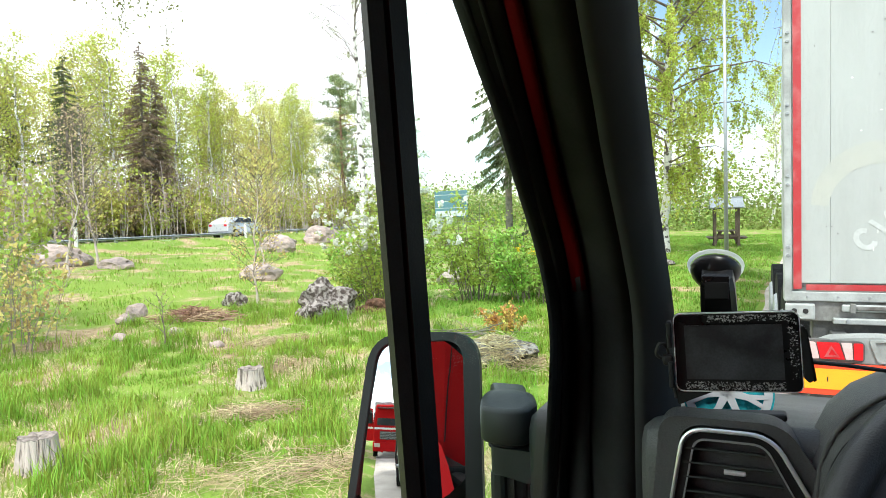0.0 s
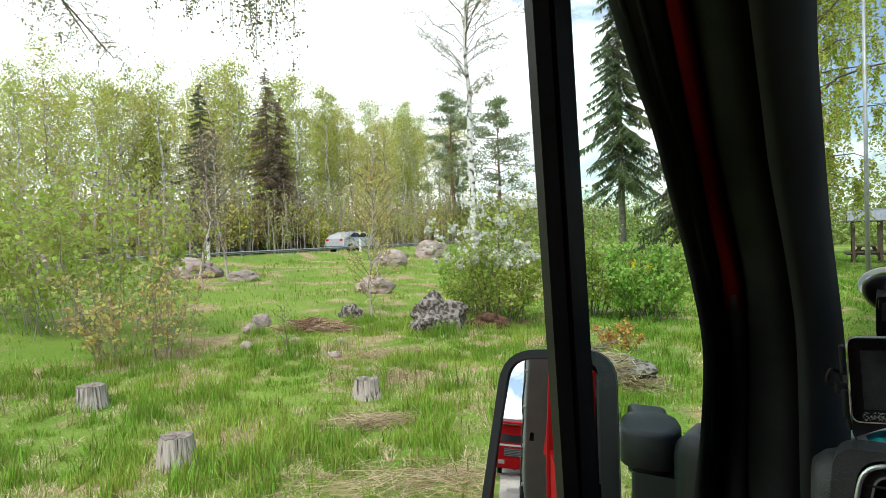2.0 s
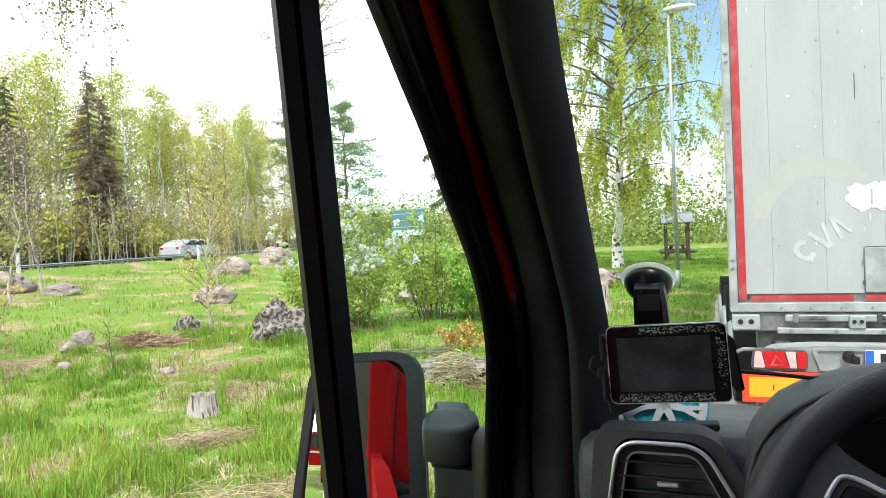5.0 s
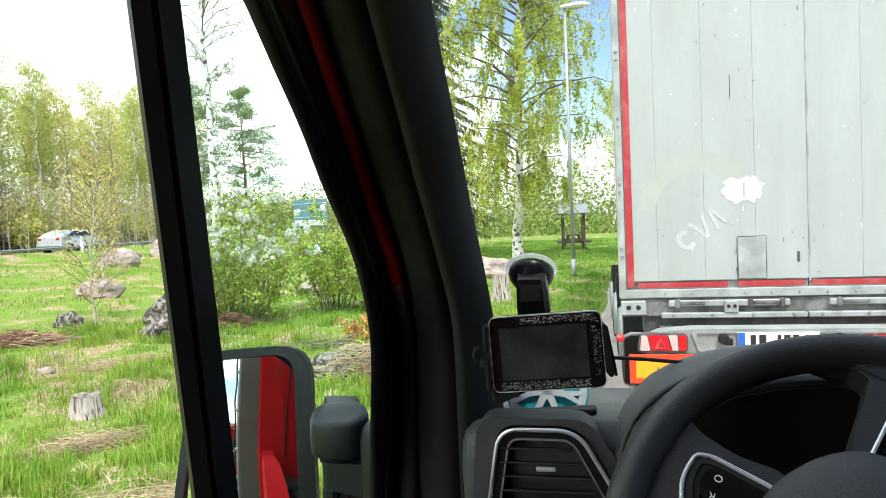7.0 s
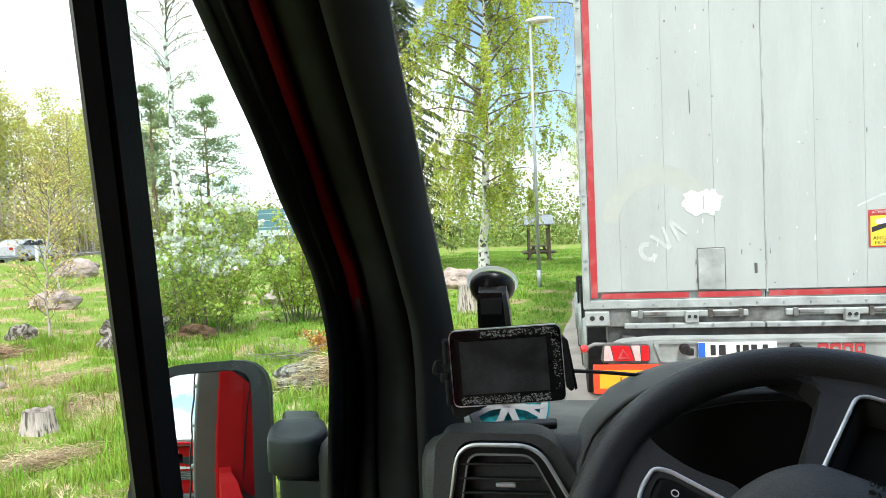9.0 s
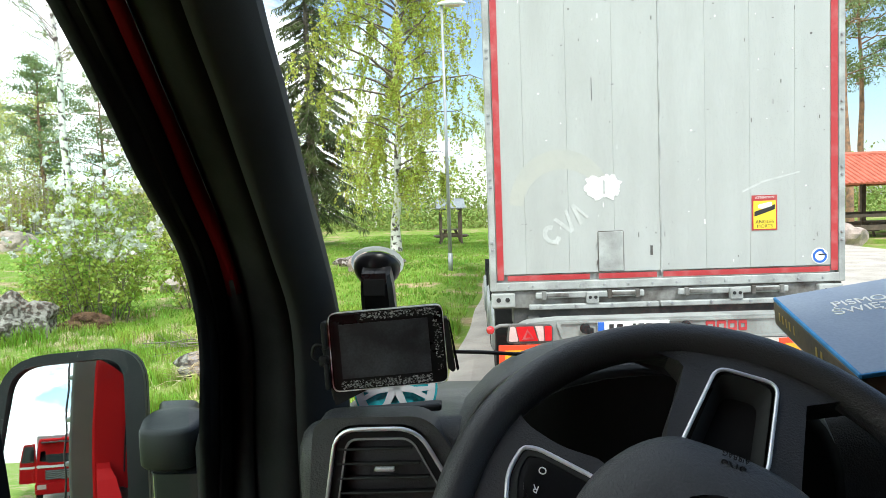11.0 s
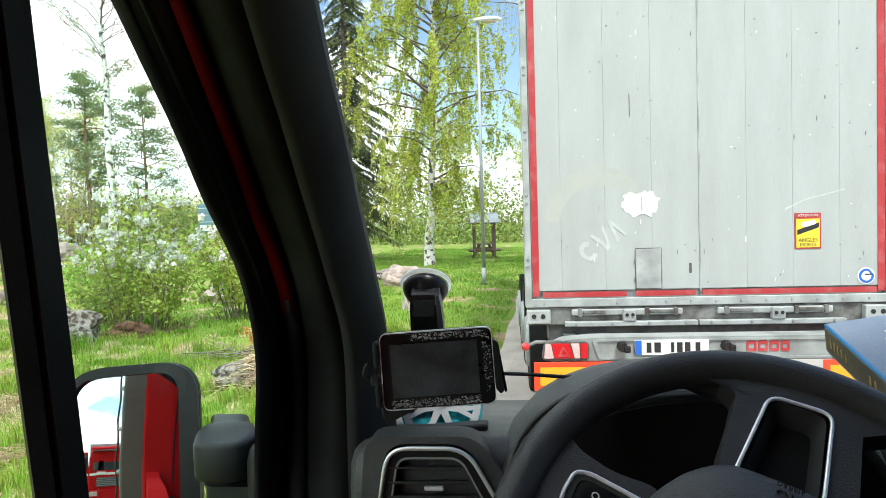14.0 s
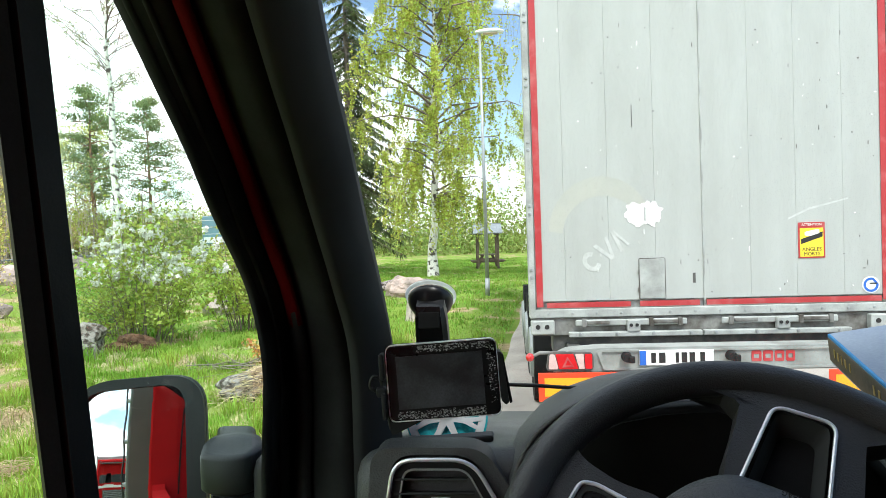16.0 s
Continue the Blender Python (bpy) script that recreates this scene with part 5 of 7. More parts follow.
    tp("hatch_joint", ring_plate(rounded([(1.0265, 1.2385), (1.2155, 1.2385), (1.2155, 1.5355), (1.0265, 1.5355)], 0.014), rounded([(1.0325, 1.2445), (1.2095, 1.2445), (1.2095, 1.5295), (1.0325, 1.5295)], 0.012), Matrix.Translation((0, -0.003, 0)) @ frY, 0.004), M_GRIME, parent=hatch)
    for z in (1.33, 1.46):
        tp("hatch_hinge", box((1.026, Y - 0.01, z - 0.02), (0.012, 0.008, 0.03), 0.002), M_GRIME, parent=hatch)
    rnd = random.Random(4)
    for cx, wd, hg, s in ((1.03, 0.1, 0.085, 1.0), (1.125, 0.085, 0.085, 2.0)):
        pts = []
        for k in range(44):
            q = k / 44 * 6.283
            rr = 1 + 0.35 * unit_noise(math.cos(q) * 2.5 + s, math.sin(q) * 2.5, s) + rnd.uniform(-0.1, 0.12)
            pts.append((cx + wd * 0.82 * rr * math.cos(q), 1.855 + hg * rr * math.sin(q)))
        tp("bare_patch", slab(pts, Matrix.Translation((0, -0.0025 - 0.0006 * s, 0)) @ frY, 0.002), M_SCUFF, "scraped white patch")
    tp("patch_scratch", box((1.08, Y - 0.0045, 1.85), (0.012, 0.002, 0.1), m=None), M_PANEL)
    tilt = Matrix.Translation((0.70, 1.52, 0)) @ Matrix.Rotation(radians(36), 4, "Z")
    curve = [(0.062 * math.cos(a), 0.075 * math.sin(a)) for a in np.linspace(0.7, 5.5, 12)]
    rim = [(x * 0.5, y * 0.55) for x, y in curve]
    leg = lambda x0, y0, x1, y1, w: [(x0 - w, y0), (x0 + w, y0), (x1 + w, y1), (x1 - w, y1)]
    for k, pts in enumerate((curve + rim[::-1], leg(0.13, -0.075, 0.085, 0.08, 0.014), leg(0.135, -0.075, 0.185, 0.08, 0.012), leg(0.215, -0.07, 0.245, 0.085, 0.013), leg(0.28, -0.06, 0.25, 0.085, 0.009))):
        flat = [tuple((tilt @ Vector((x, y, 0)))[:2]) for x, y in pts]
        tp("faded_mark", slab(flat, Matrix.Translation((0, -0.0022 - 0.0004 * k, 0)) @ frY, 0.0015 + 0.0004 * k), M_GHOST, "ghost of a removed letter")
    bow = [(0.77 + 0.37 * math.cos(a), 1.73 + 0.4 * math.sin(a)) for a in np.linspace(0.25, 3.1, 26)]
    bow += [(0.78 + 0.28 * math.cos(a), 1.72 + 0.27 * math.sin(a)) for a in np.linspace(3.1, 0.25, 26)]
    tp("stain_bow", slab(bow, Matrix.Translation((0, -0.0011, 0)) @ frY, 0.0008), M_YELLOWED, "faint yellowish bow on the panels")
    # thin streak, paler than the panels, rising to the right
    tp("pale_streak", slab([(2.06, 1.775), (2.2, 1.84), (2.46, 1.905), (2.46, 1.915), (2.2, 1.855), (2.06, 1.79)], Matrix.Translation((0, -0.0018, 0)) @ frY, 0.001), M_GHOST, "thin pale streak across the panels")
    for k in range(90):
        x, z = rnd.uniform(0.36, 2.66), rnd.uniform(1.28, 3.2)
        w, h = (rnd.uniform(0.002, 0.006), rnd.uniform(0.008, 0.035)) if rnd.random() < 0.5 else (rnd.uniform(0.004, 0.014), rnd.uniform(0.003, 0.009))
        tp("scuff", box((x, Y - 0.0015, z), (w, 0.003, h)), M_GRIME if rnd.random() < 0.7 else M_SCUFF)
    tp("scratch", box((1.005, Y - 0.0015, 2.55), (0.004, 0.003, 0.16), m=None), M_DARKSTEEL)
    tp("lock_hole", box((1.412, Y - 0.0015, 1.385), (0.018, 0.003, 0.07)), M_DARKSTEEL)
    st = tp("warning_sticker", box((2.212, Y - 0.003, 1.627), (0.178, 0.003, 0.25)), M_TAPE, "yellow and red blind-spot warning sticker")
    tp("yellow_field", box((2.212, Y - 0.0055, 1.612), (0.156, 0.002, 0.2)), M_YELLOW, parent=st)
    mt = axes((2.212, Y - 0.0072, 1.737), (1, 0, 0), (0, 0, 1))
    for txt, z, s in (("ATTENTION", 1.735, 0.024), ("ANGLES", 1.562, 0.036), ("MORTS", 1.53, 0.034)):
        lettering("sticker_word", txt, s, inv @ axes((2.212, Y - 0.0072, z), (1, 0, 0), (0, 0, 1)), M_WHITE if z > 1.7 else M_INK, st)
    tp("sticker_band", slab([(2.14, 1.60), (2.14, 1.635), (2.285, 1.685), (2.285, 1.65)], Matrix.Translation((0, -0.007, 0)) @ frY, 0.001), M_INK, parent=st)
    tp("sticker_shape", slab(rounded([(2.165, 1.66), (2.165, 1.685), (2.26, 1.705), (2.265, 1.675), (2.2, 1.655)], 0.01), Matrix.Translation((0, -0.0085, 0)) @ frY, 0.001), M_WHITE, parent=st)
    ds = tp("round_sticker", cyl((2.599, Y + 0.001, 1.305), (2.599, Y - 0.004, 1.305), 0.058, 0.058, 28), M_WHITE, "round white and blue sticker")
    tp("sticker_ring", ring_plate([(2.599 + 0.05 * math.cos(a), 1.305 + 0.05 * math.sin(a)) for a in np.linspace(1.2, 6.4, 24)] , [(2.599 + 0.034 * math.cos(a), 1.305 + 0.034 * math.sin(a)) for a in np.linspace(1.2, 6.4, 24)],
                                  Matrix.Translation((0, -0.006, 0)) @ frY, 0.001), M_BLUE, parent=ds)
    tp("sticker_bar", box((2.615, Y - 0.0055, 1.315), (0.05, 0.002, 0.008)), M_INK, parent=ds)


build_trailer()


# ---- lamp post, shelters, sign, rails ----
def build_lamp_post():
    r = thing("street_lamp", (-0.40, 18.6, 0), "thin galvanised lamp post with a flat white head", "street lamp")
    part("pole", cyl((0, 0, -0.1), (0, 0, 7.33), 0.058, 0.035, 14), M_STEEL, r, smooth=True)
    part("base_sleeve", cyl((0, 0, -0.05), (0, 0, 0.5), 0.066, 0.066, 14), M_STEEL, r, smooth=True)
    secs = []
    for x, w, h in ((-0.12, 0.05, 0.04), (0.0, 0.1, 0.07), (0.25, 0.15, 0.09), (0.5, 0.14, 0.08), (0.68, 0.05, 0.03)):
        secs.append([(x, w * math.cos(a), 7.36 + h * math.sin(a) * (1.2 if math.sin(a) > 0 else 0.5)) for a in np.linspace(0, 6.283, 12, endpoint=False)])
    part("lamp_head", loft(secs), M_LTGREY, r, smooth=True)
    part("lens", box((0.3, 0, 7.315), (0.4, 0.2, 0.02), 0.008), M_LAMP_W, r)


build_lamp_post()


def picnic_table(name, label, x, y, turn, group=""):
    r = thing(name, (x, y, ground_z(x, y)), label, "picnic table", group, turn)
    for k in range(4):
        part("top_plank", box((0, -0.3 + k * 0.2, 0.74), (1.7, 0.18, 0.04), 0.006), M_WOOD, r)
    for s in (-1, 1):
        for k in range(2):
            part("seat_plank", box((0, s * (0.62 + 0.15 * k), 0.45), (1.7, 0.14, 0.04), 0.006), M_WOOD, r)
        part("trestle_bar", box((s * 0.6, 0, 0.41), (0.07, 1.55, 0.08), 0.006), M_WOOD, r)
        for q in (-1, 1):
            m = Matrix.Translation((s * 0.6, q * 0.4, 0.36)) @ Matrix.Rotation(radians(q * 26), 4, "X")
            part("leg", box((0, 0, 0), (0.06, 0.09, 0.86), 0.006, m), M_WOOD, r)
    return r


def build_picnic_shelter():
    x, y = -0.72, 33.0
    r = thing("picnic_shelter", (x, y, 0), "small dark wooden picnic shelter with a grey roof", "shelter", turn=4)
    for a in (-0.55, 0.55):
        for b in (-0.9, 0.9):
            part("post", box((a, b, 1.0), (0.12, 0.12, 2.1), 0.008), M_WOOD, r)
    for b in (-0.9, 0.9):
        part("beam", box((0, b, 2.02), (1.3, 0.1, 0.12), 0.006), M_WOOD, r)
        part("rail", box((0, b, 0.55), (1.1, 0.06, 0.1), 0.006), M_WOOD, r)
    for s in (-1, 1):
        m = Matrix.Translation((0, s * 0.62, 2.28)) @ Matrix.Rotation(radians(-s * 22), 4, "X")
        sheet = part("roof_sheet", box((0, 0, 0), (1.6, 1.42, 0.05), 0.008, m), M_ROOF, r)
        for k in range(9):
            part("roof_rib", box((-0.72 + k * 0.18, 0, 0.035), (0.03, 1.4, 0.02), 0.004, m), M_ROOF, sheet)
    part("ridge_cap", box((0, 0, 2.56), (1.62, 0.2, 0.04), 0.01), M_ROOF, r)
    r.scale = (0.88, 0.88, 0.88)


build_picnic_shelter()
picnic_table("picnic_table", "dark wooden picnic table under the small shelter", -0.72, 33.0, 94)


def build_red_shelter():
    r = thing("red_roofed_shelter", (18.5, 27.0, 0), "open wooden shelter with a red tiled roof", "shelter")
    for a in (-4.6, -1.5, 1.5, 4.6):
        for b in (-1.9, 1.9):
            part("post", box((a, b, 1.15), (0.17, 0.17, 2.4), 0.01), M_WOOD, r)
    for b in (-1.9, 1.9):
        part("beam", box((0, b, 2.3), (9.6, 0.14, 0.18), 0.01), M_WOOD, r)
        part("low_rail", box((0, b, 0.95), (9.2, 0.08, 0.12), 0.008), M_WOOD, r)
        part("low_rail", box((0, b, 0.5), (9.2, 0.06, 0.2), 0.008), M_WOOD, r)
    for s in (-1, 1):
        m = Matrix.Translation((0, s * 1.25, 2.72)) @ Matrix.Rotation(radians(-s * 24), 4, "X")
        sheet = part("roof_slope", box((0, 0, 0), (10.2, 2.9, 0.07), 0.01, m), M_REDROOF, r)
        for k in range(50):
            bm = bmesh.new()
            add_cyl(bm, m @ Vector((-5 + k * 0.204, -1.45, 0.035)), m @ Vector((-5 + k * 0.204, 1.45, 0.035)), 0.05, 0.05, 8)
            part("tile_row", bm, M_REDROOF, sheet)
    part("ridge", cyl((-5.1, 0, 3.32), (5.1, 0, 3.32), 0.11, 0.11, 10), M_REDROOF, r)
    picnic_table("picnic_table", "dark picnic table under the red roof", 16.4, 26.6, 0, "tables under the red roof")
    picnic_table("picnic_table", "dark picnic table under the red roof", 20.2, 27.0, 0, "tables under the red roof")


build_red_shelter()
rock("boulder", "pale stone block at the edge of the lay-by", 30.0, (1.2, 0.9, 1.0), M_STONE, 13.6, 24.0, 0, 0.05)
isl = bmesh.new()
isl_pts = rounded([(12.6, 24.4), (40, 24.4), (40, 60), (13.5, 60)], 1.5)
tagged(part("lawn_island", slab(isl_pts, Matrix.Translation((0, 0, 0.1)), 0.3), M_GROUND), "strip of lawn round the red-roofed shelter", "lawn", kind="structure")


def build_sign():
    x, y = -20.3, 46.3
    r = thing("road_sign", (x, y, ground_z(x, y)), "large blue-green road sign on steel posts", "road sign", turn=-8)
    part("panel", box((0, 0, 1.97), (2.9, 0.06, 2.0), 0.02), M_SIGN, r)
    for k in range(4):
        part("row_bar", box((0, -0.035, 1.17 + 0.5 * k), (2.86, 0.012, 0.035)), M_LTGREY, r, "pale cross bar")
    part("lower_field", box((0, -0.036, 1.24), (2.7, 0.01, 0.42)), M_LTGREY, r, "pale field of the sign")
    for s in (-1.0, 0, 1.0):
        part("post", cyl((s, 0.08, -0.2), (s, 0.08, 2.93), 0.05, 0.05, 10), M_STEEL, r)


build_sign()


def build_rail():
    r = thing("guard_rail", (-23.2, 30, 0.72), "galvanised guard rail along the highway", "guard rail")
    v, f = [], []
    prof = [(0, 0.46), (0.04, 0.49), (0.0, 0.515), (0.04, 0.54), (0, 0.57), (-0.03, 0.57), (-0.03, 0.46)]
    part("beam", loft([[(a, yy, b) for a, b in prof] for yy in (-22, 60)]), M_STEEL, r)
    post = None
    for k in range(27):
        yy = -20 + 3 * k
        if post is None:
            post = part("post", box((-0.08, 0, 0.2), (0.08, 0.12, 0.8), 0.006), M_STEEL, r)
            post.location = (0, yy, 0)
        else:
            o = new("post", post.data)
            o.parent, o.location = r, (0, yy, 0)


build_rail()


def delineator(x, y):
    r = thing("marker_post", (x, y, ground_z(x, y)), "white plastic road marker post with a black band", "marker post", "marker posts")
    part("shaft", box((0, 0, 0.45), (0.12, 0.09, 1.1), 0.02), M_WHITE, r)
    part("band", box((0, 0, 0.8), (0.126, 0.096, 0.2), 0.02), M_INK, r)


for x, y in ((-22.3, 16.5), (-22.3, 25.6), (-22.3, 50), (-22.3, -4)):
    delineator(x, y)


def car(name, label, paint, x, y, turn, z):
    r = thing(name, (x, y, z), label, "car", turn=turn)
    prof = [(-2.2, 0.45), (-2.25, 0.75), (-2.1, 0.95), (-1.3, 1.02), (-0.55, 1.42), (0.9, 1.46), (1.75, 1.25), (2.15, 1.0), (2.2, 0.5), (1.9, 0.3), (-1.9, 0.3)]
    secs = []
    for w, s in ((-0.88, 0.93), (-0.8, 1.0), (0.8, 1.0), (0.88, 0.93)):
        secs.append([(a * (0.985 if abs(w) > 0.85 else 1), w * (0.86 if b > 1.1 else 1), 0.3 + (b - 0.3) * s) for a, b in prof])
    part("body", loft(secs), paint, r)
    for s in (-1, 1):
        part("side_window", loft([[(-1.0, s * 0.79, 1.05), (-0.5, s * 0.72, 1.34), (0.85, s * 0.72, 1.38), (1.5, s * 0.78, 1.08)], [(-1.0, s * 0.85, 1.05), (-0.5, s * 0.775, 1.34), (0.85, s * 0.775, 1.38), (1.5, s * 0.845, 1.08)]]), M_CARGLASS, r)
        for a in (-1.4, 1.35):
            w = part("wheel", cyl((a, s * 0.7, 0.32), (a, s * 0.9, 0.32), 0.32, 0.32, 20), M_RUBBER, r)
            part("rim", cyl((a, s * 0.88, 0.32), (a, s * 0.915, 0.32), 0.2, 0.18, 14), M_STEEL, w)
        part("tail_light", box((2.14, s * 0.65, 0.9), (0.1, 0.25, 0.14), 0.02), M_LAMP_R, r)
    r.scale = (0.86, 0.95, 0.95)
    return r


car("passing_car", "small silver hatchback on the highway", M_CARSILVER, -30.5, 34.3, -90, 0.76)


# ---- the van that the camera sits in ----
VAN = thing("box_van", (0.5, 0, 0), "red delivery van with black cab interior and grey tarpaulin box", "van")
V_INV = Matrix.Translation((-0.5, 0, 0))


def vp(name, bm, mat, label="", parent=VAN, smooth=False):
    bm.transform(V_INV)
    return part(name, bm, mat, parent, label, smooth)


def vtube(name, pts, r, mat, parent=VAN, label="", sides=8):
    return tube(name, [V_INV @ Vector(p) for p in pts], r, mat, parent, label, sides)


# lines down the front pillar, from the roof to the sill: window edge, red strip's two sides, trim's two sides
LINE_E = [(-0.215, 0.3169, 2.16), (-0.229, 0.4698, 2.0), (-0.225, 0.5645, 1.894), (-0.2162, 0.6113, 1.829), (-0.2155, 0.6603, 1.772), (-0.2214, 0.7551, 1.69), (-0.2103, 0.765, 1.602), (-0.215, 0.7653, 1.5), (-0.2326, 0.7993, 1.409), (-0.2497, 0.8217, 1.25)]
LINE_D = [(-0.1575, 0.3015, 2.14), (-0.1763, 0.4716, 1.985), (-0.1842, 0.5913, 1.88), (-0.1883, 0.6639, 1.815), (-0.1892, 0.7126, 1.76), (-0.1917, 0.7969, 1.672), (-0.1998, 0.8447, 1.58), (-0.2056, 0.8466, 1.455), (-0.2095, 0.841, 1.342), (-0.2185, 0.8366, 1.15)]
LINE_C = [(-0.1332, 0.2839, 2.14), (-0.1582, 0.4588, 1.985), (-0.1674, 0.5853, 1.88), (-0.172, 0.6489, 1.827), (-0.1735, 0.7092, 1.77), (-0.171, 0.7797, 1.682), (-0.1755, 0.8372, 1.58), (-0.1791, 0.8338, 1.455), (-0.1777, 0.8278, 1.342), (-0.1766, 0.823, 1.15)]
LINE_B = [(-0.099, 0.2829, 2.14), (-0.115, 0.4525, 1.985), (-0.1208, 0.5621, 1.886), (-0.1235, 0.6203, 1.838), (-0.1249, 0.6735, 1.785), (-0.1195, 0.7426, 1.69), (-0.1192, 0.8079, 1.6), (-0.1183, 0.8073, 1.455), (-0.1177, 0.8036, 1.342), (-0.1172, 0.8008, 1.15)]
LINE_A = [(-0.0612, 0.3442, 2.15), (-0.0745, 0.5116, 2.0), (-0.0833, 0.6272, 1.9), (-0.0856, 0.6986, 1.838), (-0.0854, 0.7778, 1.744), (-0.0832, 0.828, 1.68), (-0.0792, 0.8759, 1.6), (-0.0761, 0.908, 1.5), (-0.0746, 0.9153, 1.4), (-0.0756, 0.913, 1.2)]
E_, D_, C_, B_, A_ = (smooth_line(p, 5) for p in (LINE_E, LINE_D, LINE_C, LINE_B, LINE_A))
BACK = Vector((-0.05, 0.10, 0.03))     # towards the outside of the pillar


def lerp(p, q, t):
    return Vector(p).lerp(Vector(q), t)


# door frame with its seals, the red strip, the dark gap and the padded trim
frame_secs = [[e, lerp(e, d_, 0.12) + Vector((0.004, -0.004, 0)), lerp(e, d_, 0.5) + Vector((0.0, 0.0, 0)), lerp(e, d_, 0.9) + Vector((-0.002, 0.0, 0)), d_ + Vector((-0.004, 0.006, 0)), d_ + BACK * 0.5, e + Vector((-0.003, 0.03, 0))] for e, d_ in zip(E_, D_)]
door = vp("door_frame", loft(frame_secs), M_RUBBER, "black driver's door frame", smooth=True)
for t, rad in ((0.24, 0.004), (0.55, 0.003)):
    vtube("door_seal", [lerp(e, d_, t) + Vector((0.0, 0.0, 0)) for e, d_ in zip(E_, D_)], rad, M_RUBBER, door, sides=8)
cut = 26
# red strip on the pillar, its shade put into the paint colour
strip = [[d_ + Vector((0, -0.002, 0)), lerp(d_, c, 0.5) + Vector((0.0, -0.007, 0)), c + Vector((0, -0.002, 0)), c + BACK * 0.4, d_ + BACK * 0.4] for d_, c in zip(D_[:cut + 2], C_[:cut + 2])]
vp("pillar_paint", loft(strip), M_REDSHADE, "strip of red body paint on the pillar", smooth=True)
low = [[d_, lerp(d_, c, 0.5) + Vector((0, -0.008, 0)), c, c + BACK * 0.4, d_ + BACK * 0.4] for d_, c in zip(D_[cut:], C_[cut:])]
vp("pillar_cover", loft(low), M_RUBBER, "black lower pillar cover", smooth=True)
gap = [[c + Vector((0, 0.006, 0)), lerp(c, b, 0.5) + Vector((0, 0.004, 0)), b + Vector((0, 0.006, 0)), b + BACK * 0.5, c + BACK * 0.5] for c, b in zip(C_, B_)]
vp("pillar_seal", loft(gap), M_RUBBER, smooth=True)
backing = [[lerp(e, d_, 0.6) + BACK * 0.42, c + BACK * 0.38, c + BACK * 0.46, lerp(e, d_, 0.6) + BACK * 0.5] for e, d_, c in zip(E_, D_, C_)]
vp("pillar_backing", loft(backing), M_RUBBER, smooth=True)
trim = [[b, lerp(b, a, 0.2) + Vector((0.004, -0.012, 0)), lerp(b, a, 0.6) + Vector((0.008, -0.014, 0)), lerp(b, a, 0.92) + Vector((0.006, -0.006, 0)), a, a + Vector((-0.012, 0.06, 0.02)), b + Vector((-0.02, 0.09, 0.02))] for b, a in zip(B_, A_)]
vp("pillar_trim", loft(trim), M_GREYTRIM, "dark grey padded pillar trim", smooth=True)

# upright bar between the quarter window and the open door window
bar0, bar1 = ((-0.2403, 0.3968, 2.02), (-0.2267, 0.433, 2.02)), ((-0.2549, 0.4723, 1.5), (-0.2363, 0.501, 1.5))
bar_secs = []
for t in np.linspace(0, 1.45, 9):
    f0, f1 = lerp(bar0[0], bar1[0], t), lerp(bar0[1], bar1[1], t)
    n = Vector((1, 0, 0))
    bar_secs.append([f0 + n * 0.002, lerp(f0, f1, 0.28) + n * 0.006, lerp(f0, f1, 0.31) - n * 0.002, lerp(f0, f1, 0.4) - n * 0.002, lerp(f0, f1, 0.43) + n * 0.006, f1 + n * 0.002, f1 + Vector((-0.0105, 0.0145, 0)), f0 + Vector((-0.0112, 0.014, 0))])
vp("window_bar", loft(bar_secs), M_BLACK, "black window divider bar", door)
qg = []
for e, t in zip((E_[8], E_[14], E_[20], E_[26], E_[31], E_[36], E_[40]), (0.2, 0.35, 0.5, 0.64, 0.8, 1.05, 1.25)):
    qg.append((lerp(bar0[1], bar1[1], t) - Vector((0.012, 0, 0)), e - Vector((0.012, 0, 0))))
bm = bmesh.new()
rows = [[bm.verts.new(a), bm.verts.new(b)] for a, b in qg]
for r0, r1 in zip(rows, rows[1:]):
    bm.faces.new((r0[0], r0[1], r1[1], r1[0]))
bmesh.ops.solidify(bm, geom=bm.faces[:], thickness=0.003)
glass_pane = vp("quarter_window", bm, M_GLASS, "small fixed quarter window")
glass_pane.visible_shadow = False

# windscreen, roof, rear wall and far side close the cab
bm = bmesh.new()
ws = []
for k in range(9):
    t = k / 8
    x = -0.07 + 1.66 * t
    bow = 0.10 * (1 - (2 * t - 1) ** 2)
    ws.append([(x, 1.20 + bow, 1.43), (x, 0.93 + bow, 1.68), (x, 0.70 + bow, 1.90), (x, 0.38 + bow * 0.8, 2.2)])
bm = loft(ws, closed=False, caps=False)
bmesh.ops.solidify(bm, geom=bm.faces[:], thickness=0.004)
shield = vp("windscreen", bm, M_SHIELD, "clear windscreen", smooth=True)
shield.visible_shadow = False
M_HEAD = material("headliner_fabric", (0.22, 0.22, 0.21), 0.95, scale=6, fine=500, var=0.15, bump=0.3, depth=0.001)
vp("roof_lining", box((0.68, -0.2, 2.24), (1.9, 1.5, 0.06), 0.02), M_HEAD)
vp("rear_wall", box((0.675, -0.92, 1.4), (1.85, 0.06, 1.8), 0.02), M_HEAD)
vp("right_pillar", loft([[(1.52, 0.45, 2.16), (1.6, 0.4, 2.16), (1.66, 0.55, 2.16), (1.58, 0.6, 2.16)], [(1.56, 1.0, 1.4), (1.66, 0.95, 1.4), (1.72, 1.15, 1.4), (1.62, 1.2, 1.4)]]), M_GREYTRIM)
vp("right_door", box((1.66, 0.1, 1.0), (0.08, 1.9, 0.8), 0.02), M_BLACK)
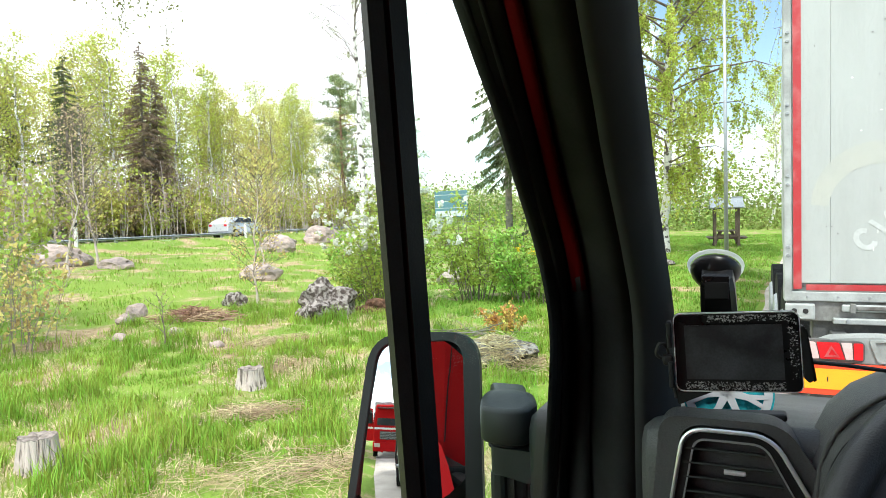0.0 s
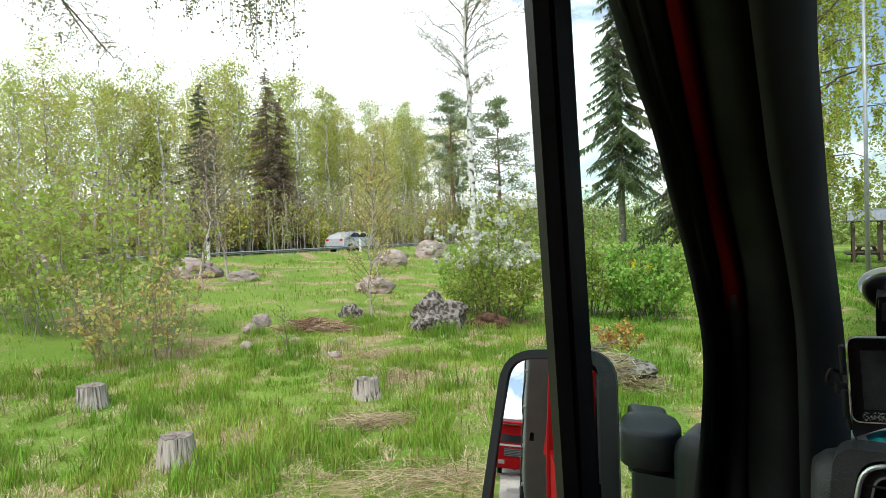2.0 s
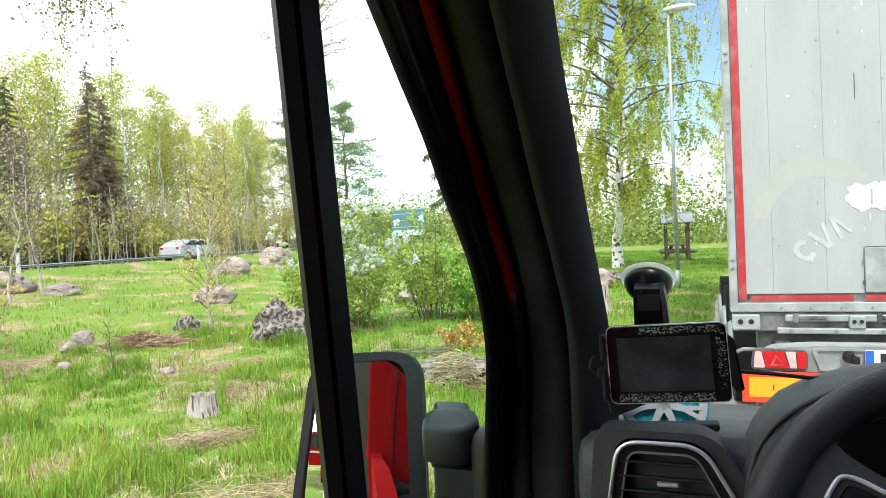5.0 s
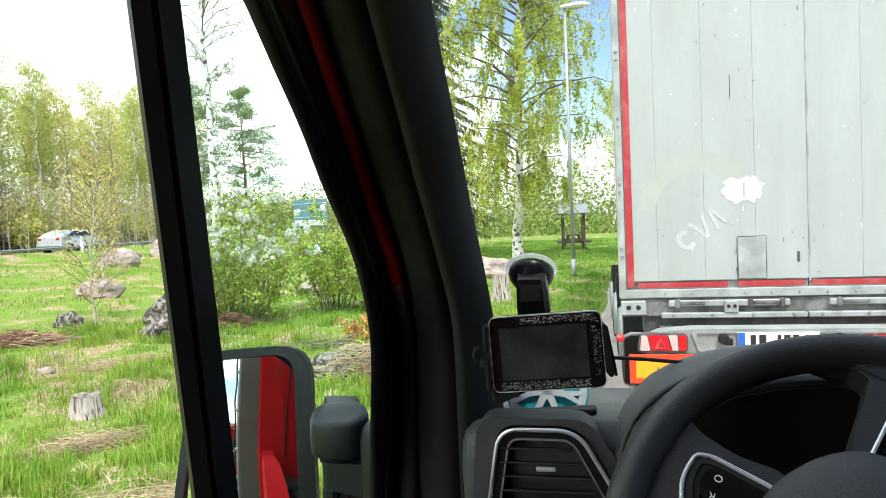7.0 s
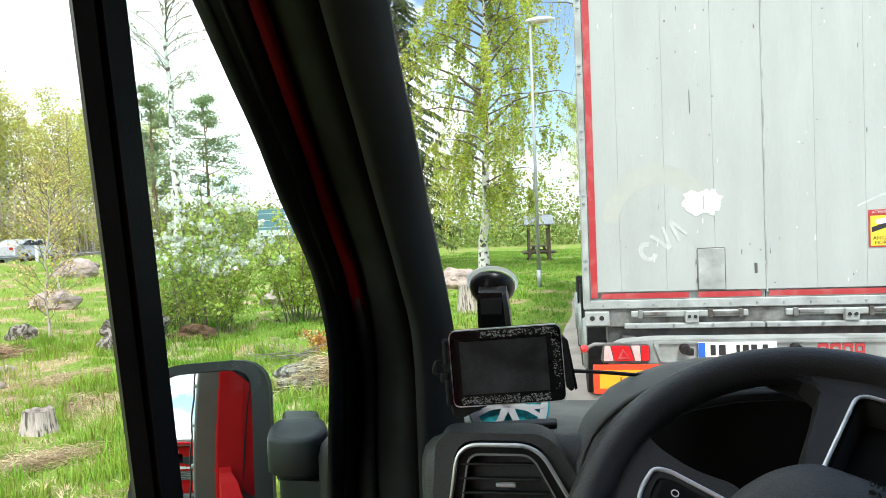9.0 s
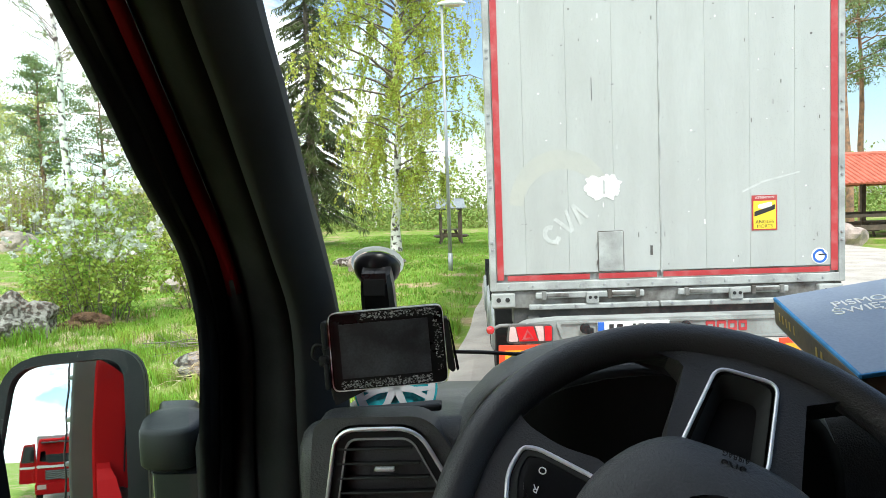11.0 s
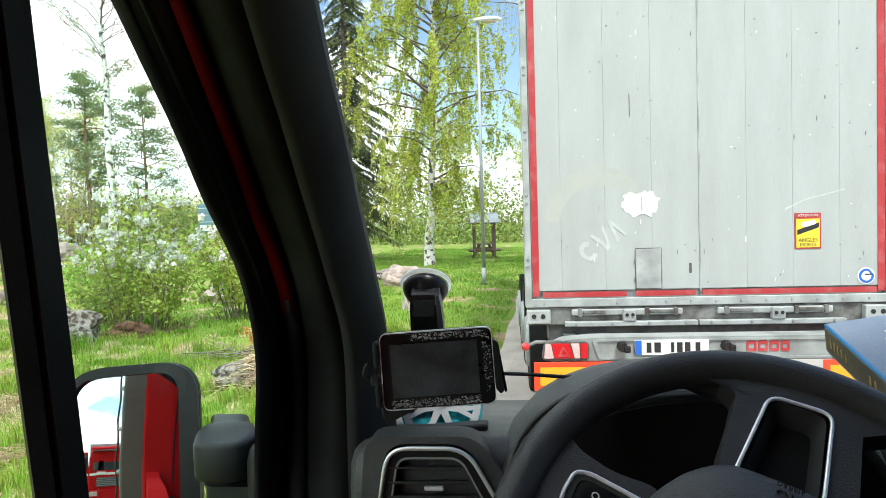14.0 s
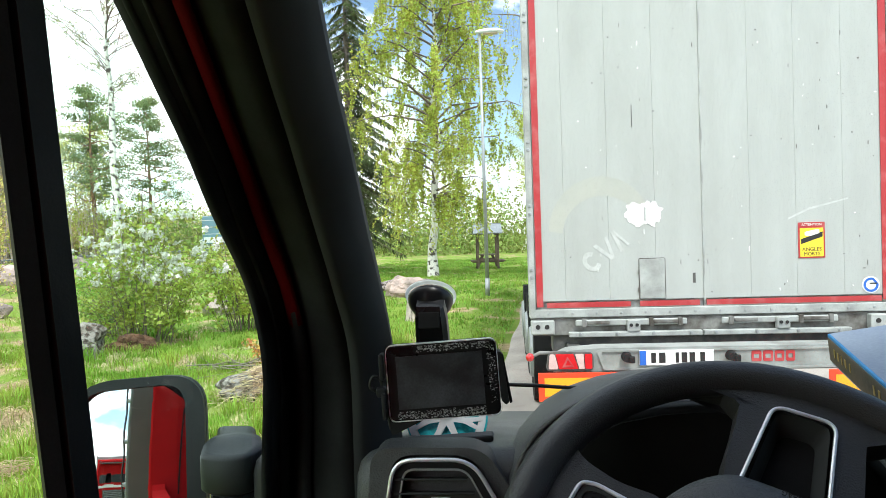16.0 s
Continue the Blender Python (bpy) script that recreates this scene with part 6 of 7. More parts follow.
vp("right_rear_panel", box((1.66, -0.35, 1.8), (0.08, 1.2, 0.9), 0.02), M_BLACK)
vp("cab_floor", box((0.65, 0.1, 0.72), (2.0, 2.0, 0.06), 0.01), M_RUBBER)
vp("door_panel", box((-0.285, 0.05, 0.96), (0.06, 1.75, 0.5), 0.02), M_BLACK, "black driver's door lining")
vp("door_sill", box((-0.29, -0.05, 1.18), (0.1, 0.9, 0.1), 0.015), M_BLACK)
vp("door_pillar", loft([[(-0.04, -0.42, 1.3), (-0.32, -0.42, 1.3), (-0.32, -0.88, 1.3), (-0.04, -0.88, 1.3)], [(0.0, -0.40, 2.2), (-0.2, -0.40, 2.2), (-0.2, -0.88, 2.2), (0.0, -0.88, 2.2)]]), M_RED, "red painted door pillar")
vp("window_top_frame", loft([[(-0.15, y, 2.10), (-0.11, y, 2.10), (-0.11, y, 2.22), (-0.19, y, 2.22)] for y in (-0.45, 0.0, 0.3)]), M_BLACK)
seat = vp("driver_seat", box((0.28, -0.45, 1.02), (0.5, 0.55, 0.16), 0.05), M_GREYTRIM, "dark grey driver's seat")
vp("seat_back", box((0.28, -0.74, 1.4), (0.5, 0.13, 0.75), 0.05), M_GREYTRIM, parent=seat)
# outer skin
SIDE = Matrix(((-0.09, 0, -1, -0.3705), (1, 0, 0, 0), (0, 1, 0, 0), (0, 0, 0, 1)))      # x along the van, y up, z out to its left
skin = vp("side_skin", slab([(1.2, 0.45), (1.2, 1.1), (0.9, 1.16), (0.6, 1.27), (0.4, 1.31), (0.02, 1.33), (-0.05, 1.36), (-0.06, 2.2), (-1.0, 2.26), (-1.0, 0.45)], SIDE, 0.06), M_RED, "red outer door and side skin")
vp("door_seam", slab([(-0.52, 0.5), (-0.535, 0.5), (-0.585, 1.5), (-0.555, 2.2), (-0.54, 2.2), (-0.57, 1.5)], SIDE @ Matrix.Translation((0, 0, 0.001)), 0.003), M_RUBBER, parent=skin)
vp("side_moulding", slab([(0.9, 0.75), (0.9, 0.87), (-0.98, 0.87), (-0.98, 0.75)], SIDE @ Matrix.Translation((0, 0, 0.012)), 0.014), M_BLACK, parent=skin)
pillar_b = vp("rear_door_post", loft([[(-0.385, -0.046, z), (-0.375, -0.04, z), (-0.25, -0.04, z), (-0.1, -0.07, z), (-0.1, -0.3, z), (-0.36, -0.3, z)] for z in (0.6, 1.2, 1.7, 2.2)]), M_RED, "red painted post behind the driver's window")
vp("post_seam", loft([[(-0.243 + dx, -0.0405 + dy, 1.3), (-0.232 + dx, -0.043 + dy, 1.5), (-0.21 + dx, -0.0475 + dy, 1.8), (-0.19 + dx, -0.052 + dy, 2.1)] for dx, dy in ((-0.0028, 0.0), (-0.0028, 0.004), (0.0028, 0.004), (0.0028, 0.0))]), M_RUBBER, parent=pillar_b)
vp("cab_roof", box((0.68, -0.25, 2.3), (1.72, 1.5, 0.05), 0.02), M_RED)
vp("bonnet", loft([[(-0.2, 1.28, 1.2), (1.62, 1.28, 1.2), (1.62, 1.28, 0.5), (-0.2, 1.28, 0.5)], [(-0.12, 1.6, 1.08), (1.6, 1.6, 1.08), (1.6, 1.8, 0.45), (-0.12, 1.8, 0.45)], [(0.0, 1.95, 0.85), (1.55, 1.95, 0.85), (1.55, 2.05, 0.4), (0.0, 2.05, 0.4)]]), M_RED, "red bonnet and nose")
BX = Matrix.Translation((-0.48, -1.02, 0)) @ Matrix.Rotation(radians(0.6), 4, "Z")
cargo = vp("cargo_box", box((1.1, -3.0, 2.05), (2.2, 6.0, 2.4), 0.02, BX), M_TARP, "grey tarpaulin cargo box")
for z in (1.0, 1.35, 1.7, 2.05, 2.4, 2.75, 3.1):
    b = cyl(BX @ Vector((-0.0, -0.06, z)), BX @ Vector((-0.025, -0.06, z)), 0.022, 0.016, 10)
    vp("tarp_hook", b, M_STEEL, parent=cargo)
vtube("tarp_rope", [BX @ Vector((-0.02 - 0.012 * (k % 2), -0.06 - 0.02 * ((k + 1) % 2), 0.9 + 0.175 * k)) for k in range(13)], 0.008, M_INK, cargo)
vp("chassis_rail", box((1.05, -2.8, 0.7), (1.0, 6.2, 0.2), 0.02, BX), M_DARKSTEEL)
for x, y in ((-0.18, 1.1), (1.5, 1.0), (-0.45, -4.6), (1.45, -4.7)):
    w = vp("wheel", cyl((x - 0.02, y, 0.34), (x + 0.2, y, 0.34), 0.34, 0.34, 26), M_RUBBER)
    vp("rim", cyl((x - 0.03, y, 0.34), (x - 0.01, y, 0.34), 0.2, 0.21, 18), M_STEEL, parent=w)

# ---- wing mirror ----
MN = Vector((0.25, -0.9545, 0.1623)).normalized()
MC = Vector((-0.531, 0.97, 1.40))
M_X = Vector((0, 0, 1)).cross(MN)
MM = axes(MC, M_X, MN.cross(M_X))   # x to the van, z out of the glass
glass_line = rounded([(-0.082, -0.2), (0.116, -0.2), (0.111, 0.131), (-0.036, 0.126)], 0.036, 6)
case_line = rounded([(-0.098, -0.222), (0.145, -0.222), (0.138, 0.145), (-0.048, 0.14)], 0.056, 6)
secs = []
for s, z in ((1.0, 0.012), (1.004, -0.002), (0.975, -0.028), (0.89, -0.058), (0.7, -0.083), (0.35, -0.098)):
    secs.append([MM @ Vector((x * s, y * s, z)) for x, y in case_line])
mirror = vp("wing_mirror", loft(secs[1:]), M_MIRRORCASE, "dark grey wing mirror case", smooth=True)
vp("mirror_rim", ring_plate(case_line, glass_line, MM @ Matrix.Translation((0, 0, 0.012)), 0.03), M_MIRRORCASE, parent=mirror)
dense = [tuple(Vector(glass_line[k]).lerp(Vector(glass_line[(k + 1) % len(glass_line)]), q / 6)) for k in range(len(glass_line)) for q in range(6)]
cap = [[MM @ Vector((x * s, y * s, 0.006 - ((x * s) ** 2 + (y * s) ** 2) / 2.8)) for x, y in dense] for s in [1.01] + [1 - k / 24 for k in range(1, 24)]]
vp("mirror_glass", loft(cap, caps=False), M_MIRROR, "slightly domed mirror glass", mirror, smooth=True)
# arm between mirror and door: a hinge block on a lower link, a strut and the foot on the door
hinge_plan = rounded([(-0.357, 0.902), (-0.374, 0.95), (-0.372, 0.985), (-0.335, 1.0), (-0.300, 0.985), (-0.279, 0.945), (-0.286, 0.902), (-0.32, 0.894)], 0.014, 4)
arm_secs = [[(x + k * (-0.325 - x), y + k * (0.945 - y), z + (0.07 * (y - 0.9) if z > 1.43 else 0)) for x, y in hinge_plan] for z, k in ((1.4, 0.08), (1.404, 0.01), (1.43, 0.0), (1.447, 0.01), (1.4515, 0.05), (1.4525, 0.3), (1.4535, 0.7))]
armp = vp("mirror_arm", loft(arm_secs), M_MIRRORCASE, "dark grey mirror arm", smooth=True)
vp("arm_neck", loft([[(x, y, z) for x, z in rounded([(x0, 1.375), (x0, 1.457), (x1, 1.457), (x1, 1.375)], 0.012, 3)] for y, x0, x1 in ((0.965, -0.365, -0.315), (0.99, -0.37, -0.315), (1.03, -0.388, -0.325))]), M_MIRRORCASE, parent=armp, smooth=True)
link_plan = rounded([(-0.345, 0.908), (-0.352, 0.96), (-0.25, 0.965), (-0.25, 0.905)], 0.012)
vp("arm_link", loft([[(x, y, z - 0.3 * max(0, x + 0.3) * (1 if z < 1.36 else 0)) for x, y in link_plan] for z in (1.352, 1.356, 1.386, 1.392)]), M_MIRRORCASE, parent=armp)
vp("arm_pin", cyl((-0.325, 0.945, 1.386), (-0.325, 0.945, 1.404), 0.034, 0.034, 18), M_RUBBER, parent=armp)
vp("arm_strut", box((-0.337, 0.94, 1.22), (0.026, 0.05, 0.27), 0.008), M_MIRRORCASE, parent=armp)
vp("arm_rib", box((-0.31, 0.955, 1.22), (0.022, 0.03, 0.27), 0.006), M_RUBBER, parent=armp)
foot_plan = rounded([(-0.286, 0.905), (-0.238, 0.885), (-0.225, 0.98), (-0.282, 0.985)], 0.014)
foot = [[(x + k * (-0.24 - x), y + k * 0.3 * (0.94 - y), z) for x, y in foot_plan] for z, k in ((1.1, 0), (1.425, 0), (1.443, 0.1), (1.455, 0.36), (1.459, 0.7))]
vp("arm_foot", loft(foot), M_MIRRORCASE, parent=armp, smooth=True)

# ---- dashboard ----
prof = [(1.24, 1.42), (1.10, 1.44), (0.95, 1.466), (0.86, 1.484), (0.80, 1.499), (0.775, 1.503), (0.754, 1.494), (0.748, 1.47), (0.752, 1.42), (0.76, 1.30), (0.82, 1.1), (1.24, 1.1)]
xs = (-0.105, -0.095, -0.07, 0.0, 0.2, 0.5, 0.9, 1.3, 1.6)
secs = []
for i, x in enumerate(xs):
    s = (0.955, 0.985, 1.0)[min(i, 2)]
    secs.append([(x, 1.24 - (1.24 - y) * (0.97 if i == 0 else 1.0), 1.1 + (z - 1.1) * s) for y, z in prof])
dash = vp("dashboard", loft(secs), M_DASH, "black soft-touch dashboard", smooth=True)
# hood over the instruments, a rounded arch
secs = []
for y, wd, top in ((0.70, 0.155, 1.567), (0.745, 0.17, 1.583), (0.80, 0.172, 1.585), (0.88, 0.16, 1.57), (1.0, 0.12, 1.52), (1.06, 0.08, 1.48)):
    ring = []
    for k in range(15):
        a = math.pi * (1 - k / 14)
        cx = 0.261
        ring.append((cx + wd * 1.18 * math.cos(a), y, 1.40 + (top - 1.40) * (math.sin(a) ** 0.55 if math.sin(a) > 0 else 0)))
    ring += [(0.261 + wd * 1.0, y, 1.39), (0.261 - wd * 1.0, y, 1.39)]
    secs.append(ring)
vp("instrument_hood", loft(secs), M_DASH, "black instrument hood", dash, smooth=True)
hood_face = [(0.255 + 0.155 * 1.15 * math.cos(q), 1.385 + 0.18 * math.sin(q) ** 0.55) for q in np.linspace(math.pi, 0, 15)] + [(0.42, 1.3), (0.09, 1.3)]
# flat panel coloured near black for the shade inside the hood
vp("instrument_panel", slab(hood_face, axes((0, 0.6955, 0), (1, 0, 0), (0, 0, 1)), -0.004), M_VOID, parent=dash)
vtube("hood_ridge", [(0.255 + 0.189 * math.cos(q), 0.735, 1.40 + 0.185 * math.sin(q) ** 0.55) for q in np.linspace(math.pi - 0.02, 0.02, 30)], 0.003, M_DASH, dash)
vp("hood_lip", loft([[(0.255 + (0.155 * 1.18 + dr) * math.cos(a), 0.695 + dy, 1.40 + (0.167 + dr) * math.sin(a) ** 0.55) for dr, dy in ((0.004, 0), (0.004, 0.02), (-0.012, 0.02), (-0.012, 0))] for a in np.linspace(math.pi - 0.05, 0.05, 24)]), M_RUBBER, parent=dash, smooth=True)
# defroster slot
vp("defroster_slot", box((0, 0, 0), (0.112, 0.022, 0.009), 0.003, Matrix.Translation((-0.008, 0.866, 1.4855)) @ Matrix.Rotation(radians(-4), 4, "Y")), M_INK, parent=dash)
# side vent with chrome surround
VF = axes((0, 0.706, 0), (1, 0, 0), (0, 0.02, 1))
vo = rounded([(-0.080, 1.38), (0.090, 1.38), (0.090, 1.40), (0.029, 1.509), (-0.060, 1.509)], 0.024, 6)
vi = rounded([(-0.0735, 1.386), (0.083, 1.386), (0.083, 1.40), (0.0252, 1.5025), (-0.0545, 1.5025)], 0.021, 6)
vj = rounded([(-0.0655, 1.391), (0.071, 1.391), (0.071, 1.40), (0.0212, 1.4955), (-0.0475, 1.4955)], 0.013, 6)
vk = rounded([(-0.0638, 1.3925), (0.0692, 1.3925), (0.0692, 1.4005), (0.0202, 1.4935), (-0.0458, 1.4935)], 0.012, 6)
big = rounded([(-0.100, 1.30), (0.112, 1.30), (0.112, 1.40), (0.04, 1.5165), (-0.082, 1.5165)], 0.022, 6)
vp("vent_surround", ring_plate(big, vo, VF @ Matrix.Translation((0, 0, -0.002)), 0.04), M_DASH, parent=dash)
vent = vtube("vent_chrome", [VF @ Vector(((a[0] + b[0]) / 2, (a[1] + b[1]) / 2, 0.004)) for a, b in zip(vo + vo[:1], vi + vi[:1])], 0.0023, M_CHROME, dash, "bright chrome vent surround", 12)
vp("vent_bezel", ring_plate(vi, vj, VF, 0.02), M_BLACK, parent=dash)
vp("vent_rim", ring_plate(vj, vk, VF @ Matrix.Translation((0, 0, 0.0015)), 0.02), M_STEEL, parent=dash)
vp("vent_back", slab(vj, VF @ Matrix.Translation((0, 0, -0.03)), 0.005), M_INK, parent=dash)
for z, xr in ((1.4815, 0.021), (1.466, 0.029), (1.4505, 0.038), (1.435, 0.047), (1.4195, 0.056), (1.404, 0.062)):
    m = Matrix.Translation((0, 0.743, z)) @ Matrix.Rotation(radians(-14), 4, "X")
    vp("vent_slat", box(((xr - 0.058) / 2, 0, 0), (xr + 0.058, 0.02, 0.0022), 0.0008, m), M_GREYTRIM, parent=dash)
for x in (-0.035, 0.012):
    vp("vent_fin", box((x, 0.758, 1.43), (0.0018, 0.012, 0.09)), M_BLACK, parent=dash)
vp("vent_tab", box((-0.0075, 0.731, 1.4635), (0.021, 0.006, 0.004), 0.001), M_CHROME, "small chrome vent tab", dash)

# ---- steering wheel ----
WC, WE, WY = Vector((0.2631, 0.5298, 1.4597)), radians(46.02), radians(0.37)
w_n = Vector((math.sin(WY) * math.cos(WE), -math.cos(WY) * math.cos(WE), math.sin(WE)))
w_u = Vector((math.cos(WY), math.sin(WY), 0))
WM = Matrix((w_u, w_n.cross(w_u), w_n)).transposed().to_4x4()
WM.translation = WC
n, sides = 72, 14
secs = []
for k in range(n + 1):
    a = k / n * 2 * math.pi
    c = Vector((math.cos(a), math.sin(a), 0)) * 0.2038
    fat = 1.0 + 0.12 * max(0, math.cos(2 * (a - 2.4)))
    secs.append([WM @ (c + c.normalized() * 0.0165 * math.cos(b) + Vector((0, 0, 1)) * 0.0175 * fat * math.sin(b)) for b in np.linspace(0, 2 * math.pi, sides, endpoint=False)])
wheel = vp("steering_wheel", loft(secs, caps=False), M_WHEEL, "black leather steering wheel turned half over", smooth=True)
# the hub and its pad
hub_pts = rounded([(-0.122, -0.03), (-0.112, 0.042), (-0.080, 0.079), (-0.046, 0.0985), (-0.018, 0.1035), (0.006, 0.094), (0.048, 0.073), (0.078, 0.045), (0.095, -0.03), (0.06, -0.09), (-0.07, -0.095)], 0.03, 4)
secs = [[WM @ Vector((-0.015 + (x + 0.015) * s, y * s, z)) for x, y in hub_pts] for s, z in ((0.97, -0.05), (1.0, -0.002), (0.995, 0.012), (0.955, 0.0235), (0.86, 0.031), (0.6, 0.037), (0.25, 0.039))]
vp("airbag_pad", loft(secs), M_HUB, "grained black airbag cover", wheel, smooth=True)
vp("pad_emblem", slab(rounded([(-0.045, 0.012), (-0.03, 0.043), (0.005, 0.043), (0.03, 0.02), (0.02, -0.02), (-0.03, -0.02)], 0.015), WM @ Matrix.Translation((0, 0, 0.0405)), 0.006), M_GLOSS, "plain dark oval emblem", wheel)
tm = V_INV @ WM @ Matrix.Translation((0.0165, 0.066, 0.0322)) @ Matrix.Rotation(radians(153), 4, "Z") @ Matrix.Rotation(radians(-14), 4, "X")
lettering("pad_letters", "SRS", 0.0125, tm, M_BLACK, wheel, "dark moulded letters", 0.0007)
lettering("pad_letters", "AIRBAG", 0.0058, tm @ Matrix.Translation((0, -0.0088, 0)), M_BLACK, wheel, "dark moulded letters", 0.0007)
# broad spoke with an open pocket edged in chrome
spoke_line = [(-0.03, 0.07), (-0.013, 0.122), (0.003, 0.152), (0.012, 0.172), (0.004, 0.188), (-0.03, 0.199), (0.12, 0.165), (0.15, 0.135), (0.104, 0.13), (0.07, 0.05)]
pocket_line = [(-0.008, 0.09), (0.0, 0.107), (0.012, 0.128), (0.026, 0.148), (0.036, 0.163), (0.0435, 0.1665), (0.0815, 0.150), (0.0835, 0.1425), (0.07, 0.112), (0.05, 0.07)]
vp("pocket_surround", ring_plate(spoke_line, pocket_line, WM @ Matrix.Translation((0, 0, 0.006)), 0.028), M_WHEEL, parent=wheel)
chrome_line = rounded([(-0.012, 0.094), (0.040, 0.1695), (0.087, 0.150), (0.05, 0.068)], 0.012, 6)
vtube("pocket_chrome", [WM @ Vector((x, y, 0.008)) for x, y in chrome_line + chrome_line[:1]], 0.0017, M_CHROME, wheel, "chrome edge of the spoke pocket", 10)
pocket_in = rounded([(-0.006, 0.094), (0.0415, 0.1645), (0.0815, 0.148), (0.046, 0.068)], 0.011, 6)
pocket_low = rounded([(0.006, 0.094), (0.0452, 0.152), (0.0725, 0.1415), (0.04, 0.068)], 0.010, 6)
vp("pocket_wall", loft([[WM @ Vector((x, y, 0.007)) for x, y in pocket_in], [WM @ Vector((x, y, -0.014)) for x, y in pocket_low]], caps=False), M_GREYTRIM, parent=wheel, smooth=True)
# pocket floor, the depth's shade given by its near-black colour
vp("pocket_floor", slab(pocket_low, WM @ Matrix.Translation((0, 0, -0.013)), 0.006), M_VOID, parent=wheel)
# switch spoke
vp("side_spoke", loft([[WM @ Vector((x, y, z)) for x, y in rounded([(-0.198, 0.02), (-0.165, 0.118), (-0.139, 0.136), (-0.131, 0.12), (-0.106, 0.1), (-0.07, 0.086), (-0.06, -0.04), (-0.195, -0.05)], 0.012, 5)] for z in (-0.024, 0.001, 0.005)]), M_WHEEL, parent=wheel)
sw_line = rounded([(-0.162, -0.02), (-0.151, 0.078), (-0.137, 0.0985), (-0.125, 0.0965), (-0.078, 0.068), (-0.08, -0.02)], 0.012, 5)
sw_in = rounded([(-0.153, -0.018), (-0.143, 0.076), (-0.134, 0.0915), (-0.124, 0.0895), (-0.082, 0.064), (-0.084, -0.018)], 0.01, 5)
sw_key = rounded([(-0.147, -0.015), (-0.1385, 0.073), (-0.131, 0.0855), (-0.123, 0.083), (-0.088, 0.061), (-0.09, -0.015)], 0.008, 5)
vtube("switch_chrome", [WM @ Vector((x, y, 0.009)) for x, y in sw_line + sw_line[:1]], 0.0019, M_CHROME, wheel, "chrome edge of the switch panel", 10)
vp("switch_bezel", ring_plate(sw_line, sw_in, WM @ Matrix.Translation((0, 0, 0.0085)), 0.006), M_GREYTRIM, parent=wheel)
vp("switch_panel", slab(sw_in, WM @ Matrix.Translation((0, 0, 0.007)), 0.006), M_BLACK, parent=wheel)
vp("switch_rocker", slab(sw_key, WM @ Matrix.Translation((0, 0, 0.0115)), 0.005), M_GLOSS, parent=wheel)
for ch, x, y in (("O", -0.1235, 0.0765), ("R", -0.1305, 0.062)):
    lettering("switch_letter", ch, 0.0085, V_INV @ WM @ Matrix.Translation((x, y, 0.0125)) @ Matrix.Rotation(radians(155), 4, "Z"), M_WHITE, wheel)
vp("steering_column", cyl(WM @ Vector((0, 0, -0.02)), WM @ Vector((0, 0, -0.22)), 0.06, 0.07, 18), M_BLACK, parent=wheel)
vp("lower_spoke", slab(rounded([(0.06, -0.03), (0.19, -0.04), (0.18, -0.1), (0.06, -0.09)], 0.02, 5), WM @ Matrix.Translation((0, 0, 0.004)), 0.03), M_WHEEL, parent=wheel)

# ---- things on the dashboard ----
NC = thing("navigation_device", (-0.0, 0.78, 1.58), "black navigation screen with peeling film, held by a suction mount", "navigation device")
n_tl, n_tr, n_br = Vector((-0.073, 0.7823, 1.6193)), Vector((0.0535, 0.7902, 1.6255)), Vector((0.0615, 0.7865, 1.5392))
NM = axes((n_tl + n_br) / 2, n_tr - n_tl, n_tr - n_br)
N_INV = Matrix.Translation((0.0, -0.78, -1.58))


def np_(name, bm, mat, label="", parent=NC, smooth=False):
    bm.transform(N_INV)
    return part(name, bm, mat, parent, label, smooth)


hw_, hh_ = 0.0636, 0.0432
body = np_("case", slab(rounded([(-hw_, -hh_), (hw_, -hh_), (hw_, hh_), (-hw_, hh_)], 0.008, 5), NM @ Matrix.Translation((0, 0, -0.001)), 0.016), M_BLACK)
np_("silver_edge", ring_plate(rounded([(-hw_ - 0.0008, -hh_ - 0.0008), (hw_ + 0.0003, -hh_ - 0.0003), (hw_ + 0.0003, hh_ + 0.0004), (-hw_ - 0.0003, hh_ + 0.0004)], 0.009, 5), rounded([(-hw_ + 0.0003, -hh_ + 0.0003), (hw_ - 0.0003, -hh_ + 0.0003), (hw_ - 0.0006, hh_ - 0.0007), (-hw_ + 0.0006, hh_ - 0.0007)], 0.0085, 5), NM @ Matrix.Translation((0, 0, 0.0005)), 0.008), M_CHROME, "thin silver edge")
np_("front_glass", slab(rounded([(-0.062, -0.041), (0.062, -0.041), (0.062, 0.041), (-0.062, 0.041)], 0.006, 5), NM @ Matrix.Translation((0, 0, 0.0002)), 0.002), M_GLOSS)
np_("screen", box((-0.003, 0.0, 0.0007), (0.099, 0.06, 0.0008), 0, NM), M_SCREEN, "dusty dark display")


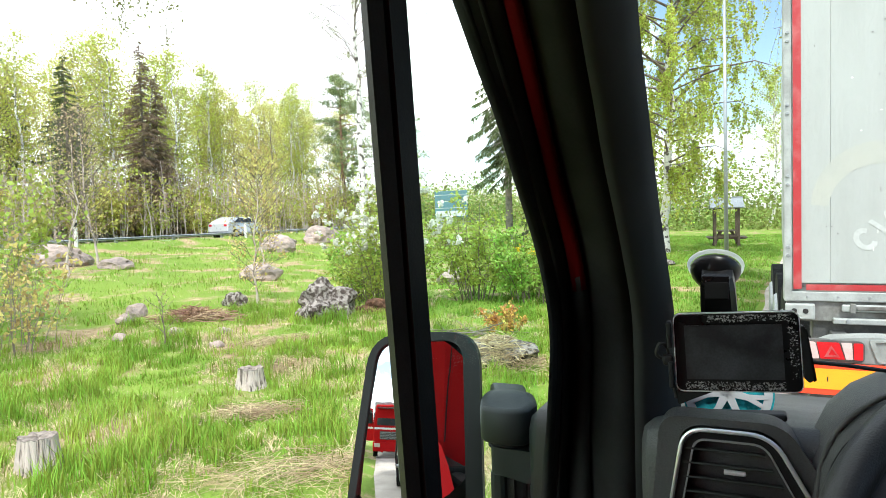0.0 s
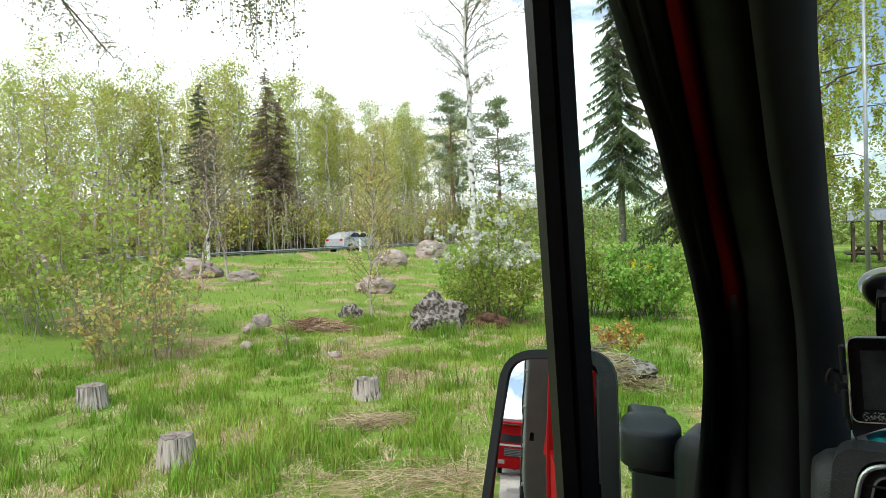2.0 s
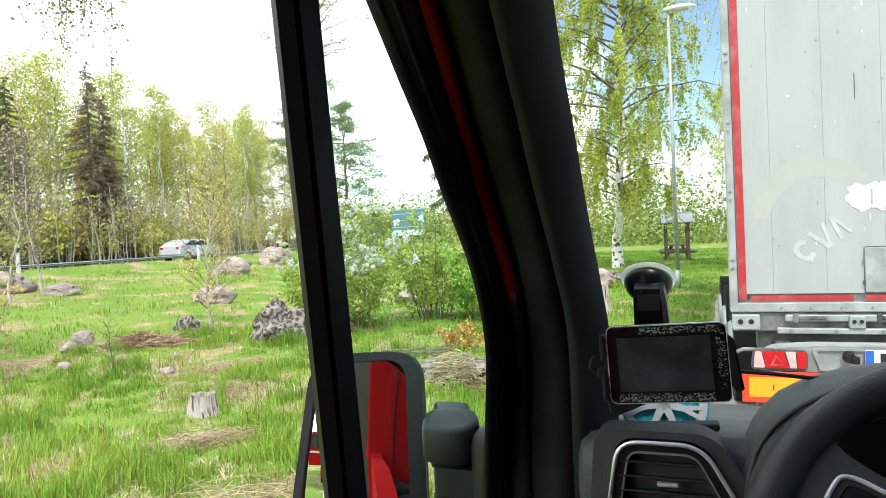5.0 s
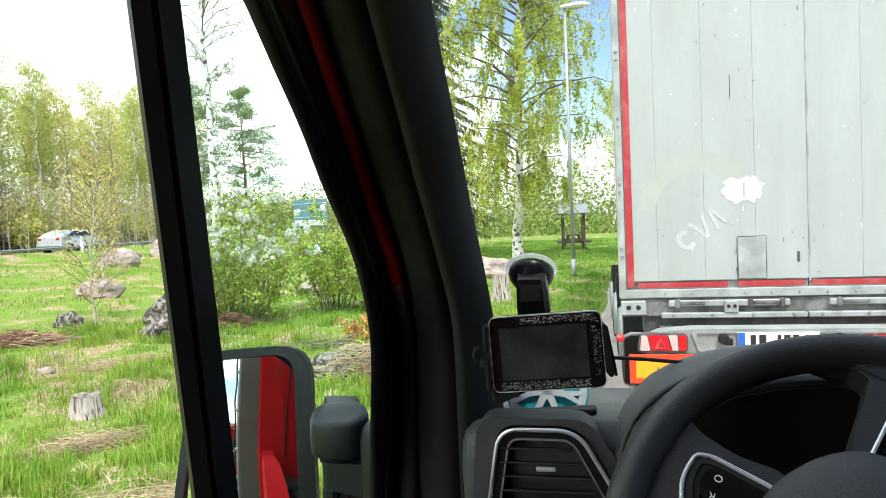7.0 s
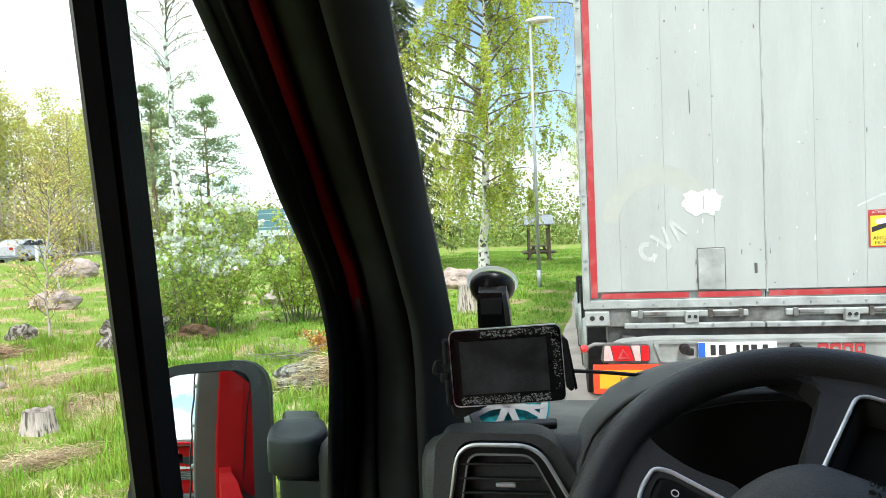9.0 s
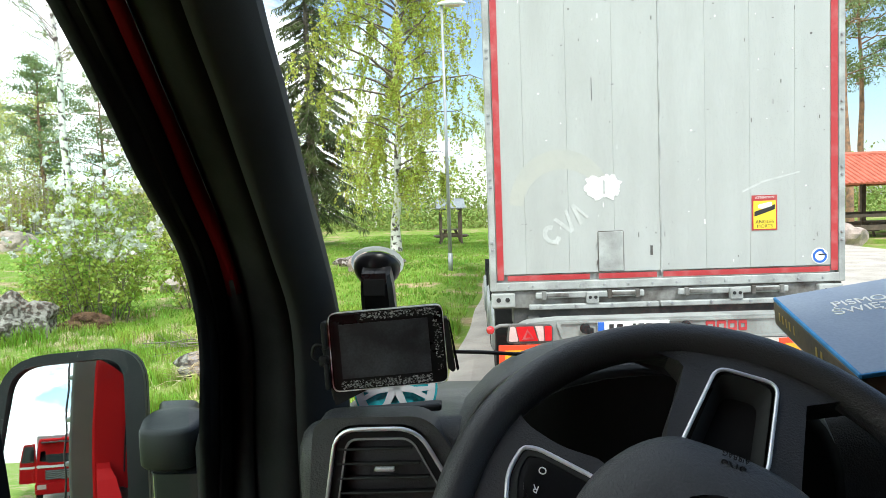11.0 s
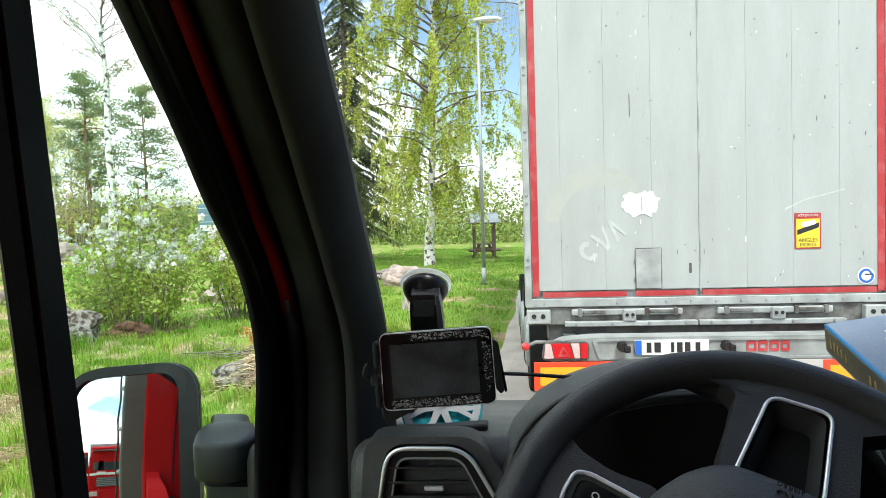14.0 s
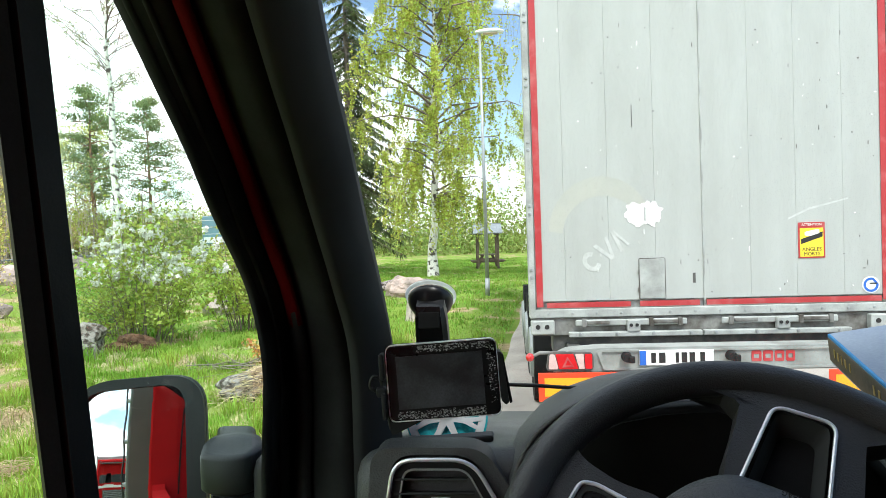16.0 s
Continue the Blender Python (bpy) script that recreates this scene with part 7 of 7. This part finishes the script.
def flakes(n, x0, x1, y0, y1, seed, fade):
    """Torn flecks of an old film, thinning out towards one side."""
    r = np.random.default_rng(seed)
    v, f = [], []
    for k in range(n):
        px, py = r.uniform(x0, x1), r.uniform(y0, y1)
        if r.uniform() > fade((px - x0) / (x1 - x0), (py - y0) / (y1 - y0)):
            continue
        m = int(r.integers(4, 7))
        q = np.sort(r.uniform(0, 6.283, m))
        rad = r.uniform(0.0003, 0.0013) * r.uniform(0.5, 1.3, m)
        base = len(v)
        v += [tuple(N_INV @ NM @ Vector((px + 1.3 * a * math.cos(b), py + a * math.sin(b), 0.0012))) for a, b in zip(rad, q)]
        f.append(tuple(range(base, base + m)))
    tagged(raw("peeling_film", v, f, M_PEEL, NC, "flecks of grey peeling film"), kind="stuff")


flakes(420, -0.028, 0.056, 0.0335, 0.0405, 1, lambda a, b: 0.35 + 0.6 * b)
flakes(560, -0.054, 0.047, -0.041, -0.0325, 2, lambda a, b: 0.95 - 0.2 * b)
flakes(190, 0.0525, 0.0605, -0.028, 0.036, 3, lambda a, b: 0.25 + 0.75 * b)
for y in (0.02, -0.025):
    np_("left_clamp", box((-hw_ - 0.005, y, -0.004), (0.006, 0.03, 0.022), 0.002, NM), M_BLACK)
np_("cable_plug", box((-hw_ - 0.008, -0.009, -0.004), (0.012, 0.012, 0.012), 0.003, NM), M_BLACK)
np_("right_clamp", slab(rounded([(hw_ + 0.0005, 0.028), (hw_ + 0.005, 0.027), (hw_ + 0.0095, -0.030), (hw_ + 0.006, -0.033), (hw_ + 0.001, -0.028)], 0.002), NM @ Matrix.Translation((0, 0, 0.002)), 0.026), M_BLACK)
np_("clamp_pad", slab(rounded([(hw_ + 0.0055, 0.024), (hw_ + 0.007, 0.024), (hw_ + 0.0135, -0.031), (hw_ + 0.0105, -0.033)], 0.001), NM @ Matrix.Translation((0, 0, -0.004)), 0.014), M_RUBBER)
np_("bottom_clamp", slab(rounded([(-0.064, -0.041), (-0.02, -0.042), (-0.045, -0.052), (-0.064, -0.06)], 0.004), NM @ Matrix.Translation((0, 0, -0.002)), 0.016), M_BLACK)
cup = Vector((-0.0305, 0.905, 1.6605))
neck0, neck1 = cup + Vector((0.006, -0.034, -0.072)), cup + Vector((0.003, -0.036, -0.004))
neck_secs = []
for t, w, th in ((0, 0.0205, 0.012), (0.45, 0.0205, 0.013), (0.8, 0.0195, 0.014), (1.0, 0.0175, 0.012)):
    c = neck0.lerp(neck1, t)
    neck_secs.append([c + Vector((x, y * 0.9, y * 0.45)) for x, y in ((-w, -th * 0.45), (-w * 0.72, -th), (w * 0.72, -th), (w, -th * 0.45), (w, th), (-w, th))])
neck = np_("neck", loft(neck_secs), M_GLOSS, "black mount neck")
np_("ball_arm", cyl(neck0 + Vector((0, 0, 0.012)), NM @ Vector((0.001, 0.0, -0.015)), 0.011, 0.013, 14), M_BLACK, parent=neck)
lever = Matrix.Translation(neck1 + Vector((-0.001, -0.015, -0.006))) @ Matrix.Rotation(radians(-28), 4, "X")
np_("lever", loft([[lever @ Vector(p) for p in row] for row in ([(-0.015, 0, -0.006), (0.015, 0, -0.006), (0.0155, 0.008, -0.006), (-0.0155, 0.008, -0.006)], [(-0.015, -0.004, 0.004), (0.015, -0.004, 0.004), (0.015, 0.008, 0.004), (-0.015, 0.008, 0.004)], [(-0.011, -0.002, 0.0085), (0.011, -0.002, 0.0085), (0.011, 0.008, 0.0085), (-0.011, 0.008, 0.0085)])]), M_GLOSS, parent=neck)
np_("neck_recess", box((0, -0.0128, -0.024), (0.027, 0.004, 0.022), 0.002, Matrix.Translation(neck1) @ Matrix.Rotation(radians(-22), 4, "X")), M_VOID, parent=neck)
CUPM = axes(cup, (1, 0, 0), Vector((0, -0.737, 0.676)))
cup_ring = lambda r, z: [CUPM @ Vector((r * math.cos(a), r * math.sin(a), z)) for a in np.linspace(0, 6.283, 36, endpoint=False)]
np_("suction_cup", loft([cup_ring(r, z) for r, z in ((0.03, 0.0), (0.03, 0.004), (0.028, 0.010), (0.0235, 0.017), (0.0175, 0.023), (0.0115, 0.026))]), M_GLOSS, "round black suction cup", smooth=True)
np_("cup_edge", loft([cup_ring(r, z) for r, z in ((0.0305, -0.001), (0.0335, -0.003), (0.034, -0.0055), (0.0305, -0.0055))], caps=False), M_CUPRIM, "pale see-through cup rim", smooth=True)
tab = np_("cup_tab", box((0, -0.0375, -0.004), (0.013, 0.010, 0.004), 0.002, CUPM), M_CUPRIM)
np_("tab_knob", cyl(CUPM @ Vector((0, -0.04, -0.004)), CUPM @ Vector((0, -0.04, 0.003)), 0.0035, 0.003, 10), M_CUPRIM, parent=tab)
cable = smooth_line([NM @ Vector((hw_ + 0.006, -0.012, -0.01)), Vector((0.10, 0.80, 1.568)), Vector((0.15, 0.82, 1.560)), Vector((0.185, 0.83, 1.560)), Vector((0.20, 0.83, 1.556))], 8)
v, f = tube_arrays([tuple(N_INV @ p) for p in cable], 0.0022, 8)
raw("power_cable", v, f, M_INK, NC, "thin black power cable", smooth=True)

loop = smooth_line([NM @ Vector(p) for p in ((-hw_ - 0.012, -0.009, -0.004), (-hw_ - 0.02, -0.002, 0.0), (-hw_ - 0.016, 0.010, 0.002), (-hw_ - 0.008, 0.004, -0.004), (-hw_ - 0.006, -0.02, -0.01), (-hw_ - 0.002, -0.055, -0.016))], 6)
v, f = tube_arrays([tuple(N_INV @ p) for p in loop], 0.002, 8)
raw("charging_cable", v, f, M_INK, NC, "short curled black cable", smooth=True)

# small wheel-shaped ornament on the dash
OB = thing("dash_ornament", (-0.019, 0.95, 1.480), "white wheel-shaped trinket with turquoise inside, on the dashboard", "ornament")
OM = axes((0, 0, 0.012), (1, 0, 0), (0, 0.35, 1))
cir = lambda r, n=40: [(r * math.cos(a), r * math.sin(a)) for a in np.linspace(0, 6.283, n, endpoint=False)]
part("outer_ring", ring_plate(cir(0.055), cir(0.045), OM, 0.012), M_LTGREY, OB, smooth=False)
part("edge_glow", ring_plate(cir(0.0575), cir(0.055), OM @ Matrix.Translation((0, 0, -0.003)), 0.01), M_TURQ, OB)
part("inner_disc", slab(cir(0.046), OM @ Matrix.Translation((0, 0, -0.008)), 0.004), M_TURQ, OB, "crinkled turquoise disc")
for k in range(7):
    a = 1.57 + k * 0.8976
    m = OM @ Matrix.Rotation(a, 4, "Z")
    part("spoke", slab(rounded([(0.0, -0.006), (0.0, 0.006), (0.026, 0.004), (0.05, 0.010), (0.05, 0.005), (0.036, 0.0), (0.05, -0.005), (0.05, -0.010), (0.026, -0.004)], 0.002), m @ Matrix.Translation((0, 0, 0.001)), 0.006), M_LTGREY, OB)

# book lying across the dash
b_tl = Vector((0.466, 0.896, 1.6065))
b_s = Vector((-0.012, -0.204, -0.045))
b_w = Vector((0.97, -0.10, 0.16))
BM_ = axes(b_tl, b_w, -b_s)         # x across the cover, y towards the far edge, z up
BK = thing("book", tuple(b_tl), "thick blue cloth-bound book with a worn dark spine", "book")
B_INV = Matrix.Translation(-b_tl)


def bp(name, bm, mat, label="", smooth=False):
    bm.transform(B_INV)
    return part(name, bm, mat, BK, label, smooth)


LH, LW = 0.21, 0.15
bp("front_cover", box((LW / 2, -LH / 2, -0.0015), (LW, LH, 0.003), 0.0014, BM_), M_BOOK, "faded blue cloth cover")
bp("cover_edge", box((0.0006, -LH / 2, -0.003), (0.004, LH + 0.001, 0.006), 0.0018, BM_), M_BOOKEDGE, "bright blue worn edge")
bp("cover_edge", box((LW / 2, -LH - 0.0002, -0.0025), (LW, 0.003, 0.005), 0.0012, BM_), M_BOOKEDGE, "bright blue worn edge")
bp("page_block", box((LW / 2 + 0.002, -LH / 2, -0.020), (LW - 0.008, LH - 0.006, 0.034), 0.002, BM_), M_PAGES, "brown page block")
bp("spine", box((-0.0002, -LH / 2, -0.020), (0.004, LH - 0.002, 0.032), 0.0018, BM_), M_SPINE, "dark worn spine")
M_GOLD = material("dull_gold", (0.5, 0.36, 0.12), 0.4, metal=0.7, var=0.2, bump=0)
for k, (y, w) in enumerate(((-0.02, 0.004), (-0.03, 0.004), (-0.04, 0.003), (-0.05, 0.004), (-0.062, 0.003), (-0.12, 0.004), (-0.132, 0.004))):
    bp("spine_bar", box((-0.0024, y, -0.019), (0.0006, w, 0.011), 0, BM_), M_GOLD, "worn gold bar of lettering")
bp("back_cover", box((LW / 2, -LH / 2, -0.039), (LW, LH, 0.003), 0.0014, BM_), M_BOOK)
for txt, y in (("PISMO", -0.052), ("ŚWIĘTE", -0.072)):
    lettering("cover_word", txt, 0.021, B_INV @ BM_ @ Matrix.Translation((0.075, y, 0.0004)), M_WHITE, BK, "white printed cover word")


# ---- red lorry parked behind, seen in the mirror ----
def build_red_truck():
    r = thing("red_truck", (-0.55, -9.2, 0), "red cab-over lorry with an open door, parked behind", "truck", turn=-4)
    secs = []
    for y, s, z1 in ((0.0, 0.94, 2.55), (-0.08, 0.985, 2.75), (-0.3, 1.0, 2.82), (-1.9, 1.0, 2.85), (-2.0, 0.98, 2.8)):
        secs.append([(x * s, y, z) for x, z in rounded([(-1.2, 0.8), (1.2, 0.8), (1.2, 1.6), (1.08, z1), (-1.08, z1), (-1.2, 1.6)], 0.12, 4)])
    part("cab", loft(secs), M_RED, r, smooth=False)
    part("bumper", box((0, 0.0, 0.62), (2.42, 0.34, 0.5), 0.06), M_RED, r)
    part("windscreen", slab(rounded([(-1.0, 1.72), (1.0, 1.72), (0.94, 2.48), (-0.94, 2.48)], 0.1, 5), axes((0, 0.012, 0), (1, 0, 0), (0, -0.02, 1)), 0.03), M_CARGLASS, r, "dark windscreen")
    part("side_window", box((-1.17, -0.85, 2.1), (0.05, 0.8, 0.6), 0.02), M_CARGLASS, r)
    part("grille", box((0, 0.01, 1.2), (1.6, 0.06, 0.42), 0.03), M_DARKSTEEL, r)
    for k in range(5):
        part("grille_bar", box((0, 0.045, 1.04 + 0.08 * k), (1.56, 0.02, 0.02), 0.005), M_STEEL, r)
    part("stripe", box((0, 0.0, 1.56), (2.26, 0.05, 0.1), 0.01), M_WHITE, r, "white stripe across the cab")
    part("sun_visor", box((0, 0.1, 2.62), (2.0, 0.26, 0.05), 0.02), M_DARKSTEEL, r)
    door = part("open_door", slab(rounded([(-1.22, 0.85), (-2.02, 0.85), (-2.02, 1.75), (-1.86, 2.6), (-1.3, 2.6), (-1.22, 1.75)], 0.08, 4), axes((0, -0.3, 0), (1, 0.25, 0), (0, 0, 1)), 0.07), M_RED, r, "open red cab door")
    part("door_window", slab(rounded([(-1.3, 1.78), (-1.94, 1.78), (-1.82, 2.5), (-1.36, 2.5)], 0.06, 4), axes((0, -0.29, 0), (1, 0.25, 0), (0, 0, 1)), 0.1), M_CARGLASS, door)
    part("door_stripe", slab([(-1.24, 1.5), (-2.0, 1.5), (-2.0, 1.6), (-1.24, 1.6)], axes((0, -0.295, 0), (1, 0.25, 0), (0, 0, 1)), 0.08), M_WHITE, door, "white stripe")
    for s in (-1, 1):
        part("head_lamp", box((s * 0.95, 0.17, 0.7), (0.36, 0.05, 0.2), 0.02), M_LAMP_W, r)
        part("mirror", box((s * 1.38, 0.05, 2.1), (0.2, 0.12, 0.5), 0.04), M_BLACK, r)
        w = part("wheel", cyl((s * 0.9, -0.75, 0.5), (s * 1.18, -0.75, 0.5), 0.5, 0.5, 26), M_RUBBER, r)
        part("rim", cyl((s * 1.15, -0.75, 0.5), (s * 1.19, -0.75, 0.5), 0.28, 0.25, 18), M_STEEL, w)
        w = part("wheel", cyl((s * 0.9, -5.0, 0.5), (s * 1.18, -5.0, 0.5), 0.5, 0.5, 26), M_RUBBER, r)
        part("rim", cyl((s * 1.15, -5.0, 0.5), (s * 1.19, -5.0, 0.5), 0.28, 0.25, 18), M_STEEL, w)
    part("cargo_box", box((0, -5.2, 2.0), (2.4, 6.0, 2.2), 0.04), M_PANEL, r)
    part("chassis", box((0, -4.5, 0.75), (0.9, 7.0, 0.25), 0.02), M_DARKSTEEL, r)

    r.scale = (0.75, 0.75, 0.75)


build_red_truck()
